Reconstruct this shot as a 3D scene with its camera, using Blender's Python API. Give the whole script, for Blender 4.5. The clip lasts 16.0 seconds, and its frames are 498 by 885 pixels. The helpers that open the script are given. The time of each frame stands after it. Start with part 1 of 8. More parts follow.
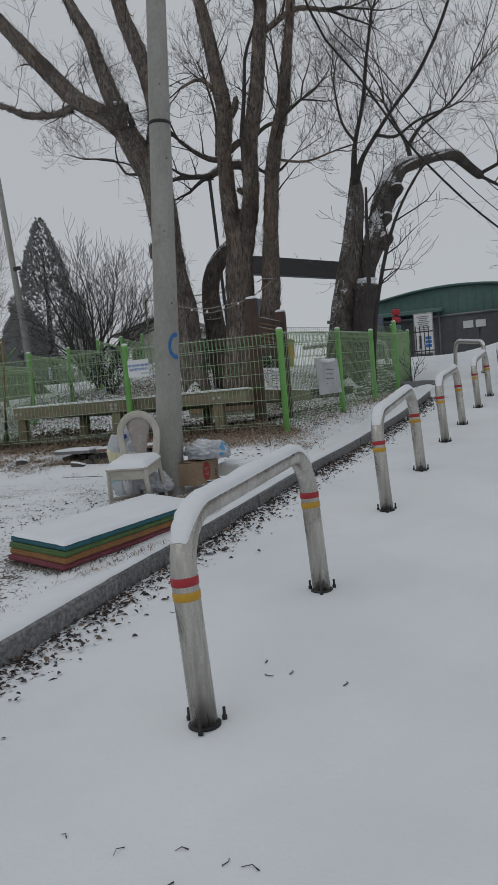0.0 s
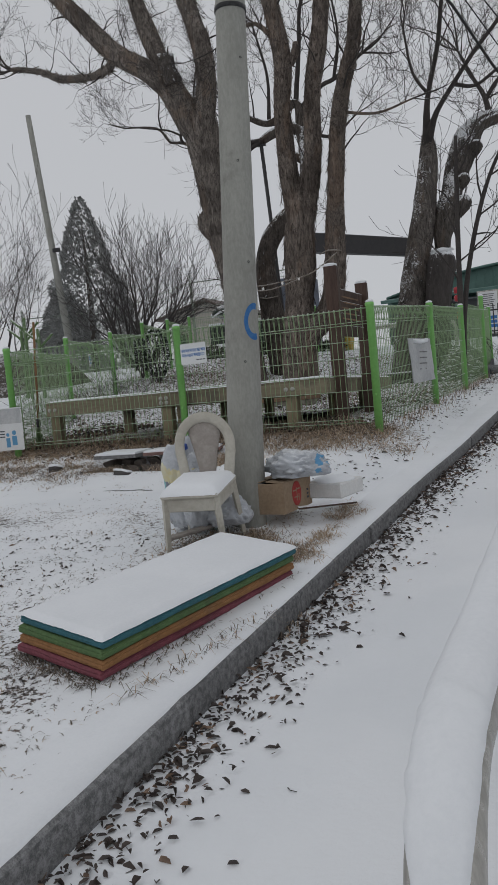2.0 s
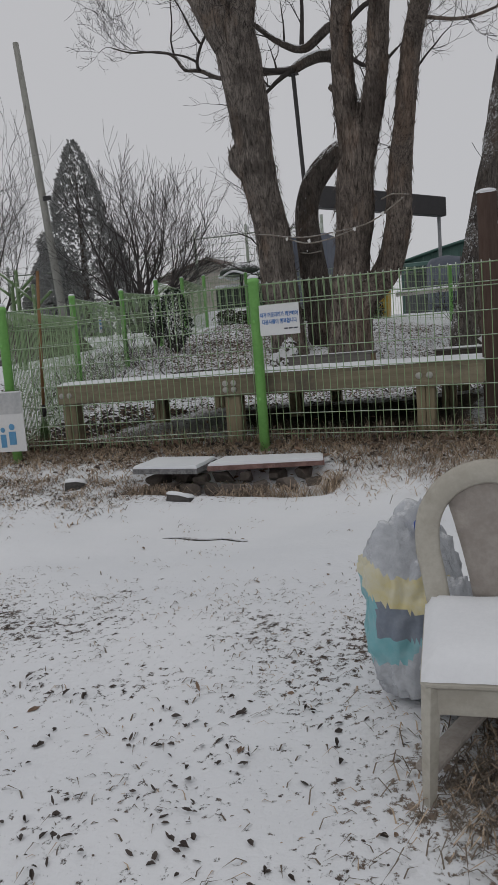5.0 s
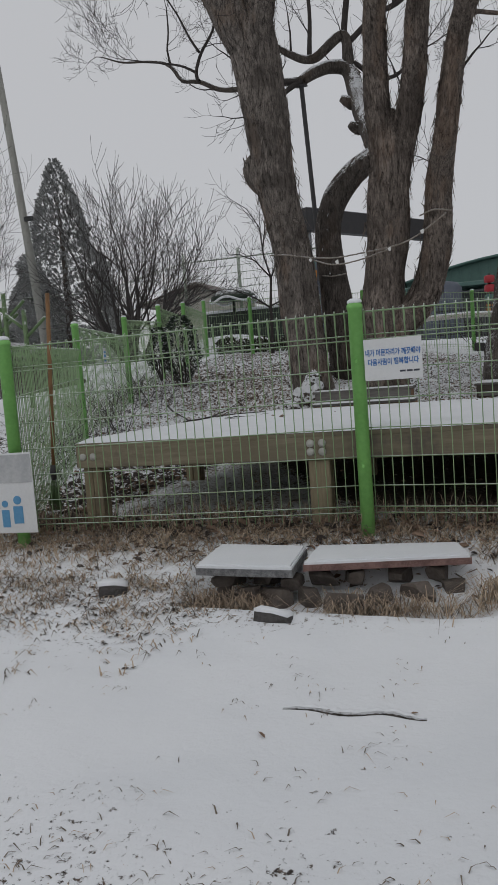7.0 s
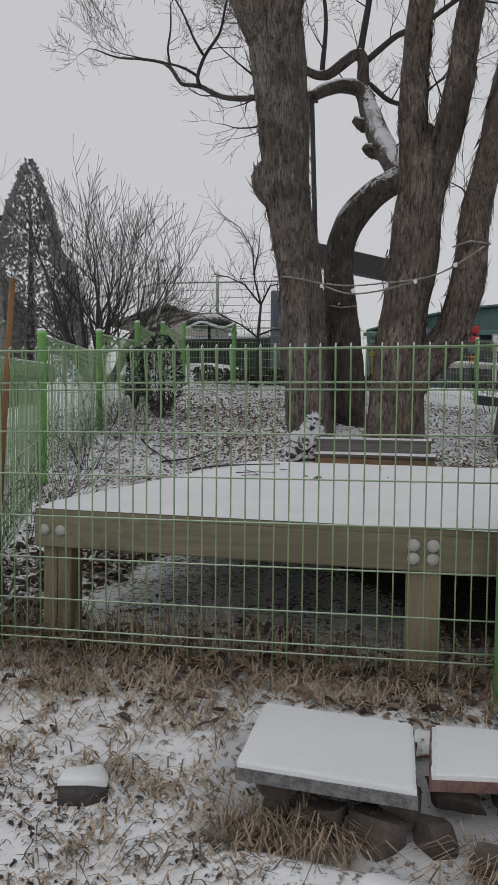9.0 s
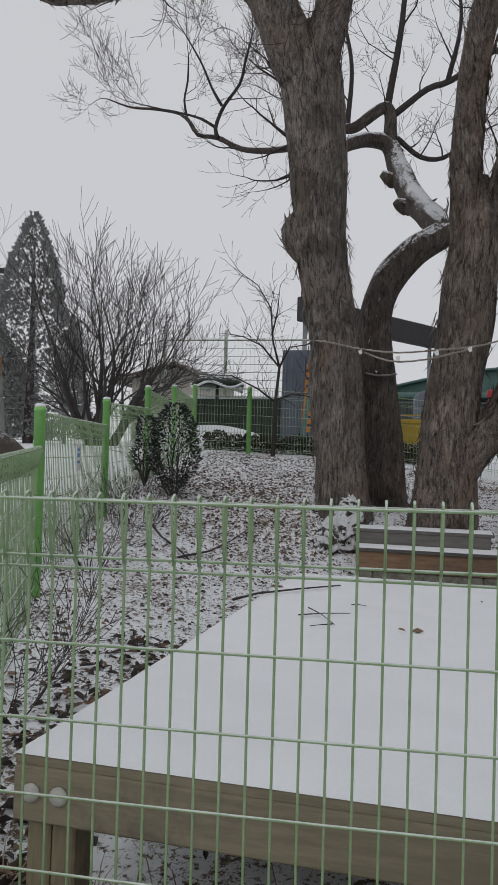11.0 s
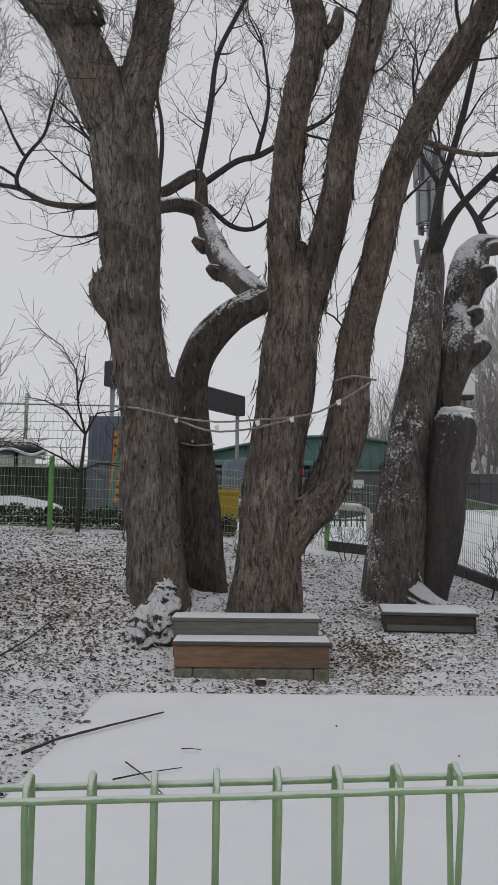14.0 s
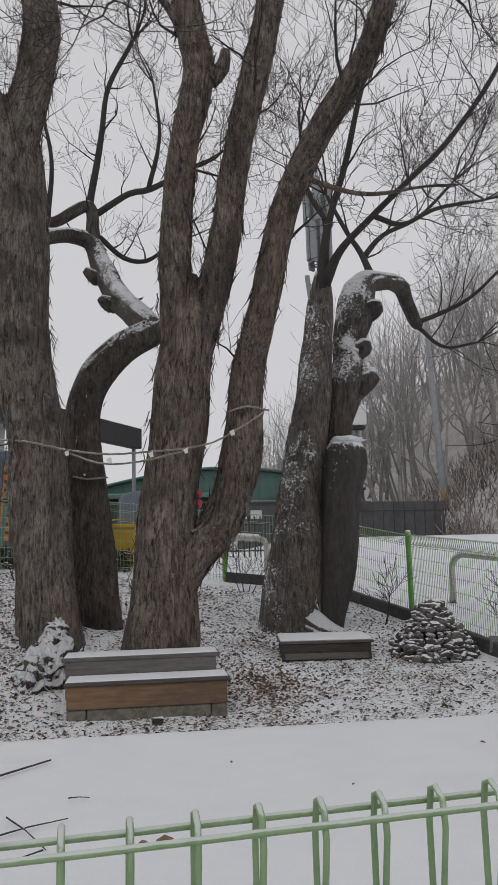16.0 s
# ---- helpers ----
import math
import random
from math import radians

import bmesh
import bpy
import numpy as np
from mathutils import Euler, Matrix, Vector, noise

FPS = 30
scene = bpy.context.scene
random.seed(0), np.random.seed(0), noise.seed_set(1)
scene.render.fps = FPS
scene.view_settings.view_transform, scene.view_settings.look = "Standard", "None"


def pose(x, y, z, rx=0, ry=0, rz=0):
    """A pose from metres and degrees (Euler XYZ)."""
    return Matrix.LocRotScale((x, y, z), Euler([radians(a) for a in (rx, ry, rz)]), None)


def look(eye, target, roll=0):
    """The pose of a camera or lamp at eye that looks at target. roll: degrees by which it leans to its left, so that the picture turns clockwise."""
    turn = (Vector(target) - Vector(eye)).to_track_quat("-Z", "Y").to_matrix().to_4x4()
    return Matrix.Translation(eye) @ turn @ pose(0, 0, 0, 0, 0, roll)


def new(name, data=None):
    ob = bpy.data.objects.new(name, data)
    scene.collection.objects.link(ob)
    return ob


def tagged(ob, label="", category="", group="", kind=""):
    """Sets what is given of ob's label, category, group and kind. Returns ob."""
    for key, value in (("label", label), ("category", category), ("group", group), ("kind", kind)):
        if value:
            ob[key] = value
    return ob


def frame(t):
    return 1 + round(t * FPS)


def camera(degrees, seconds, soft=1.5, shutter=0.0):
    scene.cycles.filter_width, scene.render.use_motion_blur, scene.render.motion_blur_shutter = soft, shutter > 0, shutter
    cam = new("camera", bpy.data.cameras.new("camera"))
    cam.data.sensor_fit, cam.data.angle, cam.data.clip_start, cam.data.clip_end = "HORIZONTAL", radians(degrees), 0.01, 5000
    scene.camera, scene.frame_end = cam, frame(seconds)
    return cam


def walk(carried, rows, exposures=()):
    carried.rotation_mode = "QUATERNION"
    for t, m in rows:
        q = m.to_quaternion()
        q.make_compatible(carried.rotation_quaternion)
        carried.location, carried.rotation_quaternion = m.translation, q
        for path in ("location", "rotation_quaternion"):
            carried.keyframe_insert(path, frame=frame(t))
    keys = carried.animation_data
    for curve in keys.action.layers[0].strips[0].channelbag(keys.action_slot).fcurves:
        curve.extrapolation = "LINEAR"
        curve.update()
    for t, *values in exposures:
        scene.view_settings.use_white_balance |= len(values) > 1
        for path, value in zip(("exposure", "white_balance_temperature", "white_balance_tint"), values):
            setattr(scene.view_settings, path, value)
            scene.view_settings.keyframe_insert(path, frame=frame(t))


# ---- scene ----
cam = camera(36.9, 16.0)
PATH = [
    (0, (-0.148, 0.337, 1.087), (-0.787, 2.228, 0.962), -4.8),
    (0.5, (-0.337, 0.712, 1.08), (-0.995, 2.596, 0.946), -4.4),
    (1, (-0.564, 1.051, 1.121), (-1.249, 2.925, 0.994), -4.8),
    (1.2, (-0.676, 1.194, 1.156), (-1.373, 3.064, 1.024), -4.8),
    (1.5, (-0.792, 1.421, 1.169), (-1.506, 3.284, 1.032), -5.0),
    (2, (-0.999, 1.754, 1.174), (-1.746, 3.603, 1.018), -5.4),
    (2.5, (-1.324, 2.174, 1.181), (-2.056, 4.028, 1.021), -5.1),
    (3, (-1.491, 2.48, 1.197), (-2.182, 4.35, 1.039), -5.8),
    (3.5, (-1.73, 2.825, 1.192), (-2.298, 4.735, 1.015), -4.7),
    (4, (-1.983, 3.128, 1.198), (-2.601, 5.019, 0.994), -4.5),
    (4.3, (-2.206, 3.263, 1.221), (-2.85, 5.144, 0.998), -4.2),
    (4.5, (-2.34, 3.371, 1.285), (-3.006, 5.241, 1.042), -4.5),
    (5, (-2.647, 3.62, 1.346), (-3.355, 5.474, 1.096), -4.4),
    (5.2, (-2.787, 3.707, 1.38), (-3.497, 5.561, 1.138), -4.1),
    (7.3, (-3.876, 4.932, 1.518), (-4.49, 6.827, 1.333), -4.3),
    (7.5, (-3.977, 5.076, 1.52), (-4.567, 6.979, 1.337), -3.8),
    (8, (-4.164, 5.412, 1.545), (-4.706, 7.329, 1.371), -2.0),
    (8.5, (-4.402, 5.74, 1.588), (-4.896, 7.673, 1.441), -0.9),
    (9, (-4.586, 6.028, 1.586), (-5.1, 7.958, 1.475), 0.6),
    (9.2, (-4.637, 6.139, 1.616), (-5.18, 8.061, 1.509), 0.6),
    (11.3, (-5.297, 7.222, 1.888), (-5.791, 9.159, 1.959), 2.1),
    (11.5, (-5.36, 7.321, 1.909), (-5.83, 9.263, 2.002), 2.8),
    (12, (-5.421, 7.508, 1.916), (-5.828, 9.463, 2.028), 2.8),
    (12.5, (-5.414, 7.662, 1.95), (-5.712, 9.635, 2.076), 2.6),
    (13, (-5.419, 7.758, 1.962), (-5.603, 9.744, 2.106), 2.3),
    (13.5, (-5.422, 7.815, 1.959), (-5.505, 9.805, 2.138), 1.4),
    (14, (-5.371, 7.805, 1.974), (-5.373, 9.793, 2.192), 0.5),
    (14.5, (-5.353, 7.829, 1.967), (-5.26, 9.812, 2.212), -0.1),
    (15, (-5.338, 7.845, 1.962), (-5.163, 9.821, 2.216), -0.7),
    (15.5, (-5.33, 7.842, 1.965), (-5.095, 9.81, 2.234), -1.1),
    (16, (-5.331, 7.838, 1.968), (-5.062, 9.797, 2.269), -1.5),
]
EXPOSURES = [(0, -0.27, 6300, 8), (1.0, -0.23, 6360, 8.8), (1.5, -0.12, 6400, 9.3), (2.5, -0.13, 6450, 10), (5, -0.15, 6560, 11), (7.5, -0.13, 6480, 10), (8, -0.08, 6500, 10.2), (9, 0.03, 6580, 11), (12, 0.09, 6450, 10.5), (16, 0.12, 6600, 12)]
walk(cam, [(t, look(eye, target, roll)) for t, eye, target, roll in PATH], exposures=EXPOSURES)

# ---- sky and light: snowfall under an even cloud cover ----
world = bpy.data.worlds.new("overcast_sky")
scene.world = world
world.use_nodes = True
wt = world.node_tree
for n in list(wt.nodes):
    wt.nodes.remove(n)
w_out = wt.nodes.new("ShaderNodeOutputWorld")
w_sky = wt.nodes.new("ShaderNodeTexSky")
w_sky.sky_type = 'NISHITA'
w_sky.sun_disc = False
w_sky.sun_elevation = radians(40)
w_sky.sun_rotation = radians(200)
w_b1 = wt.nodes.new("ShaderNodeBackground")
w_b1.inputs[1].default_value = 0.05
w_b2 = wt.nodes.new("ShaderNodeBackground")
w_b2.inputs[0].default_value = (0.585, 0.592, 0.612, 1)
w_b2.inputs[1].default_value = 1.0
w_mix = wt.nodes.new("ShaderNodeMixShader")
w_mix.inputs[0].default_value = 0.92
wt.links.new(w_sky.outputs[0], w_b1.inputs[0])
wt.links.new(w_b1.outputs[0], w_mix.inputs[1])
wt.links.new(w_b2.outputs[0], w_mix.inputs[2])
wt.links.new(w_mix.outputs[0], w_out.inputs[0])

sun = new("sun", bpy.data.lights.new("sun", "SUN"))
sun.data.energy = 0.25
sun.data.angle = radians(50)
sun.data.color = (1.0, 0.98, 0.95)
sun.matrix_world = look((-6, -12, 16), (0, 0, 0))


# ---- materials ----
def rgb(c):
    return (c[0], c[1], c[2], 1.0)


def mixcol(nt, fac, a, b):
    m = nt.nodes.new("ShaderNodeMix")
    m.data_type = 'RGBA'
    for sock, val in ((m.inputs[0], fac), (m.inputs[6], a), (m.inputs[7], b)):
        if isinstance(val, bpy.types.NodeSocket):
            nt.links.new(val, sock)
        else:
            sock.default_value = val
    return m.outputs[2]


def maprange(nt, val, a, b, c=0.0, d=1.0, smooth=True):
    m = nt.nodes.new("ShaderNodeMapRange")
    if smooth:
        m.interpolation_type = 'SMOOTHSTEP'
    nt.links.new(val, m.inputs[0])
    for i, x in enumerate((a, b, c, d)):
        m.inputs[1 + i].default_value = x
    return m.outputs[0]


def calc(nt, op, a, b):
    m = nt.nodes.new("ShaderNodeMath")
    m.operation = op
    for sock, val in ((m.inputs[0], a), (m.inputs[1], b)):
        if isinstance(val, bpy.types.NodeSocket):
            nt.links.new(val, sock)
        else:
            sock.default_value = val
    return m.outputs[0]


def noise_tex(nt, vec, scale, detail=5.0, rough=0.6):
    n = nt.nodes.new("ShaderNodeTexNoise")
    n.inputs["Scale"].default_value = scale
    n.inputs["Detail"].default_value = detail
    n.inputs["Roughness"].default_value = rough
    nt.links.new(vec, n.inputs["Vector"])
    return n.outputs[0]


SNOW = (0.814, 0.83, 0.85)


def mat(name, a, b=None, scale=6.0, fine=60.0, rough=0.7, metal=0.0, bump=0.2, depth=0.004, stretch=(1, 1, 1),
        snow=0.0, dirt=None, rand=0.0, spec=0.4, snow_lo=0.35):
    """a: base colour; b: second colour mixed by coarse and fine grain; snow: cover on upward faces; dirt: stain colour."""
    m = bpy.data.materials.new(name)
    m.use_nodes = True
    nt = m.node_tree
    bs = nt.nodes["Principled BSDF"]
    co = nt.nodes.new("ShaderNodeTexCoord")
    mp = nt.nodes.new("ShaderNodeMapping")
    mp.inputs["Scale"].default_value = stretch
    nt.links.new(co.outputs["Object"], mp.inputs["Vector"])
    vec = mp.outputs[0]
    b = b or tuple(x * 0.75 for x in a)
    n1 = noise_tex(nt, vec, scale)
    n2 = noise_tex(nt, vec, fine, 4.0, 0.7)
    f = calc(nt, 'ADD', calc(nt, 'MULTIPLY', n1, 0.6), calc(nt, 'MULTIPLY', n2, 0.4))
    col = mixcol(nt, maprange(nt, f, 0.36, 0.64), rgb(a), rgb(b))
    if dirt:
        n3 = noise_tex(nt, co.outputs["Object"], scale * 0.45, 7.0, 0.7)
        col = mixcol(nt, maprange(nt, n3, 0.52, 0.72), col, rgb(dirt))
    if rand:
        oi = nt.nodes.new("ShaderNodeObjectInfo")
        hv = nt.nodes.new("ShaderNodeHueSaturation")
        nt.links.new(maprange(nt, oi.outputs["Random"], 0, 1, 1 - rand, 1 + rand, False), hv.inputs["Value"])
        nt.links.new(col, hv.inputs["Color"])
        col = hv.outputs[0]
    rg = maprange(nt, n2, 0.3, 0.7, max(0.05, rough - 0.12), min(1.0, rough + 0.12))
    if snow:
        ge = nt.nodes.new("ShaderNodeNewGeometry")
        sx = nt.nodes.new("ShaderNodeSeparateXYZ")
        nt.links.new(ge.outputs["Normal"], sx.inputs[0])
        n4 = noise_tex(nt, co.outputs["Object"], 14.0, 6.0, 0.75)
        s = calc(nt, 'ADD', sx.outputs[2], calc(nt, 'MULTIPLY', calc(nt, 'SUBTRACT', n4, 0.5), 1.8))
        fac = calc(nt, 'MULTIPLY', maprange(nt, s, snow_lo, snow_lo + 0.25), snow)
        col = mixcol(nt, fac, col, rgb(SNOW))
    bp = nt.nodes.new("ShaderNodeBump")
    bp.inputs["Strength"].default_value = bump
    bp.inputs["Distance"].default_value = depth
    nt.links.new(f, bp.inputs["Height"])
    nt.links.new(bp.outputs[0], bs.inputs["Normal"])
    nt.links.new(col, bs.inputs["Base Color"])
    nt.links.new(rg, bs.inputs["Roughness"])
    bs.inputs["Metallic"].default_value = metal
    bs.inputs["Specular IOR Level"].default_value = spec
    return m


def ground_mat():
    """Snow over grass, earth and fallen leaves; the vertex value 'litter' says how much shows through."""
    m = bpy.data.materials.new("snowy_ground")
    m.use_nodes = True
    nt = m.node_tree
    bs = nt.nodes["Principled BSDF"]
    co = nt.nodes.new("ShaderNodeTexCoord")
    vec = co.outputs["Object"]
    at = nt.nodes.new("ShaderNodeAttribute")
    at.attribute_name = "litter"
    tw = nt.nodes.new("ShaderNodeAttribute")
    tw.attribute_name = "straw"
    n1 = noise_tex(nt, vec, 3.2, 6.0, 0.65)
    n2 = noise_tex(nt, vec, 38.0, 6.0, 0.75)
    vo = nt.nodes.new("ShaderNodeTexVoronoi")
    vo.inputs["Scale"].default_value = 30.0
    nt.links.new(vec, vo.inputs["Vector"])
    leafy = calc(nt, 'ADD', calc(nt, 'MULTIPLY', n2, 0.75), calc(nt, 'MULTIPLY', n1, 0.25))
    thr = maprange(nt, at.outputs["Fac"], 0.0, 1.0, 0.30, 0.62, False)
    diff = calc(nt, 'SUBTRACT', thr, leafy)
    show = maprange(nt, diff, -0.01, 0.035)
    n3 = noise_tex(nt, vec, 55.0, 3.0, 0.6)
    brown = mixcol(nt, maprange(nt, vo.outputs["Distance"], 0.1, 0.6), (0.075, 0.058, 0.05, 1), (0.16, 0.122, 0.10, 1))
    brown = mixcol(nt, maprange(nt, n3, 0.4, 0.62), brown, (0.055, 0.047, 0.043, 1))
    straw = mixcol(nt, maprange(nt, n3, 0.35, 0.65), (0.45, 0.37, 0.295, 1), (0.23, 0.18, 0.142, 1))
    brown = mixcol(nt, tw.outputs["Fac"], brown, straw)
    n5 = noise_tex(nt, vec, 1.1, 3.0, 0.5)
    white = mixcol(nt, maprange(nt, n5, 0.35, 0.65), (0.769, 0.79, 0.815, 1), (0.829, 0.845, 0.865, 1))
    col = mixcol(nt, show, white, brown)
    bp = nt.nodes.new("ShaderNodeBump")
    bp.inputs["Strength"].default_value = 0.55
    bp.inputs["Distance"].default_value = 0.012
    n9 = noise_tex(nt, vec, 7.0, 5.0, 0.6)
    h = calc(nt, 'ADD', calc(nt, 'SUBTRACT', 1.0, show), calc(nt, 'ADD', calc(nt, 'MULTIPLY', n3, 0.3), calc(nt, 'MULTIPLY', n9, 1.2)))
    nt.links.new(h, bp.inputs["Height"])
    nt.links.new(bp.outputs[0], bs.inputs["Normal"])
    nt.links.new(col, bs.inputs["Base Color"])
    bs.inputs["Roughness"].default_value = 0.85
    bs.inputs["Specular IOR Level"].default_value = 0.25
    return m


def bark_mat(name, dark, light, snow, lo, ruddy=0.45):
    """Old bark: thin curling plates, short upright cracks, pale worn and ruddy patches, snow on upper faces."""
    m = bpy.data.materials.new(name)
    m.use_nodes = True
    nt = m.node_tree
    bs = nt.nodes["Principled BSDF"]
    co = nt.nodes.new("ShaderNodeTexCoord")
    flat = co.outputs["Object"]

    def squeezed(z):
        mp = nt.nodes.new("ShaderNodeMapping")
        mp.inputs["Scale"].default_value = (1, 1, z)
        nt.links.new(flat, mp.inputs["Vector"])
        return mp.outputs[0]
    tall, mid = squeezed(0.14), squeezed(0.34)
    coarse = noise_tex(nt, mid, 5.0, 6.0, 0.65)
    plates = noise_tex(nt, mid, 20.0, 10.0, 0.8)
    grain = noise_tex(nt, tall, 55.0, 8.0, 0.8)
    speck = noise_tex(nt, flat, 85.0, 4.0, 0.75)
    patch = noise_tex(nt, flat, 1.6, 5.0, 0.6)
    tint = noise_tex(nt, mid, 3.1, 4.0, 0.6)
    body = calc(nt, 'ADD', calc(nt, 'MULTIPLY', plates, 0.36), calc(nt, 'ADD', calc(nt, 'MULTIPLY', grain, 0.4), calc(nt, 'MULTIPLY', speck, 0.24)))
    col = mixcol(nt, maprange(nt, body, 0.41, 0.59), rgb(dark), rgb(light))
    col = mixcol(nt, calc(nt, 'MULTIPLY', maprange(nt, tint, 0.50, 0.64), ruddy), col, (light[0] * 0.86, light[1] * 0.70, light[2] * 0.58, 1))
    col = mixcol(nt, calc(nt, 'MULTIPLY', maprange(nt, patch, 0.50, 0.62), 0.55), col, tuple(1.0 * c for c in dark) + (1,))
    pale = calc(nt, 'MULTIPLY', maprange(nt, coarse, 0.53, 0.62), maprange(nt, grain, 0.40, 0.58))
    col = mixcol(nt, calc(nt, 'MULTIPLY', pale, 0.4), col, tuple(1.5 * c for c in light) + (1,))
    ve = nt.nodes.new("ShaderNodeTexVoronoi")
    ve.feature = 'DISTANCE_TO_EDGE'
    ve.inputs["Scale"].default_value = 15.0
    wn = nt.nodes.new("ShaderNodeTexNoise")
    wn.inputs["Scale"].default_value = 14.0
    wn.inputs["Detail"].default_value = 6.0
    nt.links.new(tall, wn.inputs["Vector"])
    ws = nt.nodes.new("ShaderNodeVectorMath")
    ws.operation = 'SCALE'
    ws.inputs[3].default_value = 0.16
    nt.links.new(wn.outputs[1], ws.inputs[0])
    wv = nt.nodes.new("ShaderNodeVectorMath")
    wv.operation = 'ADD'
    nt.links.new(tall, wv.inputs[0])
    nt.links.new(ws.outputs[0], wv.inputs[1])
    nt.links.new(wv.outputs[0], ve.inputs["Vector"])
    gap = calc(nt, 'MULTIPLY', calc(nt, 'SUBTRACT', 1.0, maprange(nt, ve.outputs["Distance"], 0.0, 0.055)), maprange(nt, plates, 0.58, 0.40))
    col = mixcol(nt, calc(nt, 'MULTIPLY', gap, 0.85), col, (0.02, 0.017, 0.015, 1))
    pit = maprange(nt, grain, 0.40, 0.32)
    col = mixcol(nt, calc(nt, 'MULTIPLY', pit, 0.7), col, (0.025, 0.021, 0.019, 1))
    ge = nt.nodes.new("ShaderNodeNewGeometry")
    sx = nt.nodes.new("ShaderNodeSeparateXYZ")
    nt.links.new(ge.outputs["Normal"], sx.inputs[0])
    n4 = noise_tex(nt, flat, 26.0, 7.0, 0.85)
    n7 = noise_tex(nt, flat, 2.6, 3.0, 0.6)
    sn = calc(nt, 'ADD', sx.outputs[2], calc(nt, 'MULTIPLY', calc(nt, 'SUBTRACT', n4, 0.5), 2.4))
    sn = calc(nt, 'ADD', sn, calc(nt, 'MULTIPLY', calc(nt, 'SUBTRACT', n7, 0.5), 1.2))
    col = mixcol(nt, calc(nt, 'MULTIPLY', maprange(nt, sn, lo, lo + 0.16), snow), col, rgb(SNOW))
    bp = nt.nodes.new("ShaderNodeBump")
    bp.inputs["Strength"].default_value = 0.9
    bp.inputs["Distance"].default_value = 0.03
    h = calc(nt, 'ADD', calc(nt, 'MULTIPLY', plates, 0.6), calc(nt, 'ADD', calc(nt, 'MULTIPLY', grain, 0.4), calc(nt, 'MULTIPLY', gap, -0.35)))
    nt.links.new(h, bp.inputs["Height"])
    nt.links.new(bp.outputs[0], bs.inputs["Normal"])
    nt.links.new(col, bs.inputs["Base Color"])
    bs.inputs["Roughness"].default_value = 0.92
    bs.inputs["Specular IOR Level"].default_value = 0.2
    return m


M_GROUND = ground_mat()
M_SNOW = mat("fresh_snow", SNOW, (0.769, 0.787, 0.81), scale=3, fine=90, rough=0.85, bump=0.35, depth=0.006, spec=0.25)
M_GRANITE = mat("grey_granite", (0.27, 0.27, 0.272), (0.10, 0.101, 0.103), scale=45, fine=210, rough=0.8, bump=0.5, rand=0.12, dirt=(0.10, 0.10, 0.10))
M_GRANITE_RED = mat("reddish_granite", (0.26, 0.16, 0.14), (0.13, 0.075, 0.065), scale=14, fine=130, rough=0.75, bump=0.4)
M_STEEL = mat("brushed_stainless_steel", (0.54, 0.52, 0.48), (0.35, 0.335, 0.305), scale=7, fine=60, rough=0.33, metal=0.88, bump=0.15, stretch=(1, 1, 0.12), dirt=(0.17, 0.15, 0.125), snow=0.75, snow_lo=0.85)
M_STEEL_DARK = mat("dark_bolt_steel", (0.06, 0.06, 0.062), (0.03, 0.03, 0.03), rough=0.5, metal=0.6)
M_RED = mat("red_reflective_tape", (0.37, 0.026, 0.034), (0.33, 0.026, 0.033), rough=0.4, bump=0.05)
M_YELLOW = mat("yellow_reflective_tape", (0.54, 0.31, 0.028), (0.47, 0.265, 0.024), rough=0.4, bump=0.05)
M_CONCRETE = mat("pole_concrete", (0.335, 0.335, 0.305), (0.25, 0.25, 0.226), scale=5, fine=70, rough=0.85, bump=0.3, dirt=(0.165, 0.16, 0.145), stretch=(1, 1, 0.4))
M_BLUE_SPRAY = mat("blue_spray_paint", (0.018, 0.115, 0.33), (0.05, 0.16, 0.36), scale=30, rough=0.7, bump=0.1)
M_CHAIR = mat("weathered_ivory_plastic", (0.50, 0.48, 0.42), (0.40, 0.375, 0.32), scale=7, fine=50, rough=0.6, bump=0.12, dirt=(0.29, 0.265, 0.22))
M_CHAIR_PANEL = mat("dirty_grey_plastic", (0.36, 0.33, 0.30), (0.28, 0.25, 0.225), scale=9, fine=50, rough=0.7, bump=0.3, dirt=(0.44, 0.40, 0.36))
M_FENCE = mat("green_powder_coat", (0.235, 0.535, 0.15), (0.195, 0.46, 0.125), scale=5, fine=40, rough=0.5, bump=0.06, snow=0.9, snow_lo=1.05)
M_WIRE = mat("snow_dusted_green_wire", (0.285, 0.40, 0.225), (0.215, 0.325, 0.165), scale=9, fine=60, rough=0.55, bump=0.05, snow=0.6, snow_lo=0.3)
M_DECK = mat("weathered_deck_timber", (0.262, 0.228, 0.158), (0.165, 0.142, 0.098), scale=4, fine=45, rough=0.8, bump=0.35, stretch=(0.12, 1, 1), dirt=(0.10, 0.085, 0.07), rand=0.12)
M_DECK_LEG = mat("deck_post_timber", (0.31, 0.262, 0.168), (0.185, 0.155, 0.10), scale=4, fine=45, rough=0.8, bump=0.35, stretch=(1, 1, 0.12), dirt=(0.10, 0.085, 0.07))
M_DARKWOOD = mat("dark_stained_timber", (0.082, 0.05, 0.038), (0.05, 0.032, 0.026), scale=4, fine=45, rough=0.75, bump=0.3, stretch=(1, 1, 0.15), snow=0.9)
M_STEPWOOD = mat("brown_step_timber", (0.29, 0.178, 0.105), (0.165, 0.104, 0.066), scale=4, fine=45, rough=0.8, bump=0.35, stretch=(0.12, 1, 1), rand=0.2, dirt=(0.12, 0.10, 0.085))
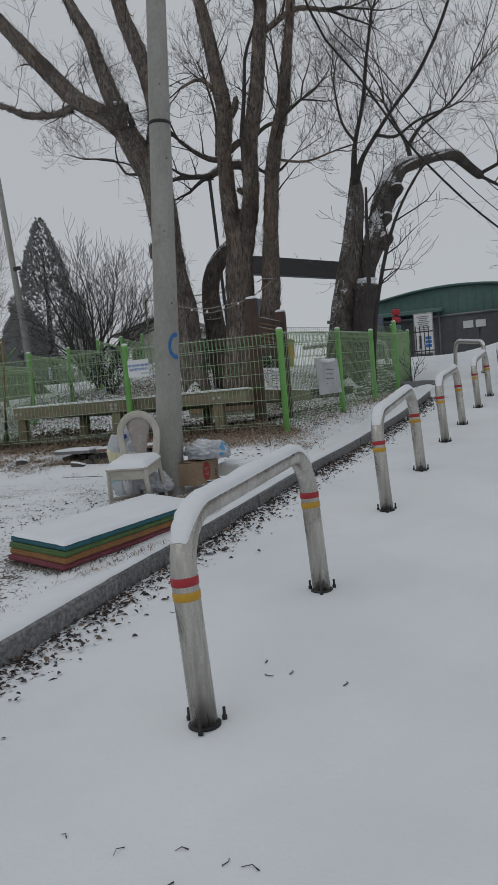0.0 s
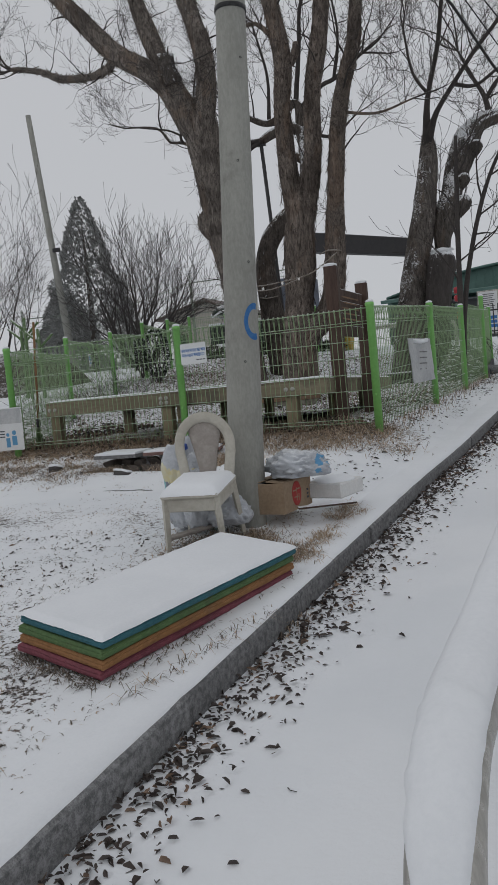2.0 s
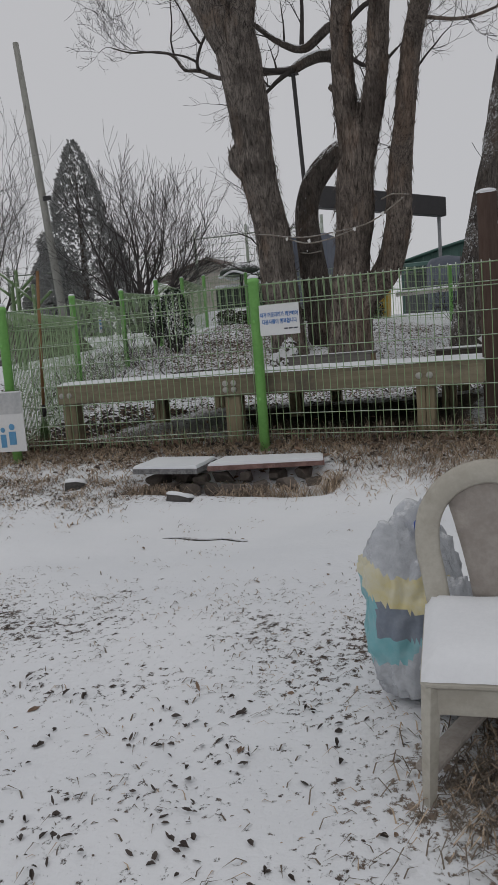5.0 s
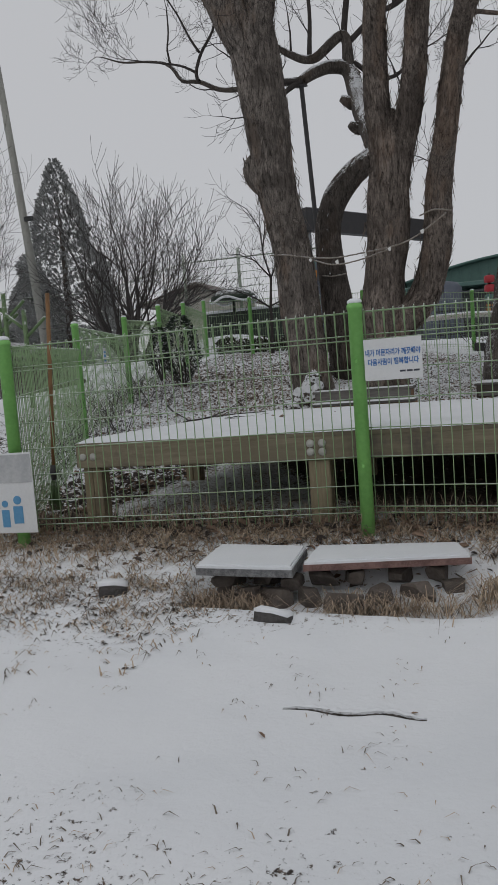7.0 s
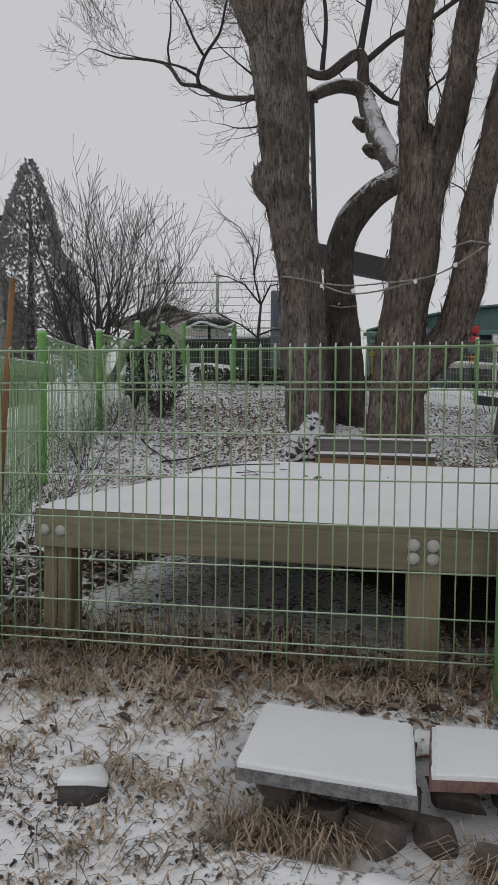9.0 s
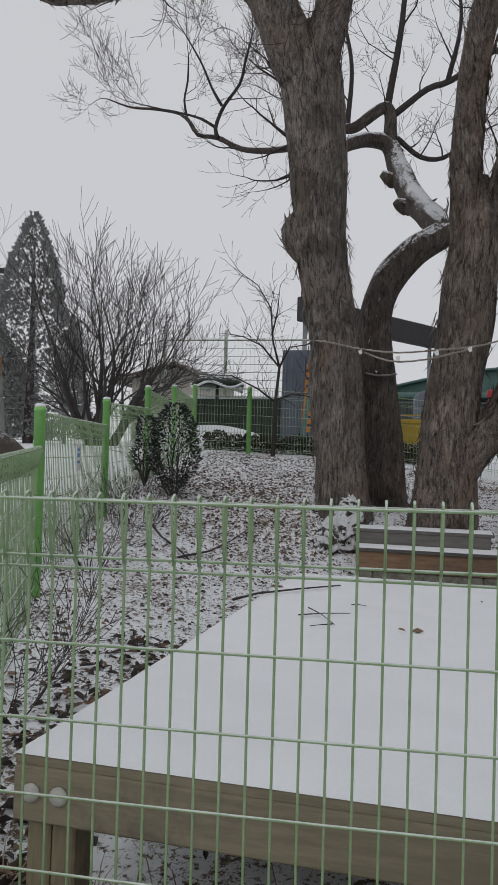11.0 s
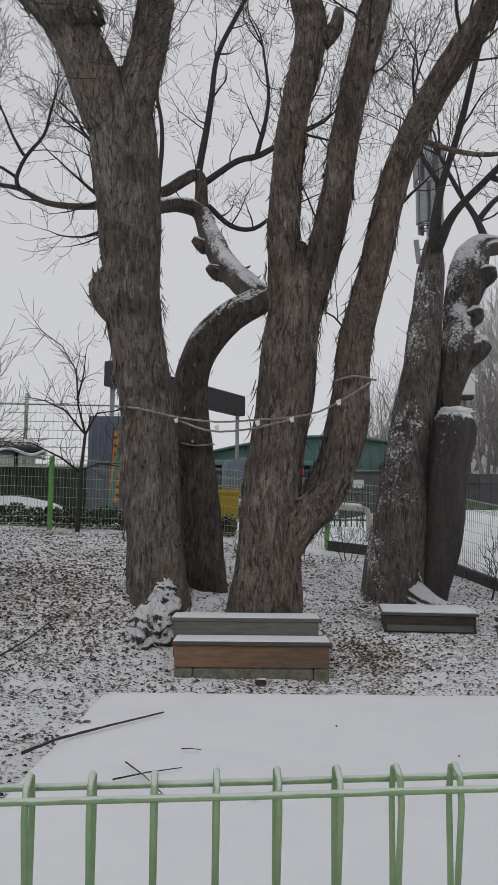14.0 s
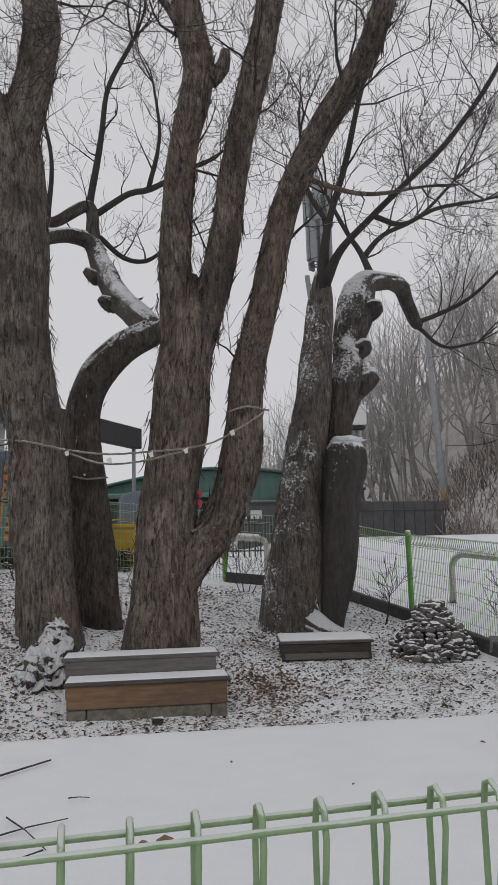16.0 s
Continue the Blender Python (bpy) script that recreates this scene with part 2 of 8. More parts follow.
M_GREYWOOD = mat("greyed_step_timber", (0.145, 0.135, 0.125), (0.085, 0.08, 0.075), scale=4, fine=45, rough=0.85, bump=0.35, stretch=(0.12, 1, 1), rand=0.15)
M_BLOCK = mat("mossy_concrete_block", (0.24, 0.225, 0.185), (0.12, 0.115, 0.09), scale=16, fine=80, rough=0.95, bump=0.7, depth=0.008)
M_BOLTCAP = mat("pale_bolt_cap", (0.50, 0.49, 0.46), (0.40, 0.39, 0.36), rough=0.5, bump=0.05)
M_CARD = mat("damp_cardboard", (0.36, 0.27, 0.185), (0.27, 0.195, 0.13), scale=4, fine=50, rough=0.9, bump=0.15)
M_PRINT_RED = mat("red_box_print", (0.42, 0.055, 0.05), (0.36, 0.05, 0.045), rough=0.8, bump=0.05)
M_BAG = mat("clear_white_plastic_bag", (0.54, 0.565, 0.60), (0.40, 0.42, 0.455), scale=9, fine=40, rough=0.22, bump=0.7, depth=0.02, snow=0.6, snow_lo=0.75)
M_BAG_Y = mat("yellow_bag_print", (0.62, 0.55, 0.28), (0.62, 0.60, 0.48), scale=6, fine=30, rough=0.4, bump=0.4, depth=0.01)
M_BAG_T = mat("teal_bag_print", (0.17, 0.42, 0.46), (0.28, 0.48, 0.52), scale=5, fine=30, rough=0.4, bump=0.4, depth=0.01)
M_BAG_B = mat("slate_bag_print", (0.16, 0.19, 0.24), (0.24, 0.27, 0.32), scale=5, fine=30, rough=0.4, bump=0.4, depth=0.01)
M_BLUE = mat("blue_plastic", (0.04, 0.09, 0.36), (0.03, 0.075, 0.3), rough=0.4, bump=0.05)
M_FOAM = mat("white_styrofoam", (0.74, 0.74, 0.73), (0.66, 0.66, 0.65), scale=30, fine=120, rough=0.8, bump=0.3)
FOAM = [mat(n, a, b, scale=8, fine=60, rough=0.75, bump=0.3, dirt=c) for n, a, b, c in (
    ("plum_foam", (0.22, 0.06, 0.08), (0.15, 0.045, 0.06), (0.14, 0.06, 0.06)),
    ("orange_foam", (0.30, 0.145, 0.055), (0.22, 0.11, 0.045), (0.20, 0.11, 0.06)),
    ("green_foam", (0.095, 0.165, 0.06), (0.07, 0.125, 0.05), (0.09, 0.10, 0.05)),
    ("teal_foam", (0.035, 0.135, 0.165), (0.03, 0.11, 0.135), (0.05, 0.10, 0.11)))]
M_STONE = mat("rough_field_stone", (0.13, 0.12, 0.11), (0.058, 0.053, 0.049), scale=6, fine=40, rough=0.9, bump=0.6, depth=0.01, rand=0.45, snow=0.95, snow_lo=0.58)
M_STONE_BARE = mat("dark_rubble_stone", (0.14, 0.118, 0.102), (0.08, 0.068, 0.06), scale=6, fine=40, rough=0.9, bump=0.6, depth=0.01, rand=0.25)
M_STONE_DARK = mat("dark_broken_stone", (0.085, 0.08, 0.077), (0.045, 0.042, 0.04), scale=9, fine=60, rough=0.85, bump=0.6, depth=0.008)
M_BARK = bark_mat("old_flaky_bark", (0.056, 0.046, 0.040), (0.245, 0.205, 0.176), 0.9, 0.95)
M_BARK_GREY = bark_mat("pale_grey_flaky_bark", (0.064, 0.055, 0.049), (0.265, 0.232, 0.205), 0.9, 0.95)
M_BARK_SNOWY = bark_mat("snow_plastered_bark", (0.05, 0.044, 0.04), (0.20, 0.178, 0.16), 0.95, 0.32)
M_BARK_DARK = bark_mat("dark_wet_bark", (0.045, 0.039, 0.035), (0.155, 0.134, 0.118), 0.95, 0.55)
M_BARK_LADEN = bark_mat("snow_laden_dead_bark", (0.045, 0.04, 0.036), (0.135, 0.12, 0.107), 0.88, 0.36)
M_BARK_STUMP = bark_mat("snow_buried_root_bark", (0.05, 0.044, 0.039), (0.16, 0.14, 0.124), 0.96, 0.08)
M_WRAP = mat("dark_trunk_wrapping", (0.07, 0.061, 0.057), (0.046, 0.041, 0.039), scale=3, fine=25, rough=0.9, bump=0.4, depth=0.015, stretch=(1, 1, 0.4), snow=0.97, snow_lo=0.36)
M_TWIG = mat("thin_branch_bark", (0.058, 0.05, 0.046), (0.04, 0.035, 0.033), rough=0.9, bump=0.1, snow=0.55, snow_lo=0.85)
M_TWIG_MID = mat("grey_brown_branch_bark", (0.075, 0.067, 0.064), (0.048, 0.043, 0.041), rough=0.9, bump=0.1, snow=0.35, snow_lo=0.85)
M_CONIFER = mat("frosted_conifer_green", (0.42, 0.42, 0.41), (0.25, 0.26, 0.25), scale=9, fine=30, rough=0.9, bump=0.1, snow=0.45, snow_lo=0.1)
M_EVERGREEN = mat("dark_evergreen_leaf", (0.032, 0.048, 0.032), (0.02, 0.034, 0.021), rough=0.5, bump=0.1, snow=0.85, snow_lo=0.6)
M_HEDGE = mat("low_hedge_leaf", (0.035, 0.045, 0.03), (0.05, 0.035, 0.028), rough=0.8, bump=0.1, snow=0.6, snow_lo=0.75)
M_LEAF = mat("wet_fallen_leaf", (0.042, 0.034, 0.031), (0.075, 0.059, 0.051), scale=3, fine=30, rough=0.6, bump=0.1)
M_LEAF2 = mat("dry_fallen_leaf", (0.27, 0.185, 0.13), (0.14, 0.096, 0.07), scale=3, fine=30, rough=0.8, bump=0.1)
M_STRAW = mat("dry_winter_grass", (0.55, 0.435, 0.32), (0.35, 0.27, 0.20), scale=2.5, fine=20, rough=0.85, bump=0.05)
M_GRASSDARK = mat("frost_killed_grass", (0.21, 0.175, 0.14), (0.12, 0.1, 0.083), scale=2.5, fine=20, rough=0.85, bump=0.05)
M_WHITE = mat("white_sign_board", (0.70, 0.71, 0.71), (0.64, 0.65, 0.65), scale=3, rough=0.5, bump=0.03)
M_INK_BLUE = mat("blue_sign_ink", (0.045, 0.16, 0.42), (0.05, 0.17, 0.44), rough=0.6, bump=0.0)
M_INK_SKY = mat("light_blue_sign_ink", (0.12, 0.32, 0.52), (0.10, 0.28, 0.48), rough=0.6, bump=0.0)
M_INK = mat("dark_sign_ink", (0.05, 0.055, 0.07), (0.06, 0.065, 0.08), rough=0.6, bump=0.0)
M_SHEET = mat("weathered_grey_sheet", (0.50, 0.51, 0.51), (0.40, 0.41, 0.42), scale=5, fine=40, rough=0.7, bump=0.2, dirt=(0.32, 0.33, 0.34))
M_ROPE = mat("straw_rope", (0.30, 0.265, 0.22), (0.18, 0.155, 0.13), fine=60, rough=0.9, bump=0.4, snow=0.8, snow_lo=0.6)
M_PAPER = mat("white_paper_strip", (0.76, 0.76, 0.74), (0.66, 0.66, 0.64), rough=0.8, bump=0.1)
M_BROOM = mat("brown_stick", (0.24, 0.13, 0.055), (0.17, 0.09, 0.04), rough=0.6, bump=0.1)
M_GREENPLASTIC = mat("dull_green_plastic", (0.13, 0.20, 0.09), (0.09, 0.15, 0.06), rough=0.5, bump=0.1, snow=0.6, snow_lo=0.6)
M_NET = mat("brown_net_cover", (0.10, 0.085, 0.07), (0.06, 0.052, 0.045), scale=8, fine=60, rough=0.9, bump=0.6, depth=0.02, snow=0.5, snow_lo=0.75)
M_HOUSE = mat("beige_house_siding", (0.60, 0.565, 0.51), (0.52, 0.485, 0.435), scale=3, rough=0.8, bump=0.1)
M_HOUSE_ROOF = mat("brown_roof_sheet", (0.15, 0.115, 0.1), (0.115, 0.088, 0.078), scale=3, rough=0.7, bump=0.1, snow=0.5, snow_lo=1.0)
M_GLASS = mat("dark_window_glass", (0.03, 0.035, 0.04), (0.025, 0.03, 0.035), rough=0.12, bump=0.0, spec=0.6)
M_HALL = mat("dark_green_hall_cladding", (0.105, 0.19, 0.168), (0.085, 0.155, 0.138), scale=3, rough=0.6, bump=0.1)
M_HALL_WALL = mat("slate_hall_wall", (0.13, 0.135, 0.14), (0.1, 0.105, 0.11), scale=3, rough=0.7, bump=0.1)
M_SLATGREEN = mat("blackish_green_slat_paint", (0.045, 0.055, 0.047), (0.03, 0.038, 0.033), scale=3, rough=0.6, bump=0.1)
M_TALLFENCE = mat("pale_green_galvanised_wire", (0.33, 0.38, 0.31), (0.26, 0.30, 0.24), scale=3, rough=0.6, bump=0.1, snow=0.5, snow_lo=0.5)
M_CONTAINER = mat("blue_grey_container", (0.13, 0.145, 0.18), (0.10, 0.115, 0.145), scale=3, rough=0.6, bump=0.1)
M_ORANGE = mat("orange_banner", (0.55, 0.22, 0.045), (0.47, 0.18, 0.04), rough=0.7, bump=0.05)
M_BIN = mat("yellow_grit_bin_plastic", (0.50, 0.33, 0.03), (0.40, 0.26, 0.03), scale=3, rough=0.5, bump=0.1, dirt=(0.33, 0.22, 0.04))
M_BLACK = mat("black_painted_steel", (0.038, 0.037, 0.039), (0.048, 0.046, 0.047), rough=0.6, bump=0.1)
# hill earth: base colour raised towards the sky's to stand for distance haze
M_FARWOOD_HAZED = mat("hazed_hillside_earth", (0.44, 0.415, 0.40), (0.30, 0.28, 0.27), scale=1.2, fine=8, rough=0.95, bump=0.4, depth=0.05, snow=0.8, snow_lo=0.8)
# far trees: bark lightened to paint in the haze of falling snow
M_WOOD_HAZED = mat("hazed_grey_brown_wood", (0.36, 0.34, 0.33), (0.24, 0.225, 0.217), rough=0.9, bump=0.1, snow=0.5, snow_lo=0.6)
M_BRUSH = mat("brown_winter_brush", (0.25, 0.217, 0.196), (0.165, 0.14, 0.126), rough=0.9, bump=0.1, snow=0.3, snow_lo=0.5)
M_BOXWOOD = mat("blackened_timber", (0.07, 0.056, 0.047), (0.038, 0.031, 0.027), scale=5, fine=45, rough=0.8, bump=0.3, stretch=(0.15, 1, 1))
M_DARKBOARD = mat("dark_fence_board", (0.085, 0.082, 0.085), (0.055, 0.053, 0.055), scale=3, fine=25, rough=0.8, bump=0.2)
M_MAST = mat("galvanised_mast", (0.27, 0.28, 0.29), (0.2, 0.21, 0.22), rough=0.6, bump=0.05)
M_CABLE = mat("black_cable", (0.02, 0.02, 0.021), (0.025, 0.025, 0.026), rough=0.6, bump=0.0)


# ---- mesh helpers ----
class Acc:
    """Gathers vertices and faces of one mesh."""

    def __init__(self):
        self.v, self.f, self.s, self.mi = [], [], [], []

    def add(self, verts, faces, smooth=False, m=None, mi=0):
        k = len(self.v)
        if m is not None:
            verts = [m @ Vector(p) for p in verts]
        self.v.extend([tuple(p) for p in verts])
        self.f.extend([tuple(i + k for i in fc) for fc in faces])
        self.s.extend([smooth] * len(faces))
        self.mi.extend([mi] * len(faces))
        return self

    def box(self, sx, sy, sz, m=None, bev=0.0, mi=0):
        bm = bmesh.new()
        bmesh.ops.create_cube(bm, size=1.0)
        for p in bm.verts:
            p.co = (p.co.x * sx, p.co.y * sy, p.co.z * sz)
        if bev > 0:
            bmesh.ops.bevel(bm, geom=bm.edges[:], offset=bev, segments=1, profile=0.5, affect='EDGES')
        return self.bm(bm, m, False, mi)

    def bm(self, bm, m=None, smooth=False, mi=0):
        bm.verts.index_update()
        self.add([p.co.copy() for p in bm.verts], [[q.index for q in fc.verts] for fc in bm.faces], smooth, m, mi)
        bm.free()
        return self

    def tube(self, pts, rad, seg=8, smooth=True, wob=0.0, ridge=0.0, cap=True, m=None, mi=0):
        pts = [Vector(p) for p in pts]
        n = len(pts)
        if not hasattr(rad, "__len__"):
            rad = [rad] * n
        verts, faces = [], []
        t0 = (pts[1] - pts[0]).normalized()
        ref = Vector((1, 0, 0)) if abs(t0.x) < 0.8 else Vector((0, 1, 0))
        u = t0.cross(ref).normalized()
        for i in range(n):
            t = (pts[min(i + 1, n - 1)] - pts[max(i - 1, 0)]).normalized()
            u = (u - t * u.dot(t)).normalized()
            w = t.cross(u)
            for j in range(seg):
                a = 2 * math.pi * j / seg
                r = rad[i]
                if wob:
                    q = pts[i]
                    r *= 1 + wob * (noise.noise(Vector((math.cos(a) * 1.6 + q.x * 0.7, math.sin(a) * 1.6, q.z * 1.3 + q.x)))
                                    + 0.45 * noise.noise(Vector((math.cos(a) * 5 + q.y, math.sin(a) * 5, q.z * 1.1))))
                if ridge:
                    q = pts[i]
                    r += ridge * noise.noise(Vector((math.cos(a) * 6 + q.x * 2, math.sin(a) * 6, q.z * 1.6))) + 0.5 * ridge * noise.noise(Vector((math.cos(a) * 13, math.sin(a) * 13, q.z * 4)))
                verts.append(pts[i] + (u * math.cos(a) + w * math.sin(a)) * r)
        for i in range(n - 1):
            for j in range(seg):
                k = (j + 1) % seg
                faces.append((i * seg + j, i * seg + k, (i + 1) * seg + k, (i + 1) * seg + j))
        if cap:
            faces.append(tuple(reversed(range(seg))))
            faces.append(tuple(range((n - 1) * seg, n * seg)))
        return self.add(verts, faces, smooth, m, mi)

    def lathe(self, prof, seg=16, m=None, smooth=True, mi=0):
        verts = [(r * math.cos(2 * math.pi * j / seg), r * math.sin(2 * math.pi * j / seg), z) for r, z in prof for j in range(seg)]
        faces = [(i * seg + j, i * seg + (j + 1) % seg, (i + 1) * seg + (j + 1) % seg, (i + 1) * seg + j)
                 for i in range(len(prof) - 1) for j in range(seg)]
        faces.append(tuple(reversed(range(seg))))
        faces.append(tuple(range((len(prof) - 1) * seg, len(prof) * seg)))
        return self.add(verts, faces, smooth, m, mi)

    def blob(self, sx, sy, sz, seed=0, amp=0.25, freq=1.6, sub=2, m=None, smooth=True, flat=None, mi=0):
        bm = bmesh.new()
        bmesh.ops.create_icosphere(bm, subdivisions=sub, radius=1.0)
        for p in bm.verts:
            d = 1 + amp * noise.noise(p.co * freq + Vector((seed * 7.3, seed * 3.1, seed)))
            c = p.co * d
            if flat is not None and c.z < flat:
                c.z = flat
            p.co = (c.x * sx, c.y * sy, c.z * sz)
        return self.bm(bm, m, smooth, mi)

    def prism(self, poly, h, m=None, mi=0):
        """Extrudes a polygon in x, y up by h."""
        n = len(poly)
        verts = [(x, y, 0) for x, y in poly] + [(x, y, h) for x, y in poly]
        faces = [tuple(reversed(range(n))), tuple(range(n, 2 * n))] + [(i, (i + 1) % n, n + (i + 1) % n, n + i) for i in range(n)]
        return self.add(verts, faces, False, m, mi)

    def mesh(self, name, off=None):
        me = bpy.data.meshes.new(name)
        vs = self.v if off is None else [(a - off[0], b - off[1], c - off[2]) for a, b, c in self.v]
        me.from_pydata(vs, [], self.f)
        me.polygons.foreach_set("use_smooth", self.s)
        me.polygons.foreach_set("material_index", self.mi)
        me.update()
        return me


def thing(name, loc, rz=0.0, label="", category="", group="", kind=""):
    """An Empty at a thing's base, which parents its parts."""
    ob = new(name)
    ob.empty_display_size = 0.1
    ob.matrix_world = pose(loc[0], loc[1], loc[2], 0, 0, rz)
    return tagged(ob, label, category, group, kind)


def part(name, acc, material, parent, label="", world=False, m=None):
    """One mesh under a thing or a part; world: its numbers are places in the world (for things that are not turned)."""
    off = None
    if world:
        top, off = parent, Vector((0, 0, 0))
        while top is not None:
            off = off + top.matrix_basis.translation
            top = top.parent
    me = acc.mesh(name, off)
    for x in (material if isinstance(material, (list, tuple)) else [material]):
        me.materials.append(x)
    ob = new(name, me)
    ob.parent = parent
    if m is not None:
        ob.matrix_basis = m
    return tagged(ob, label)


def single(name, acc, material, loc=(0, 0, 0), rz=0.0, label="", category="", group="", kind=""):
    """A thing of one mesh, its numbers taken from its base."""
    me = acc.mesh(name)
    for x in (material if isinstance(material, (list, tuple)) else [material]):
        me.materials.append(x)
    ob = new(name, me)
    ob.matrix_world = pose(loc[0], loc[1], loc[2], 0, 0, rz)
    return tagged(ob, label, category, group, kind)


def ramp(x, rows):
    """Straight lines between (x, value) rows, eased a little by the caller's smooth rows."""
    if x <= rows[0][0]:
        return rows[0][1]
    for (a, p), (b, q) in zip(rows, rows[1:]):
        if x <= b:
            return p + (q - p) * (x - a) / (b - a)
    return rows[-1][1]


def soft(x, rows, w=0.5):
    return (ramp(x - w, rows) + 2 * ramp(x - w / 2, rows) + 2 * ramp(x, rows) + 2 * ramp(x + w / 2, rows) + ramp(x + w, rows)) / 8


def step(a, b, x):
    t = min(1.0, max(0.0, (x - a) / (b - a)))
    return t * t * (3 - 2 * t)


# ---- lie of the land ----
DX0, DX1 = -6.12, -2.92
KERB = [(-30, -4.6), (0, -2.40), (2.7, -2.23), (3.83, -2.145), (4.85, -2.07), (5.8, -1.965), (6.8, -1.865), (7.7, -1.77), (9.3, -1.62), (10.4, -1.5), (12, -1.38), (14.5, -1.22), (16, -1.15), (400, -1.15)]
ROAD_Z = [(-30, -2.0), (-4, -0.36), (0, -0.14), (2.45, 0.005), (3.83, 0.09), (4.85, 0.145), (5.5, 0.188), (6.7, 0.298), (8.4, 0.378), (9.75, 0.48), (11.4, 0.61), (12.7, 0.72), (15, 0.93), (18, 1.22), (22, 1.62), (26, 1.9), (32, 2.15), (45, 2.35), (400, 2.5)]
YARD_L = [(-30, -0.8), (2, 0.12), (4, 0.26), (6, 0.42), (8.0, 0.54), (8.5, 0.64), (9.2, 0.74), (11.3, 1.08), (13.75, 1.36), (15.5, 1.52), (17.3, 1.68), (19.1, 1.88), (21, 1.95), (26, 2.0), (45, 2.35), (400, 2.5)]
YARD_C = [(-30, -0.85), (2, 0.10), (4, 0.25), (6, 0.42), (7.6, 0.455), (8.0, 0.53), (8.5, 0.66), (9.2, 0.68), (13.9, 0.68), (14.4, 0.80), (14.9, 1.14), (15.4, 1.31), (16, 1.42), (18, 1.63), (20, 1.82), (26, 2.0), (45, 2.35), (400, 2.5)]
YARD_M = [(-30, -0.85), (2, 0.10), (4, 0.24), (5.5, 0.36), (6.5, 0.395), (7.65, 0.40), (7.95, 0.47), (8.5, 0.68), (9.2, 0.69), (14.2, 0.70), (15.4, 0.92), (17.3, 1.05), (19, 1.45), (20.5, 1.66), (23, 1.78), (26, 1.95), (45, 2.35), (400, 2.5)]
YARD_R = [(-30, -0.85), (2, 0.10), (3.8, 0.235), (4.7, 0.28), (5.5, 0.37), (7, 0.49), (8.4, 0.69), (10.7, 0.80), (14.6, 0.88), (17.3, 1.08), (20, 1.45), (22, 1.62), (26, 1.9), (45, 2.35), (400, 2.5)]


def kerb_x(y):
    return soft(y, KERB, 0.6)


def road_z(y):
    return soft(y, ROAD_Z, 0.9)


KERB_H = [(2, 0.1), (3.8, 0.105), (4.7, 0.1), (6, 0.1)]


def kerb_h(y):
    return soft(y, KERB_H, 0.3)


def yard_z(x, y):
    cols = [(-9.0, soft(y, YARD_L)), (-6.2, soft(y, YARD_C)), (-4.0, soft(y, YARD_M)), (-2.1, soft(y, YARD_R))]
    z = ramp(x, cols)
    near = step(-0.9, -0.15, x - kerb_x(y)) * (1 - step(14.5, 16.5, y))
    dip = step(-5.27, -5.1, x) * (1 - step(-3.85, -3.68, x)) * step(7.74, 7.88, y) * (1 - step(8.12, 8.34, y))
    z -= 0.085 * dip
    return z * (1 - near) + (road_z(y) + kerb_h(y) + 0.004) * near


def land_z(x, y):
    """Height of the snow: yard on one side of the kerb, road on the other."""
    u = x - kerb_x(y)
    bump = 0.010 * noise.noise(Vector((x * 1.7, y * 1.7, 0.3))) + 0.006 * noise.noise(Vector((x * 7, y * 7, 4)))
    if u < -0.008:
        far = step(15.2, 17.0, y) * step(-2.1, -1.3, x)
        hummock = 0.012 * noise.noise(Vector((x * 16, y * 16, 9))) * step(7.5, 9, y) * (1 - step(19, 21, y))
        return (yard_z(x, y) + bump + hummock) * (1 - far) + road_z(y) * far
    fall = 0.04 * step(0.1, 1.0, u) * (1 - step(14, 18, y))
    bank = fall + 0.38 * step(26.5, 30, y) * step(-1.5, 1.0, x)
    return road_z(y) + bank + bump * 0.35 + 0.02 * noise.noise(Vector((x * 0.4, y * 0.4, 7)))


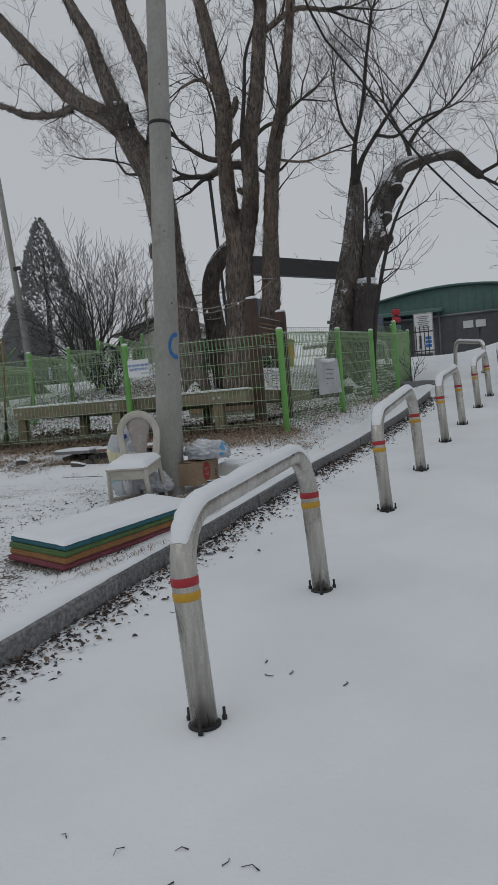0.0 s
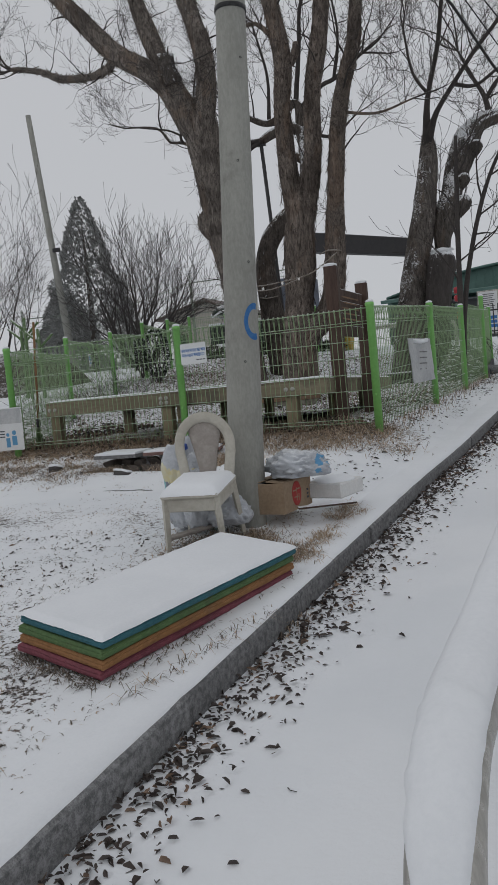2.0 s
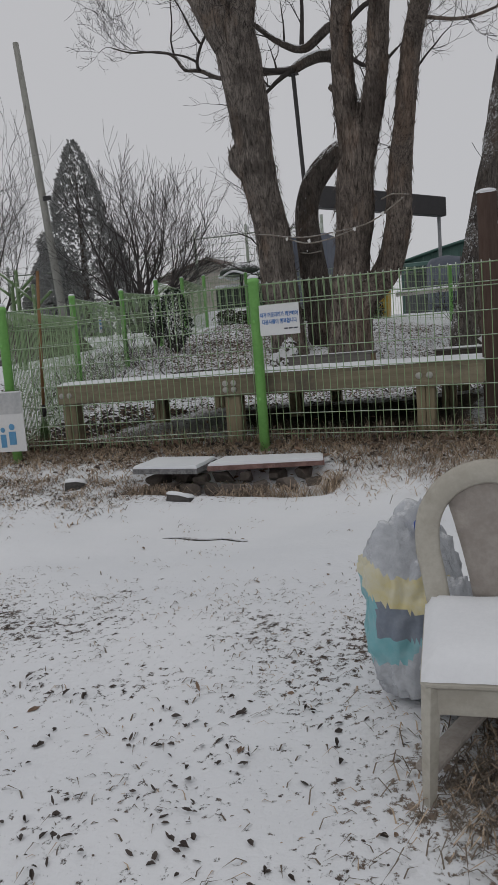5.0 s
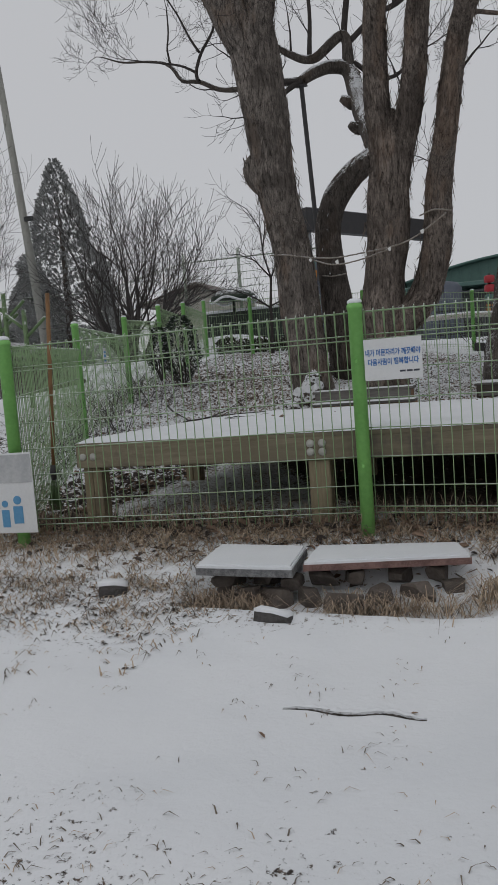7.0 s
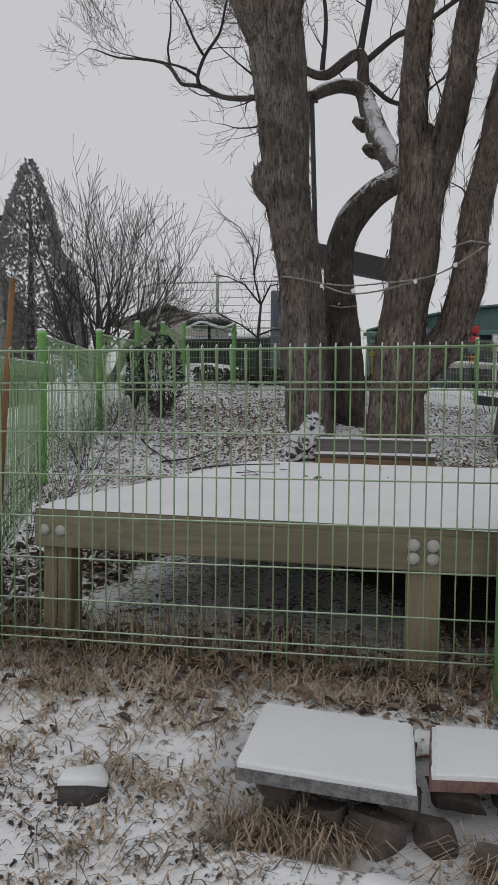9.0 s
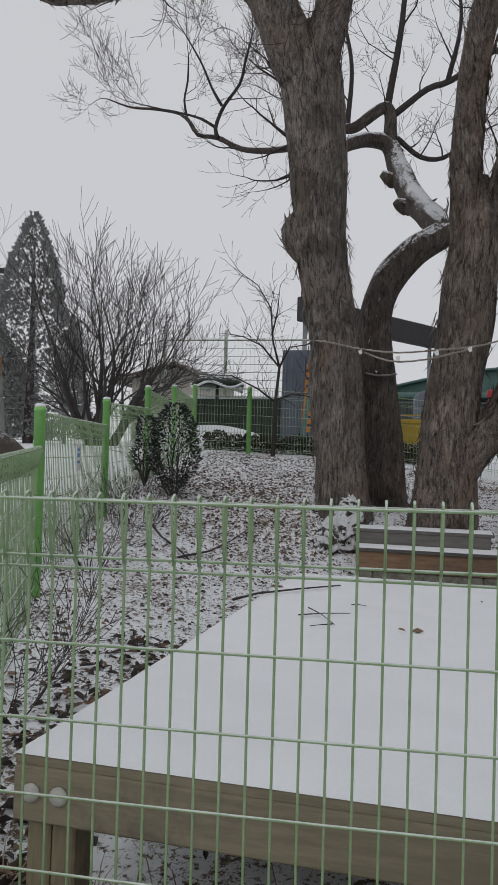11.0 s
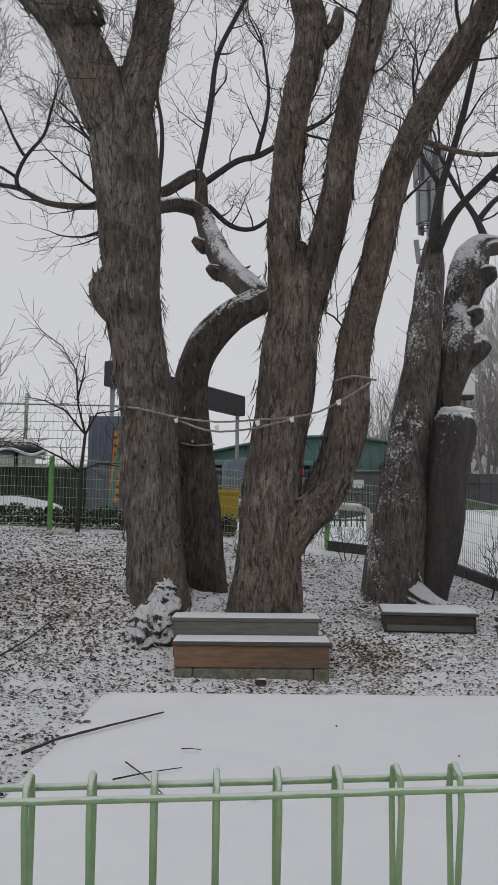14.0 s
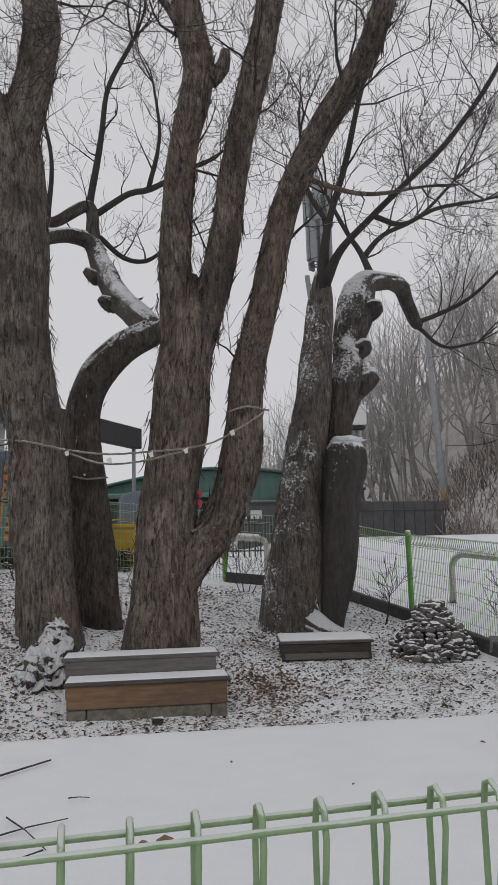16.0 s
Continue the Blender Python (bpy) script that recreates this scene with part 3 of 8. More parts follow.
def litter_at(x, y):
    """How much earth, leaf and grass shows through the snow, and how straw-like it is."""
    u = x - kerb_x(y)
    if u >= -0.008:
        band = (1 - step(0.12, 0.42 + 0.2 * noise.noise(Vector((y * 1.3, 0, 2))), u)) * (1 - step(14.5, 16, y)) * step(0.2, 3.0, y)
        return (0.22 + 0.2 * noise.noise(Vector((x * 2.5, y * 2.5, 8)))) * band, 0.0
    n = noise.noise(Vector((x * 0.9, y * 0.9, 5)))
    inside = step(8.3, 8.7, y) * (1 - step(19.3, 20.3, y)) * (1 - step(-2.35, -2.05, x)) * step(-9.6, -9.0, x)
    clean = step(5.9, 6.8, y + 0.35 * n) * (1 - step(7.4 - 0.5 * step(-4.9, -5.6, x), 7.8 - 0.5 * step(-4.9, -5.6, x), y))
    v = (0.37 + 0.24 * step(-0.3, 0.5, n)) * (1 - 0.8 * clean)
    verge = step(7.45, 7.95, y + 0.25 * n) * (1 - step(8.7, 9.0, y)) * step(-9.0, -8.0, x)
    under = step(DX0 + 0.9, DX0 + 1.6, x + 0.5 * (y - 9.5)) * (1 - step(DX1 - 0.3, DX1, x)) * step(8.75, 8.95, y) * (1 - step(11.0, 11.5, y))
    leafy_root = max(0.0, 1 - math.hypot(x + 7.1, y - 14.9) / 0.9, 1 - math.hypot(x + 4.3, y - 14.7) / 0.5)
    rank = max(0.0, 1 - math.hypot(x + 2.66, y - 5.22) / 0.42)
    tuft = max(0.0, 1 - math.hypot(x + 2.5, y - 5.35) / 0.75)
    strip = step(6.2, 9.0, y) * step(-1.25, -0.6, u) * (1 - step(-0.45, -0.25, u)) * (1 - step(15, 16, y))
    kerbtop = step(-0.36, -0.25, u) * (1 - step(14, 16, y))
    v = max(v, 0.53 * inside + 0.10 * n * inside, (0.34 + 0.2 * n) * verge, 1.3 * under, 0.55 * step(0, 0.6, leafy_root), 0.62 * step(0, 0.4, rank), 0.42 * step(0, 0.55, tuft), 0.4 * strip) * (1 - 0.97 * kerbtop)
    if y > 20 or x < -9.5 or (x > -1.9 and y > 15.5):
        v = 0.08 * max(0.0, 1 - (y - 20) / 8)
    straw = (1 - under) * max(0.95 * verge, 0.8 * step(0, 0.6, leafy_root), 0.8 * step(0, 0.6, tuft), 0.35 * strip, 0.42 * inside * step(-0.3, 0.4, n))
    return v, straw


def span(a, b, d):
    n = max(1, round((b - a) / d))
    return [a + (b - a) * i / n for i in range(n)]


def build_ground():
    ys = span(-60, -10, 10) + span(-10, 0, 1) + span(0, 9.2, 0.05) + span(9.2, 20, 0.09) + span(20, 30, 0.5) + span(30, 60, 3) + [60, 80, 120, 200, 400]
    us = [-400, -200, -100, -60, -40, -28, -20, -15, -12, -10, -9] + span(-8.3, -0.01, 0.065) + [-0.010, -0.004] + span(0.02, 1.6, 0.055) + span(1.6, 4, 0.3) + [4, 5, 7, 10, 15, 25, 50, 100, 200, 400]
    verts, lit, straw = [], [], []
    for y in ys:
        kx = kerb_x(y)
        for u in us:
            x = kx + u
            verts.append((x, y, land_z(x, y)))
            a, b = litter_at(x, y)
            lit.append(a)
            straw.append(b)
    w = len(us)
    faces = [(j * w + i, j * w + i + 1, (j + 1) * w + i + 1, (j + 1) * w + i) for j in range(len(ys) - 1) for i in range(w - 1)]
    me = bpy.data.meshes.new("ground")
    me.from_pydata(verts, [], faces)
    me.polygons.foreach_set("use_smooth", [True] * len(faces))
    for nm, vals in (("litter", lit), ("straw", straw)):
        at = me.attributes.new(nm, 'FLOAT', 'POINT')
        at.data.foreach_set("value", vals)
    me.materials.append(M_GROUND)
    me.update()
    return tagged(new("ground", me), "snow-covered sloping lane and yard with grass and leaves showing through", "ground", kind="structure")


build_ground()


# ---- lane side: guard hoops ----
HOOPS = [((-1.098, 2.474), (-1.014, 3.817)), ((-0.916, 5.444), (-0.80, 6.75)), ((-0.70, 8.41), (-0.575, 9.75)), ((-0.42, 11.38), (-0.27, 12.7)),
         ((-0.06, 14.7), (0.08, 16.1)), ((-1.04, 18.2), (-0.4, 17.2))]


def guard_hoop(p, q, plain=False):
    zp, zq = land_z(*p) - 0.003, land_z(*q) - 0.003
    base = Vector((p[0], p[1], zp))
    hoop = thing("guard_hoop", base, label="stainless steel hoop barrier with red and yellow bands, snow-topped" if not plain else "plain galvanised hoop barrier with snow on top",
                 category="barrier", group="hoop barriers along the lane")
    r, h, bend, lean = 0.0435, 0.68, 0.20, 0.055
    a = Vector((0, 0, 0))
    b = Vector((q[0] - p[0], q[1] - p[1], zq - zp))
    along = Vector((b.x, b.y, 0)).normalized()
    pts = [a, a + Vector((0, 0, 0.3)), a + Vector((0, 0, h - bend))]
    rise = b.z
    for i in range(1, 11):
        t = i / 10 * math.pi / 2
        pts.append(a + Vector((0, 0, h - bend + bend * math.sin(t))) + along * bend * (1 - math.cos(t)))
    for i in range(1, 6):
        t = i / 6
        pts.append(a.lerp(b, 0) + along * (bend + (b.xy.length - 2 * bend) * t) + Vector((0, 0, h + rise * t)))
    for i in range(10, 0, -1):
        t = i / 10 * math.pi / 2
        pts.append(b + Vector((0, 0, h - bend + bend * math.sin(t))) - along * bend * (1 - math.cos(t)))
    pts += [b + Vector((0, 0, h - bend)), b + Vector((0, 0, 0.3)), b]
    across = along.cross(Vector((0, 0, 1)))
    pts = [c - across * lean * (c - a.lerp(b, c.xy.length / b.xy.length)).z for c in pts]
    part("tube", Acc().tube(pts, r, 20), M_STEEL, hoop)
    tilt = Matrix.Rotation(-lean, 4, along)
    for foot in (a, b):
        part("base_plate", Acc().lathe([(0.054, 0.0), (0.054, 0.005), (0.049, 0.009)], 24, Matrix.Translation(foot + Vector((0, 0, 0.002)))), M_STEEL_DARK, hoop, "dark steel foot ring")
        if not plain:
            for z, m, nm in ((0.472, M_RED, "red_band"), (0.425, M_YELLOW, "yellow_band")):
                ring = Acc()
                ring.lathe([(r + 0.001, z - 0.014), (r + 0.0022, z - 0.013), (r + 0.0022, z + 0.013), (r + 0.001, z + 0.014)], 24, Matrix.Translation(foot) @ tilt)
                part(nm, ring, m, hoop, nm.split("_")[0] + " reflective tape")
        for k in range(3):
            ang = 0.7 + k * 2.1
            c = foot + Vector((math.cos(ang) * 0.068, math.sin(ang) * 0.068, 0))
            part("anchor_bolt", Acc().lathe([(0.009, 0), (0.009, 0.018), (0.0055, 0.019), (0.0055, 0.045)], 8, Matrix.Translation(c)), M_STEEL_DARK, hoop, "dark anchor bolt")
    # snow lying along the crown of the tube
    cap = Acc()
    crown = pts[5:len(pts) - 5]
    dense = []
    for u, v in zip(crown, crown[1:]):
        for i in range(4):
            dense.append(u.lerp(v, i / 4))
    dense.append(crown[-1])
    n, k = len(dense), 9
    verts = []
    side = along.cross(Vector((0, 0, 1)))
    for i, c in enumerate(dense):
        t = (dense[min(i + 1, n - 1)] - dense[max(i - 1, 0)]).normalized()
        up = side.cross(t)
        if up.z < 0:
            up = -up
        end = min(1.0, i / 13, (n - 1 - i) / 13) ** 0.6
        for j in range(k):
            th = (j / (k - 1) - 0.5) * radians(132) * (0.6 + 0.4 * end)
            wob = noise.noise(Vector((i * 0.35, j * 0.9, p[1])))
            rr = r + 0.002 + (0.0125 + 0.006 * wob) * max(0.0, math.cos(th)) ** 0.8 * end
            if j in (0, k - 1):
                rr = r - 0.003
            verts.append(c + (up * math.cos(th) + side * math.sin(th)) * rr)
    faces = [(i * k + j, i * k + j + 1, (i + 1) * k + j + 1, (i + 1) * k + j) for i in range(n - 1) for j in range(k - 1)]
    part("snow_cap", cap.add(verts, faces, True), M_SNOW, hoop, "line of fresh snow")
    return hoop


for i, (p, q) in enumerate(HOOPS):
    guard_hoop(p, q, i >= 5)


# ---- mesh fence ----
POST_A, POST_B, POST_C, POST_E, POST_F = (-6.37, 8.34), (-4.39, 8.495), (-2.415, 8.415), (-1.895, 14.4), (-7.74, 11.4)
FENCE_RUNS = [
    [POST_A, POST_B, POST_C],
    [POST_C, (-2.18, 10.5), (-2.03, 12.45), POST_E],
    [POST_A, POST_F, (-8.40, 13.75), (-8.71, 15.53), (-9.05, 17.34), (-9.34, 19.11)],
    [(-9.34, 19.11), (-8.45, 19.4), (-6.2, 19.75), (-4.12, 19.85), (-2.6, 19.5), (-1.97, 17.3), POST_E],
]
FENCE_H = {POST_A: 0.655, POST_B: 0.672, POST_C: 0.655, POST_F: 0.985}


def foot_z(p):
    return FENCE_H.get(p, yard_z(*p))


def fence_panel(fence, p, q, side=-1.0, fold=True, back=0.0, drop=(0.0, 0.0)):
    """A welded mesh panel between two posts; its folded top leans to one side."""
    zp, zq = foot_z(p) + 1.10 - drop[0], foot_z(q) + 1.10 - drop[1]
    a, b = Vector((*p, zp)), Vector((*q, zq))
    d = b - a
    flat = Vector((d.x, d.y, 0))
    L = flat.length
    t = flat.normalized()
    nrm = Vector((t.y, -t.x, 0)) * side
    w, r = Acc(), 0.0028
    n = int((L - 0.045) / 0.05)
    s0 = 0.029 if p == POST_A else (L - n * 0.05) / 2
    bend = random.Random(int(abs(p[0] * 100)))

    def at(s, dz, off=0.0):
        return a + d * s + Vector((0, 0, dz)) + nrm * (off - back)
    for i in range(n + 1):
        s = (s0 + i * 0.05) / L
        j = bend.uniform(-0.0015, 0.0015)
        path = [at(s, -1.075, j), at(s, -0.6, j), at(s, -0.02, j)]
        if fold:
            path += [at(s, 0.006, 0.005), at(s, 0.010, 0.014), at(s, 0.004, 0.026), at(s, -0.018, 0.029), at(s, -0.126, 0.008)]
        w.tube(path, r, 6 if fold else 4)
    rows = [(-0.004, -0.002), (-0.118, 0.006), (-0.142, -0.004), (-0.29, 0.004), (-0.44, 0.004), (-0.59, 0.004), (-0.74, 0.004), (-0.89, 0.004), (-1.0, 0.004), (-1.03, 0.012)]
    if fold:
        rows.append((-0.003, 0.029))
    for dz, off in rows:
        sag = bend.uniform(-0.003, 0.003)
        w.tube([at(0.012, dz, off), at(0.5, dz + sag, off), at(0.988, dz, off)], r * 1.1, 6 if fold else 4)
    return part("mesh_panel", w, M_WIRE, fence, "welded green wire mesh panel dusted with snow", world=True)


def fence_post(fence, p, h=1.13, r=0.036):
    z = foot_z(p)
    h = 1.31 if p == POST_E else h
    ob = part("post", Acc().lathe([(r, -0.1), (r, h - 0.02), (r * 1.12, h - 0.018), (r * 1.12, h), (r * 0.75, h + 0.018), (r * 0.1, h + 0.024)], 20, Matrix.Translation((p[0], p[1], z))), M_FENCE, fence, world=True)
    part("snow_cap", Acc().blob(r * 1.05, r * 1.05, 0.02, seed=p[1], amp=0.1, m=Matrix.Translation((p[0], p[1], z + h + 0.016)), flat=-0.3), M_SNOW, ob, "small cap of snow", world=True)
    for dz in (0.32, 0.85):
        part("clamp", Acc().box(0.014, 0.012, 0.02, pose(p[0], p[1] - r, z + dz, 0, 0, 0), 0.003), M_FENCE, ob, world=True)
    return ob


seen_posts = set()
for run_no, run in enumerate(FENCE_RUNS):
    fence = thing("mesh_fence", (run[0][0], run[0][1], foot_z(run[0])), label="bright green welded mesh fence with round posts, standing in snow", category="fence", group="yard fence")
    for p in run:
        if p not in seen_posts:
            seen_posts.add(p)
            fence_post(fence, p)
    for p, q in zip(run, run[1:]):
        fence_panel(fence, p, q, side=1.0, back=0.04 if run_no == 0 else 0.0, drop=(0.0, 0.22) if run_no == 2 else (0.0, 0.0))


# ---- deck behind the fence ----
DY0, DY1, DZ = 8.58, 11.80, 1.165


def build_deck():
    deck = thing("timber_deck", ((DX0 + DX1) / 2, (DY0 + DY1) / 2, 0.70), label="low weathered timber deck on posts, covered with untouched snow", category="deck")
    cx, cy = (DX0 + DX1) / 2, (DY0 + DY1) / 2
    w, d = DX1 - DX0, DY1 - DY0
    part("front_beam", Acc().box(w, 0.045, 0.125, pose(cx, DY0 + 0.022, DZ - 0.085), 0.006), M_DECK, deck, world=True)
    part("back_beam", Acc().box(w, 0.045, 0.125, pose(cx, DY1 - 0.022, DZ - 0.085), 0.006), M_DECK, deck, world=True)
    for x in (DX0 + 0.022, DX1 - 0.022):
        part("side_beam", Acc().box(0.045, d - 0.1, 0.125, pose(x, cy, DZ - 0.085), 0.006), M_DECK, deck, world=True)
    for i in range(5):
        part("joist", Acc().box(0.06, d - 0.1, 0.10, pose(DX0 + 0.5 + i * (w - 1.0) / 4, cy, DZ - 0.10), 0.004), M_DECK, deck, world=True)
    nb = 20
    pw = d / nb
    me = Acc().box(w, pw - 0.006, 0.024, None, 0.003).mesh("floor_board")
    me.materials.append(M_DECK)
    for i in range(nb):
        ob = new("floor_board", me)
        ob.parent = deck
        ob.matrix_basis = Matrix.Translation((0, DY0 + pw * (i + 0.5) - cy, DZ - 0.012 - 0.70))
    for x, kind in ((-6.04, 2), (-4.655, 4), (-3.29, 2)):
        for y in (DY0 + 0.085, cy, DY1 - 0.09):
            leg = Acc()
            zb = yard_z(x, y) - 0.06
            hgt = DZ - 0.15 - zb
            if kind == 4:
                leg.box(0.118, 0.1, hgt, pose(x, y, zb + hgt / 2), 0.006)
            else:
                for k in (-1, 1):
                    leg.box(0.058, 0.1, hgt, pose(x + k * 0.0305, y, zb + hgt / 2), 0.005)
            leg.box(0.10, 0.05, 0.12, pose(x, y, DZ - 0.09), 0.004)
            ob = part("leg", leg, M_DECK_LEG, deck, world=True)
        pts = ([(-0.032, -0.062), (0.032, -0.062), (-0.032, -0.108), (0.032, -0.108)] if kind == 4 else [(-0.032, -0.085), (0.036, -0.085)])
        for dx, dz in pts:
            part("bolt_cap", Acc().lathe([(0.0, -0.004), (0.021, 0.0), (0.022, 0.006), (0.015, 0.013), (0.004, 0.016)], 14, pose(x + dx, DY0 - 0.001, DZ + dz + 0.005, 90, 0, 0)), M_BOLTCAP, deck, "round pale bolt cap", world=True)
    # the snow that lies on it
    nx, ny = 60, 50
    verts = []
    for j in range(ny + 1):
        for i in range(nx + 1):
            x, y = DX0 + w * i / nx, DY0 + d * j / ny
            e = min(i, nx - i, j, ny - j)
            z = DZ + 0.026 + 0.004 * noise.noise(Vector((x * 3, y * 3, 1))) if e else DZ + 0.001
            if e == 0:
                x += 0.004 * noise.noise(Vector((x * 9, y * 9, 3)))
            verts.append((x, y, z))
    faces = [(j * (nx + 1) + i, j * (nx + 1) + i + 1, (j + 1) * (nx + 1) + i + 1, (j + 1) * (nx + 1) + i) for j in range(ny) for i in range(nx)]
    part("snow_blanket", Acc().add(verts, faces, True), M_SNOW, deck, "smooth blanket of snow", world=True)
    # the deck falls a little towards its back
    deck.matrix_world = pose(cx, DY0, DZ) @ pose(0, 0, 0, -1.4, 0, 0) @ pose(-cx, -DY0, -DZ) @ deck.matrix_world


build_deck()


# ---- steps up to the old tree and the low box ----
def build_steps():
    st = thing("timber_step", (-5.32, 14.3, 0.70), label="two-tier timber step on mossy concrete blocks, snow on its treads", category="step")
    x0, x1 = -5.97, -4.71
    cx, w = (x0 + x1) / 2, x1 - x0
    for a, b in ((x0, x0 + 0.15), (x0 + 0.155, x1 - 0.13), (x1 - 0.125, x1)):
        part("block", Acc().box(b - a, 0.5, 0.15, pose((a + b) / 2, 14.28, 0.765), 0.012), M_BLOCK, st, world=True)
    part("lower_riser", Acc().box(w, 0.03, 0.175, pose(cx, 14.035, 0.93), 0.004), M_STEPWOOD, st, world=True)
    for x in (x0 + 0.015, x1 - 0.015):
        part("side_board", Acc().box(0.03, 0.46, 0.175, pose(x, 14.285, 0.93), 0.004), M_STEPWOOD, st, world=True)
    part("lower_tread", Acc().box(w + 0.04, 0.34, 0.03, pose(cx, 14.165, 1.034), 0.005), M_GREYWOOD, st, world=True)
    part("upper_riser", Acc().box(w - 0.02, 0.03, 0.115, pose(cx - 0.05, 14.35, 1.108), 0.004), M_GREYWOOD, st, world=True)
    for x in (x0 - 0.03, x1 - 0.07):
        part("side_board", Acc().box(0.03, 0.32, 0.36, pose(x, 14.52, 0.985), 0.004), M_STEPWOOD, st, world=True)
    part("upper_tread", Acc().box(w + 0.05, 0.36, 0.03, pose(cx - 0.05, 14.51, 1.181), 0.005), M_GREYWOOD, st, world=True)
    for y, z, dx, dd in ((14.165, 1.052, 0, 0.315), (14.515, 1.199, -0.05, 0.335)):
        part("snow_layer", Acc().box(w + 0.02, dd, 0.011, pose(cx + dx, y, z), 0.005), M_SNOW, st, "snow on the tread", world=True)
    st.matrix_basis = Matrix.Translation((0, 0, -0.025)) @ st.matrix_basis


build_steps()


def build_box():
    bx = thing("timber_box", (-3.52, 15.72, 0.93), rz=-7, label="low dark timber box with a snow-covered lid", category="box")
    w, d, h = 0.90, 0.62, 0.17
    for y in (-d / 2, d / 2):
        part("side_board", Acc().box(w, 0.03, h, pose(0, y, h / 2 - 0.02), 0.004), M_BOXWOOD, bx)
    for x in (-w / 2 + 0.015, w / 2 - 0.015):
        part("end_board", Acc().box(0.03, d - 0.03, h, pose(x, 0, h / 2 - 0.02), 0.004), M_BOXWOOD, bx)
    part("plinth_board", Acc().box(w - 0.06, 0.02, 0.06, pose(0, -d / 2 - 0.025, 0.03), 0.004), M_GREYWOOD, bx)
    part("lid", Acc().box(w + 0.05, d + 0.06, 0.025, pose(0, 0, h - 0.006), 0.004), M_GREYWOOD, bx)
    part("snow_layer", Acc().box(w + 0.03, d + 0.04, 0.022, pose(0, 0, h + 0.016), 0.008), M_SNOW, bx, "snow on the lid")


build_box()


# ---- trees ----
def spline(rows, stepw=0.12):
    """A smooth line through (x, y, z, radius) rows."""
    p = [np.array(r, float) for r in rows]
    p = [2 * p[0] - p[1]] + p + [2 * p[-1] - p[-2]]
    out = []
    for i in range(1, len(p) - 2):
        n = max(2, int(np.linalg.norm(p[i + 1][:3] - p[i][:3]) / stepw))
        for k in range(n):
            t = k / n
            out.append(0.5 * (2 * p[i] + (p[i + 1] - p[i - 1]) * t + (2 * p[i - 1] - 5 * p[i] + 4 * p[i + 1] - p[i + 2]) * t * t
                              + (3 * p[i] - p[i - 1] - 3 * p[i + 1] + p[i + 2]) * t ** 3))
    out.append(p[-2])
    return out


def limb_mesh(acc, rows, seg=18, wob=0.16, gnarl=0.0):
    line = spline(rows, 0.07 if rows[0][3] > 0.1 else 0.12)
    acc.tube([r[:3] for r in line], [max(0.006, r[3]) for r in line], seg, True, wob, 0.022 if rows[0][3] > 0.1 else 0.004)
    return line


def grow(acc, rng, p, d, length, r, level, zig=0.31, lift=0.10, kids=3, thin=0.0031, narrow=0.0):
    """A branch with its side twigs, down to the finest."""
    n = 5 if level > 0 else 4
    pts, q, v = [p.copy()], p.copy(), d.normalized()
    for i in range(n):
        v = (v + Vector((rng.gauss(0, zig), rng.gauss(0, zig), rng.gauss(0, zig) + lift)) * 0.55).normalized()
        q = q + v * length / n
        pts.append(q.copy())
    rad = [max(thin, r * (1 - 0.72 * i / n)) for i in range(n + 1)]
    acc.tube(pts, rad, 6 if r > 0.025 else (4 if r > 0.01 else 3), True, cap=False)
    if level <= 0:
        return
    m = kids + rng.randint(0, 1)
    for k in range(m):
        s = 0.25 + 0.75 * (k + rng.random()) / m
        i = min(n - 1, int(s * n))
        f = s * n - i
        base = pts[i].lerp(pts[i + 1], min(1.0, f))
        axis = (pts[i + 1] - pts[i]).normalized()
        perp = axis.orthogonal().normalized()
        perp.rotate(Matrix.Rotation(rng.uniform(0, 2 * math.pi), 3, axis))
        side = (axis * (rng.uniform(0.5, 1.1) + narrow) + perp + Vector((0, 0, lift * 2.2))).normalized()
        grow(acc, rng, base, side, length * rng.uniform(0.45, 0.72), rad[i] * rng.uniform(0.42, 0.62), level - 1, zig, lift, kids, thin, narrow)
    grow(acc, rng, pts[-1], v, length * 0.6, rad[-1] * 0.95, level - 1, zig, lift, kids, thin, narrow)


def flakes(acc, rng, line, count, size=0.10):
    """Loose curling strips of bark along a limb."""
    for _ in range(count):
        i = rng.randrange(1, len(line) - 1)
        c, r = Vector(line[i][:3]), line[i][3]
        ax = (Vector(line[i + 1][:3]) - Vector(line[i - 1][:3])).normalized()
        o = ax.orthogonal().normalized()
        o.rotate(Matrix.Rotation(rng.uniform(0, 6.28), 3, ax))
        b = ax.cross(o)
        w, ln, out = rng.uniform(0.006, 0.026), rng.uniform(0.6, 2.2) * size, rng.uniform(0.02, 0.09)
        sgn = rng.choice((-1, -1, 1))
        root = c + o * r * 1.03
        mid = root + ax * sgn * ln * 0.5 + o * out * 0.35
        tip = root + ax * sgn * ln + o * out
        acc.add([root - b * w, root + b * w, mid + b * w * 0.8, mid - b * w * 0.8, tip, root + o * 0.008, mid + o * 0.006],
                [(0, 1, 2, 3), (3, 2, 4), (0, 3, 6, 5), (1, 5, 6, 2), (3, 4, 6), (2, 6, 4)], False)


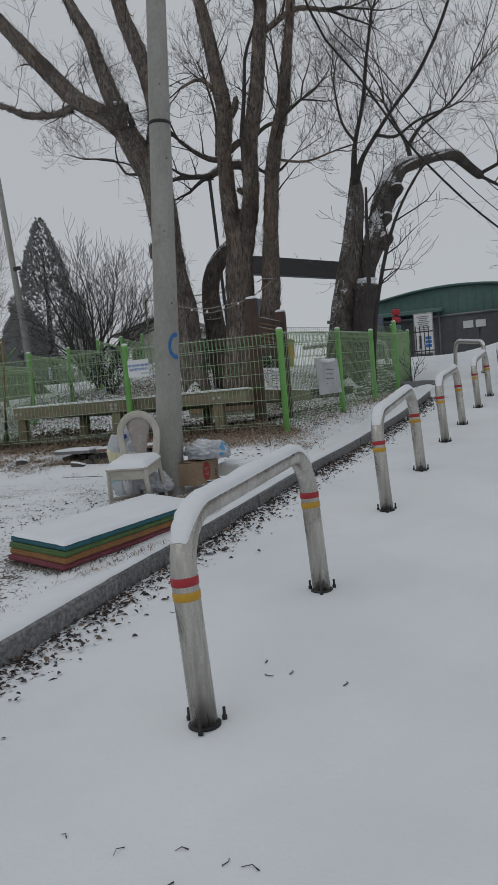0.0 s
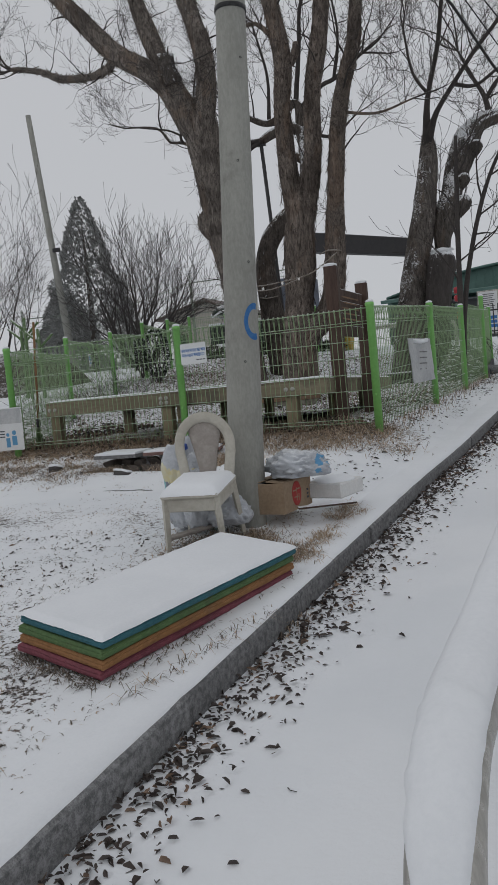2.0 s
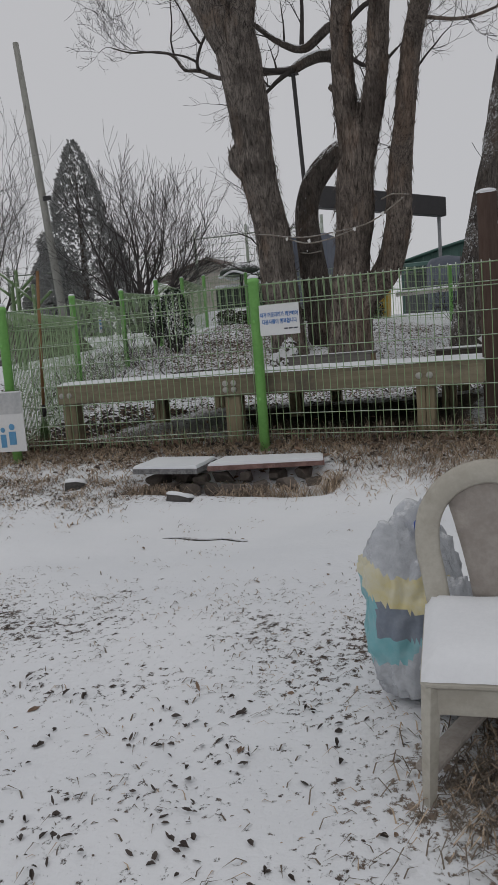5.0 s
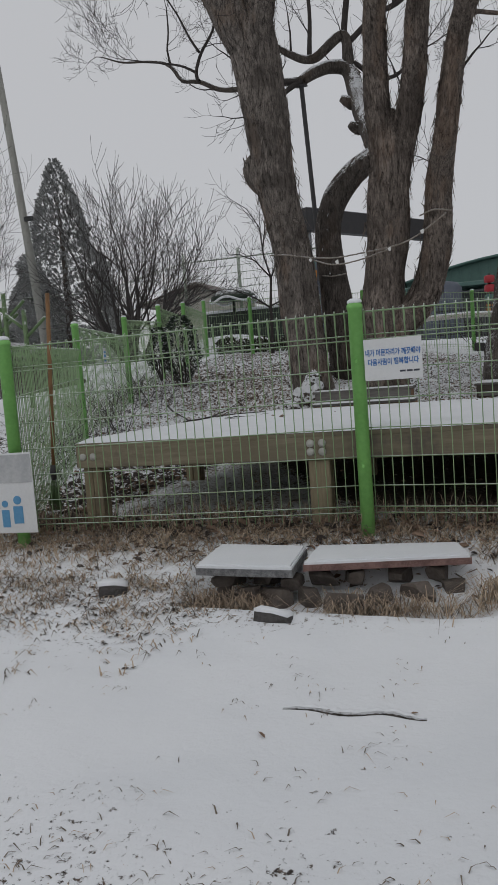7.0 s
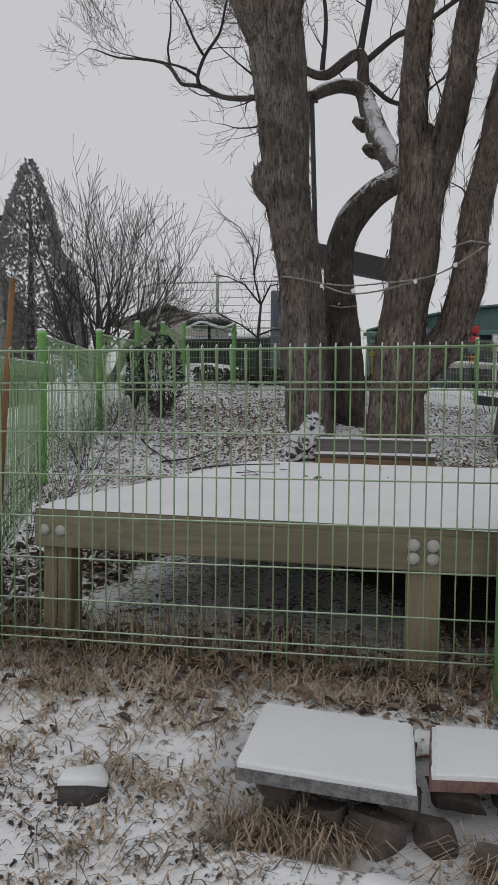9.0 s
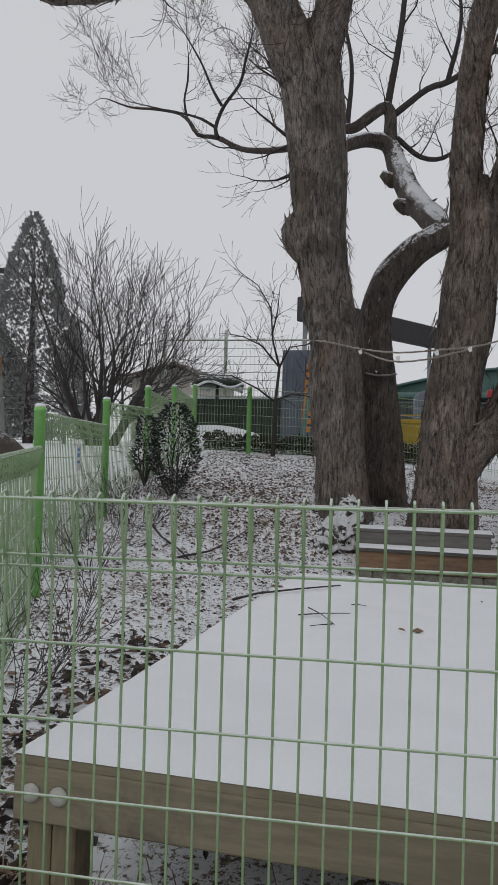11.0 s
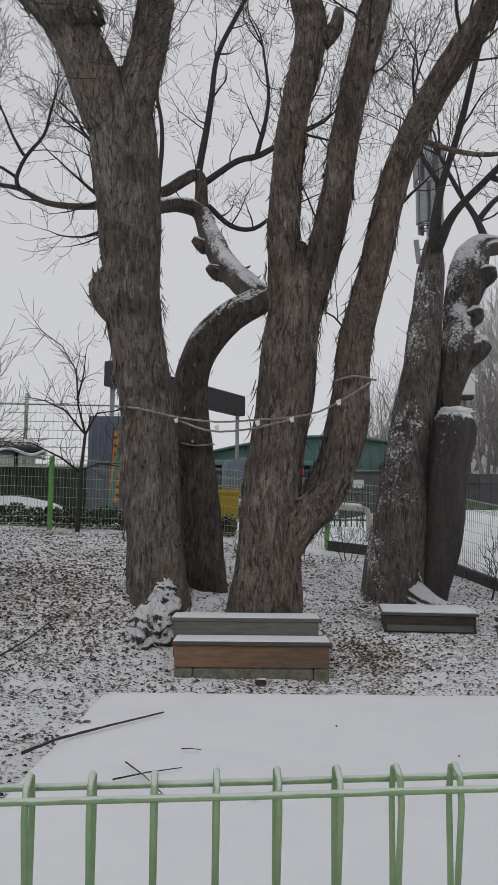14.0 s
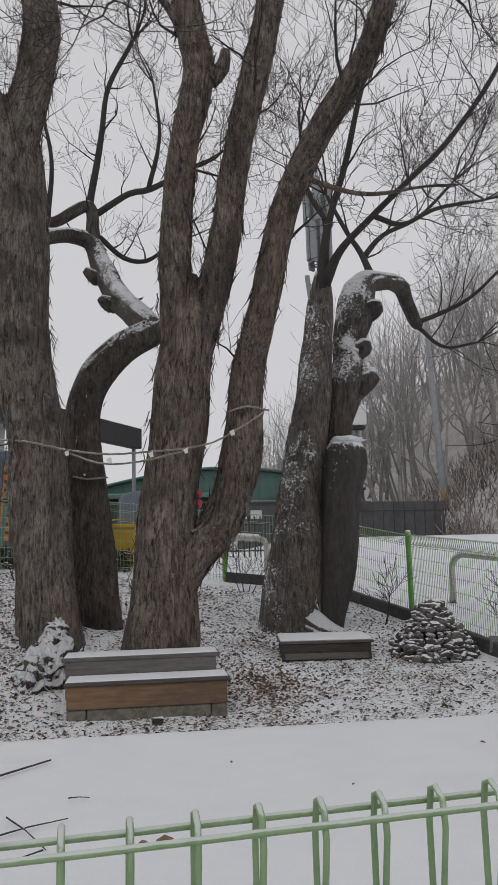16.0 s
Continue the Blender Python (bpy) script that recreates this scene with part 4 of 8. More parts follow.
def tree(name, base, label, limbs, seed, twig_level=2, bark=None, flake=40, sprouts=(), twig_len=0.85, density=1.0):
    """limbs: (name, rows, side twigs per metre, twigs at its end)."""
    rng = random.Random(seed)
    root = thing(name, base, label=label, category="tree", group="old trees in the yard")
    tw = Acc()
    for nm, rows, per_m, ends, *own in limbs:
        acc = Acc()
        line = limb_mesh(acc, rows, 44 if rows[0][3] > 0.15 else (28 if rows[0][3] > 0.08 else 12))
        if rows[0][3] > 0.1:
            ln = sum((Vector(a[:3]) - Vector(b[:3])).length for a, b in zip(line, line[1:]))
            flakes(acc, rng, line, int(flake * ln))
        part(nm, acc, own[0] if own else (bark or M_BARK), root, world=True)
        total = sum((Vector(a[:3]) - Vector(b[:3])).length for a, b in zip(line, line[1:]))
        for _ in range(int(0.85 * per_m * total * density)):
            i = rng.randrange(max(1, int(len(line) * 0.2)), len(line) - 1)
            c, r = Vector(line[i][:3]), line[i][3]
            ax = (Vector(line[i + 1][:3]) - Vector(line[i][:3])).normalized()
            o = ax.orthogonal().normalized()
            o.rotate(Matrix.Rotation(rng.uniform(0, 6.28), 3, ax))
            rr = min(r * 0.4, rng.uniform(0.011, 0.025))
            grow(tw, rng, c + o * r * 0.7, (o + ax * rng.uniform(0.2, 0.9) + Vector((0, 0, 0.5))), rng.uniform(0.6, 1.2) * twig_len, rr, twig_level)
        for _ in range(ends):
            c, r = Vector(line[-1][:3]), line[-1][3]
            ax = (Vector(line[-1][:3]) - Vector(line[-3][:3])).normalized()
            grow(tw, rng, c, ax + Vector((rng.gauss(0, 0.4), rng.gauss(0, 0.4), rng.gauss(0.1, 0.3))), twig_len * rng.uniform(1.0, 1.7), r * 0.75, twig_level + 1)
    if tw.v:
        part("crown", tw, M_TWIG, root, "fine bare twigs", world=True)
    return root


tree("old_tree", (-6.25, 15.25, 1.12), "huge old bare tree with dark flaking bark and spreading limbs", [
    ("trunk", [(-6.22, 15.25, 0.95, 0.37), (-6.25, 15.25, 1.17, 0.315), (-6.33, 15.25, 1.99, 0.272), (-6.41, 15.25, 3.05, 0.268), (-6.56, 15.15, 4.18, 0.285), (-6.6, 15.05, 5.08, 0.30), (-6.69, 14.95, 6.02, 0.32), (-6.72, 14.9, 6.35, 0.17), (-6.72, 14.9, 6.55, 0.05)], 0, 0),
    ("bump", [(-6.62, 15.1, 4.02, 0.17), (-6.77, 15.07, 4.2, 0.19), (-6.83, 15.05, 4.34, 0.155), (-6.78, 15.05, 4.5, 0.08)], 0, 0),
    ("limb", [(-6.6, 14.9, 6.0, 0.22), (-6.4, 14.7, 6.7, 0.172), (-6.32, 14.45, 7.2, 0.165), (-6.6, 14.6, 8.1, 0.16), (-6.96, 14.6, 9.2, 0.13), (-7.2, 14.7, 10.6, 0.09)], 1.0, 4),
    ("limb", [(-6.77, 14.9, 5.95, 0.26), (-7.07, 14.65, 6.64, 0.235), (-7.4, 14.45, 7.0, 0.20), (-8.02, 14.3, 7.46, 0.172), (-8.72, 14.2, 8.3, 0.15), (-9.36, 14.1, 9.1, 0.125), (-10.2, 14.0, 10.2, 0.09)], 1.2, 4),
    ("limb", [(-7.0, 14.5, 6.75, 0.2), (-7.2, 14.5, 7.2, 0.165), (-7.51, 14.6, 8.07, 0.148), (-7.77, 14.7, 8.78, 0.128), (-8.17, 14.8, 9.54, 0.105), (-8.6, 14.9, 10.6, 0.07)], 1.2, 4),
    ("limb", [(-7.7, 14.5, 7.3, 0.11), (-8.4, 15.1, 7.7, 0.088), (-9.49, 16.2, 8.05, 0.078), (-10.78, 16.8, 8.45, 0.072), (-11.69, 17.2, 8.98, 0.06), (-12.6, 17.4, 9.3, 0.045)], 1.6, 4),
    ("stub", [(-6.95, 14.45, 6.7, 0.17), (-7.02, 14.4, 7.0, 0.15), (-7.0, 14.35, 7.2, 0.145)], 0, 0, M_BARK_SNOWY),
], 11, bark=M_BARK_GREY, flake=60, density=1.3)
stump = thing("root_stump", (-6.2, 14.72, 0.86), label="gnarled root stump at the tree's foot, plastered with snow", category="stump")
acc = Acc()
for k, (x, y, z, r) in enumerate(((-6.2, 14.74, 0.92, 0.19), (-6.12, 14.66, 0.86, 0.14), (-6.3, 14.62, 0.82, 0.15), (-6.16, 14.84, 1.12, 0.12), (-6.14, 14.88, 1.25, 0.075), (-6.36, 14.5, 0.74, 0.1))):
    acc.blob(r * 1.2, r * 1.15, r * 1.25, seed=k + 3, amp=0.6, freq=3.4, sub=4, m=Matrix.Translation((x, y, z + 0.1)))
part("wood", acc, M_BARK_STUMP, stump, world=True)
tree("old_tree", (-5.2, 15.05, 1.1), "old bare tree forking into three tall stems, flaking grey-brown bark", [
    ("trunk", [(-5.25, 15.05, 0.9, 0.40), (-5.22, 15.05, 1.19, 0.335), (-5.17, 15.05, 1.99, 0.285), (-5.09, 15.05, 2.8, 0.274), (-5.0, 15.0, 3.63, 0.274), (-4.92, 14.95, 4.2, 0.24), (-4.9, 14.95, 4.5, 0.17), (-4.9, 14.95, 4.75, 0.06)], 0, 0),
    ("limb", [(-5.0, 15.0, 3.4, 0.12), (-5.02, 14.97, 4.0, 0.18), (-5.05, 14.85, 4.98, 0.160), (-4.98, 14.6, 5.8, 0.143), (-4.83, 14.4, 6.5, 0.148), (-4.9, 14.4, 7.06, 0.14), (-5.04, 14.4, 7.98, 0.126), (-5.15, 14.4, 8.63, 0.105), (-5.4, 14.3, 10.0, 0.07)], 0.9, 4),
    ("limb", [(-5.0, 15.0, 3.3, 0.12), (-4.87, 14.98, 3.95, 0.185), (-4.74, 14.93, 4.4, 0.172), (-4.56, 14.8, 5.1, 0.15), (-4.41, 14.6, 6.04, 0.137), (-4.16, 14.5, 7.14, 0.135), (-3.95, 14.35, 8.28, 0.115), (-3.8, 14.2, 9.6, 0.08)], 0.9, 4),
    ("limb", [(-5.1, 15.0, 1.65, 0.17), (-4.9, 14.98, 2.0, 0.19), (-4.62, 15.1, 2.31, 0.195), (-4.42, 15.1, 2.97, 0.192), (-4.33, 15.05, 3.8, 0.168), (-4.2, 14.78, 4.4, 0.138), (-4.01, 14.5, 5.26, 0.132), (-3.75, 14.05, 5.8, 0.12), (-3.45, 13.6, 6.2, 0.102), (-3.33, 13.35, 6.55, 0.085), (-3.12, 13.1, 7.3, 0.068), (-2.95, 12.9, 8.3, 0.045)], 0.9, 4),
    ("knot", [(-4.72, 14.38, 6.5, 0.09), (-4.6, 14.36, 6.62, 0.07), (-4.57, 14.35, 6.8, 0.045)], 0, 0),
    ("branch", [(-4.9, 14.45, 6.9, 0.05), (-5.2, 14.2, 7.2, 0.035), (-5.5, 13.9, 7.0, 0.022)], 2, 2),
    ("branch", [(-3.9, 14.4, 7.9, 0.06), (-3.3, 14.4, 8.15, 0.05), (-2.7, 14.4, 8.0, 0.04)], 3, 3),
    ("branch", [(-3.9, 14.3, 5.5, 0.03), (-3.3, 14.3, 5.35, 0.022), (-2.7, 14.3, 5.45, 0.015)], 4, 3),
], 23, flake=60, density=1.3)
tree("old_tree", (-5.88, 15.9, 1.33), "old dark tree bent into a snow-topped elbow", [
    ("trunk", [(-5.86, 15.9, 1.1, 0.30), (-5.86, 15.9, 1.39, 0.245), (-5.94, 15.9, 2.28, 0.218), (-6.03, 15.95, 3.27, 0.205), (-5.95, 16.0, 3.85, 0.178), (-5.66, 16.15, 4.28, 0.165), (-5.26, 16.4, 4.61, 0.155), (-5.25, 16.5, 4.72, 0.13)], 0, 0, M_BARK_DARK),
    ("limb", [(-5.25, 16.4, 4.6, 0.15), (-5.29, 16.5, 4.7, 0.155), (-5.5, 17.6, 5.24, 0.175), (-5.8, 18.8, 5.94, 0.188), (-6.06, 19.7, 6.74, 0.167), (-6.24, 20, 7.25, 0.143), (-6.55, 19.9, 7.33, 0.123), (-6.81, 19.6, 7.18, 0.111), (-7.04, 19.3, 6.95, 0.09)], 0, 2, M_BARK_DARK),
    ("knot", [(-6.1, 19.45, 6.4, 0.12), (-6.22, 19.35, 6.46, 0.09), (-6.3, 19.3, 6.5, 0.05)], 0, 0, M_BARK_DARK),
    ("knot", [(-5.8, 18.45, 5.62, 0.12), (-5.92, 18.35, 5.65, 0.085), (-6.0, 18.3, 5.7, 0.04)], 0, 0, M_BARK_DARK),
    ("limb", [(-6.22, 20, 7.2, 0.124), (-6.3, 20, 7.9, 0.096), (-6.89, 19.8, 7.51, 0.085), (-7.37, 19.6, 7.65, 0.056), (-7.9, 19.5, 8.1, 0.04)], 2.0, 4, M_BARK_DARK),
    ("limb", [(-7.04, 19.3, 6.95, 0.085), (-7.92, 19.40, 7.08, 0.058), (-8.24, 19.43, 7.08, 0.053), (-8.74, 19.47, 7.17, 0.048), (-9.18, 19.50, 7.41, 0.043), (-9.56, 19.53, 7.51, 0.038), (-9.73, 19.57, 7.75, 0.034), (-9.94, 19.60, 7.95, 0.029), (-10.43, 19.63, 8.09, 0.024), (-10.93, 19.67, 8.19, 0.019), (-11.40, 19.70, 8.40, 0.012)], 0.5, 1, M_BARK_DARK),
    ("branch", [(-9.17, 19.45, 7.39, 0.040), (-9.21, 19.42, 7.55, 0.035), (-9.06, 19.39, 7.90, 0.030), (-8.77, 19.36, 8.25, 0.024), (-8.67, 19.33, 8.62, 0.019), (-8.56, 19.30, 9.03, 0.014)], 2.6, 2, M_TWIG),
    ("branch", [(-9.10, 19.40, 7.93, 0.026), (-9.28, 19.40, 8.24, 0.021), (-9.49, 19.40, 8.71, 0.017), (-9.82, 19.40, 9.28, 0.012)], 2.6, 2, M_TWIG),
    ("branch", [(-9.81, 19.60, 7.87, 0.024), (-9.88, 19.63, 8.20, 0.020), (-9.84, 19.67, 8.57, 0.016), (-9.85, 19.70, 9.05, 0.012)], 2.6, 2, M_TWIG),
    ("branch", [(-9.21, 19.50, 7.58, 0.026), (-9.45, 19.45, 7.73, 0.022), (-9.71, 19.40, 7.82, 0.018), (-10.16, 19.35, 7.93, 0.014), (-10.67, 19.30, 8.07, 0.010)], 2.6, 2, M_TWIG),
    ("branch", [(-6.3, 20, 7.85, 0.067), (-6.1, 20, 9.18, 0.049), (-5.98, 20, 10.12, 0.044), (-5.55, 20, 11.07, 0.035)], 2.6, 4, M_TWIG),
    ("branch", [(-6.21, 20, 7.75, 0.057), (-5.63, 20, 8.16, 0.053), (-5.25, 20, 8.27, 0.048), (-4.57, 20, 8.68, 0.039)], 2.6, 4, M_TWIG),
    ("branch", [(-6.11, 20, 7.36, 0.048), (-5.72, 20, 7.01, 0.043), (-5.34, 20, 6.96, 0.038), (-5.0, 20, 7.2, 0.024)], 3, 3, M_TWIG),
    ("branch", [(-6.95, 19.8, 7.55, 0.05), (-6.9, 19.8, 8.6, 0.036), (-7.1, 19.8, 9.6, 0.024)], 3, 4, M_TWIG),
    ("branch", [(-5.3, 20, 8.25, 0.042), (-5.1, 19.9, 9.2, 0.03), (-5.2, 19.9, 10.2, 0.02)], 3, 4, M_TWIG),
], 37, bark=M_BARK_DARK, flake=4)
tree("old_tree", (-3.5, 17.3, 1.04), "old bare tree with snow plastered on its trunk", [
    ("trunk", [(-3.58, 17.3, 0.85, 0.48), (-3.54, 17.3, 1.1, 0.40), (-3.47, 17.3, 1.96, 0.335), (-3.33, 17.35, 3.04, 0.268), (-3.11, 17.45, 4.17, 0.222), (-2.95, 17.6, 5.2, 0.19), (-2.92, 17.55, 5.6, 0.135), (-2.92, 17.5, 5.85, 0.08)], 0, 0, M_BARK_SNOWY),
    ("root", [(-3.4, 17.1, 1.15, 0.2), (-3.2, 16.85, 1.03, 0.14), (-3.0, 16.75, 0.98, 0.08)], 0, 0, M_BARK_SNOWY),
    ("limb", [(-2.93, 17.5, 5.6, 0.09), (-2.85, 17.4, 6.41, 0.05), (-2.58, 17.3, 7.32, 0.042), (-2.42, 17.1, 8.09, 0.036), (-2.2, 16.9, 9.0, 0.028)], 2.0, 4, M_TWIG),
    ("limb", [(-2.9, 17.48, 5.65, 0.085), (-2.69, 17.3, 6.09, 0.05), (-2.31, 17.0, 6.46, 0.042), (-1.88, 16.7, 6.84, 0.037), (-1.35, 16.6, 7.36, 0.034), (-0.8, 16.3, 8.14, 0.03), (-0.3, 16.0, 9.2, 0.028)], 2.4, 4, M_TWIG),
    ("branch", [(-2.3, 17.0, 6.46, 0.04), (-1.9, 17.0, 6.35, 0.034), (-1.4, 17.0, 6.6, 0.028), (-0.7, 17.0, 6.75, 0.02)], 3, 4, M_TWIG),
    ("branch", [(-2.82, 17.4, 6.5, 0.035), (-3.1, 17.4, 7.0, 0.028), (-3.2, 17.3, 7.8, 0.02)], 3, 3, M_TWIG),
], 41, flake=5)
dead = tree("dead_tree", (-3.1, 17.2, 1.02), "dead wrapped trunk and heavy snow-laden crooked limb", [
    ("trunk", [(-3.12, 17.25, 0.9, 0.2), (-3.1, 17.2, 1.1, 0.19), (-2.95, 17.2, 1.96, 0.248), (-2.86, 17.2, 2.8, 0.262), (-2.80, 17.2, 3.08, 0.262), (-2.78, 17.2, 3.24, 0.25), (-2.77, 17.2, 3.35, 0.215), (-2.76, 17.2, 3.42, 0.15), (-2.76, 17.2, 3.45, 0.05)], 0, 0, M_WRAP),
    ("limb", [(-2.95, 17.6, 1.2, 0.17), (-2.88, 17.55, 2.6, 0.16), (-2.78, 17.5, 3.5, 0.15), (-2.74, 17.5, 3.85, 0.17), (-2.6, 17.6, 4.3, 0.235), (-2.54, 17.75, 4.62, 0.20), (-2.5, 17.9, 4.9, 0.205), (-2.36, 18.0, 5.28, 0.25), (-2.24, 18.2, 5.7, 0.245), (-2.08, 18.4, 5.98, 0.205), (-1.9, 18.6, 6.15, 0.16), (-1.5, 19.1, 6.36, 0.14), (-1.12, 19.65, 6.54, 0.132), (-0.84, 20.1, 6.62, 0.14), (-0.66, 20.4, 6.52, 0.125), (-0.4, 20.75, 6.33, 0.115), (-0.24, 20.96, 6.22, 0.10), (-0.2, 21.0, 6.18, 0.03)], 0, 0, M_BARK_LADEN),
    ("knot", [(-2.5, 17.6, 4.22, 0.17), (-2.3, 17.55, 4.36, 0.16), (-2.2, 17.52, 4.41, 0.09)], 0, 0, M_BARK_LADEN),
    ("knot", [(-2.42, 17.85, 4.78, 0.15), (-2.27, 17.75, 4.86, 0.13), (-2.2, 17.72, 4.88, 0.06)], 0, 0, M_BARK_LADEN),
    ("knot", [(-2.25, 18.1, 5.4, 0.18), (-2.04, 18.0, 5.5, 0.15), (-1.93, 17.97, 5.53, 0.08)], 0, 0, M_BARK_LADEN),
    ("branch", [(-1.75, 18.8, 6.2, 0.07), (-1.87, 19.05, 6.8, 0.05), (-2.06, 19.15, 7.2, 0.04), (-2.35, 19.25, 7.9, 0.026)], 3, 4, M_TWIG),
    ("branch", [(-0.28, 20.92, 6.25, 0.05), (0.3, 21.0, 6.5, 0.043), (0.8, 20.8, 6.75, 0.034), (1.4, 20.6, 7.3, 0.024)], 3.5, 5, M_TWIG),
    ("branch", [(-1.85, 19.05, 6.7, 0.05), (-1.5, 19.0, 7.1, 0.04), (-0.9, 18.9, 7.4, 0.03), (-0.3, 18.8, 8.0, 0.02)], 3.5, 4, M_TWIG),
    ("branch", [(-0.22, 21.0, 6.2, 0.045), (0.4, 21.3, 5.9, 0.033), (1.1, 21.3, 6.0, 0.022)], 3.5, 4, M_TWIG),
], 53, bark=M_BARK_DARK, flake=0, twig_len=1.3)
part("snow_cap", Acc().blob(0.21, 0.2, 0.06, seed=5, amp=0.4, freq=3.0, sub=3, m=pose(-2.77, 17.19, 3.42), flat=-0.5), M_SNOW, dead, "cap of snow", world=True)


# ---- utility pole ----
def build_pole():
    bx, by, bz = -2.655, 5.736, 0.40
    pole = thing("utility_pole", (bx, by, bz), label="tapered grey concrete utility pole with a blue spray mark", category="utility pole")
    prof = []
    for i in range(40):
        z = -0.2 + i * 0.24
        prof.append((0.056 * z, z, 0.1057 - 0.0082 * max(0, z)))
    part("shaft", Acc().tube([(l, 0.3 * l, z) for l, z, r in prof], [r for l, z, r in prof], 36), M_CONCRETE, pole)
    zb = 2.83
    lb, rb = zb * 0.056, 0.1057 - 0.0082 * zb
    part("steel_band", Acc().lathe([(rb + 0.001, -0.012), (rb + 0.006, -0.011), (rb + 0.006, 0.011), (rb + 0.001, 0.012)], 36, pose(lb, 0.3 * lb, zb, -1, 3, 0)), M_STEEL_DARK, pole, "dark steel strap")
    # step-bolt holes
    for k in range(5):
        z = 0.9 + k * 0.55
        a = radians(-60 + 25 * (k % 2))
        l, r = z * 0.056, 0.1057 - 0.0082 * z
        c = Matrix.Translation((l + math.cos(a) * r, 0.3 * l + math.sin(a) * r, z)) @ pose(0, 0, 0, 0, 90, math.degrees(a))
        part("bolt_socket", Acc().lathe([(0.007, -0.004), (0.007, 0.002), (0.004, 0.002), (0.004, -0.002)], 10, c), M_STEEL_DARK, pole)
    # the sprayed letter, laid on the curved face
    acc, n = Acc(), 22
    zc, hw = 1.12, 0.085
    verts = []
    for i in range(n + 1):
        t = radians(70 + (290 - 70) * i / n)
        for rr in (0.80, 1.22):
            u, z = math.cos(t) * 0.055 * rr, math.sin(t) * hw * rr
            zz = zc + z
            l, r = zz * 0.056, 0.1057 - 0.0082 * zz + 0.0012
            a = radians(-20) + u / r
            verts.append((l + math.cos(a) * r, 0.3 * l + math.sin(a) * r, zz))
    acc.add(verts, [(2 * i, 2 * i + 1, 2 * i + 3, 2 * i + 2) for i in range(n)], True)
    part("spray_mark", acc, M_BLUE_SPRAY, pole, "blue sprayed letter C")


build_pole()


# ---- small plastic chair ----
def build_chair():
    ch = thing("plastic_chair", (-2.735, 5.325, 0.36), label="small weathered ivory plastic chair with snow on its seat", category="chair")
    ch.matrix_world = pose(-2.735, 5.325, 0.36, 9, 0, 5)
    w, d, sz = 0.151, 0.156, 0.304
    seat = Acc().box(2 * w + 0.02, 2 * d + 0.02, 0.03, pose(0, 0, sz - 0.006), 0.012)
    part("seat", seat, M_CHAIR, ch)
    part("front_apron", Acc().box(2 * w - 0.02, 0.014, 0.075, pose(0, -d + 0.012, sz - 0.05), 0.004), M_CHAIR, ch)
    for sx in (-1, 1):
        part("side_apron", Acc().box(0.014, 2 * d - 0.03, 0.065, pose(sx * (w - 0.01), 0, sz - 0.045), 0.004), M_CHAIR, ch)
        for sy in (-1, 1):
            top = Vector((sx * (w - 0.012), sy * (d - 0.014), sz - 0.01))
            bot = Vector((sx * (w + 0.006), sy * (d + 0.012), -0.035))
            leg = Acc().tube([top, top.lerp(bot, 0.5), bot], [0.021, 0.018, 0.014], 4, False)
            part("leg", leg, M_CHAIR, ch)
    # arched back with a fan-shaped splat
    hoop, y0 = [], d - 0.01
    for i in range(25):
        t = math.pi * i / 24
        x = -math.cos(t) * 0.146
        z = 0.488 + math.sin(t) * 0.146
        hoop.append((x, y0 + (z - sz) * 0.18, z))
    legs_l = [(-0.122, y0, sz - 0.01), (-0.135, y0 + 0.016, 0.385), (-0.146, y0 + 0.026, 0.447)]
    legs_r = [(-x, y, z) for x, y, z in reversed(legs_l)]
    path = legs_l + hoop + legs_r
    back = Acc()
    n = len(path)
    verts = []
    for i in range(n):
        p = Vector(path[i])
        t = (Vector(path[min(i + 1, n - 1)]) - Vector(path[max(i - 1, 0)])).normalized()
        nrm = Vector((0, -1, 0.18)).normalized()
        s = t.cross(nrm).normalized()
        nrm = s.cross(t)
        wd, th = 0.029, 0.013
        for a in range(10):
            ang = 2 * math.pi * a / 10
            verts.append(p + s * wd * math.cos(ang) + nrm * th * math.sin(ang))
    faces = [(i * 10 + j, i * 10 + (j + 1) % 10, (i + 1) * 10 + (j + 1) % 10, (i + 1) * 10 + j) for i in range(n - 1) for j in range(10)]
    part("back_hoop", back.add(verts, faces, True), M_CHAIR, ch)
    sp, k = Acc(), 10
    verts = []
    for j in range(k + 1):
        z = sz + 0.01 + (0.588 - sz) * j / k
        t = j / k
        hw = 0.044 + 0.062 * t ** 1.3
        top = 0.02 * (1 if j == k else 0)
        for i in range(9):
            u = i / 8 * 2 - 1
            zz = z + top * (1 - u * u)
            verts.append((u * hw, y0 + (zz - sz) * 0.18 + 0.012 * u * u, zz))
    m9 = 9
    faces = [(j * m9 + i, j * m9 + i + 1, (j + 1) * m9 + i + 1, (j + 1) * m9 + i) for j in range(k) for i in range(8)]
    off = len(verts)
    verts += [(x, y + 0.012, z) for x, y, z in verts]
    faces += [tuple(off + q for q in reversed(f)) for f in faces]
    edge = [i for i in range(9)] + [j * m9 + 8 for j in range(1, k + 1)] + [k * m9 + i for i in range(7, -1, -1)] + [j * m9 for j in range(k - 1, 0, -1)]
    faces += [(edge[q], off + edge[q], off + edge[(q + 1) % len(edge)], edge[(q + 1) % len(edge)]) for q in range(len(edge))]
    part("back_splat", sp.add(verts, faces, True), M_CHAIR_PANEL, ch, "textured grey fan-shaped splat")
    # snow on the seat
    nx = 18
    verts = []
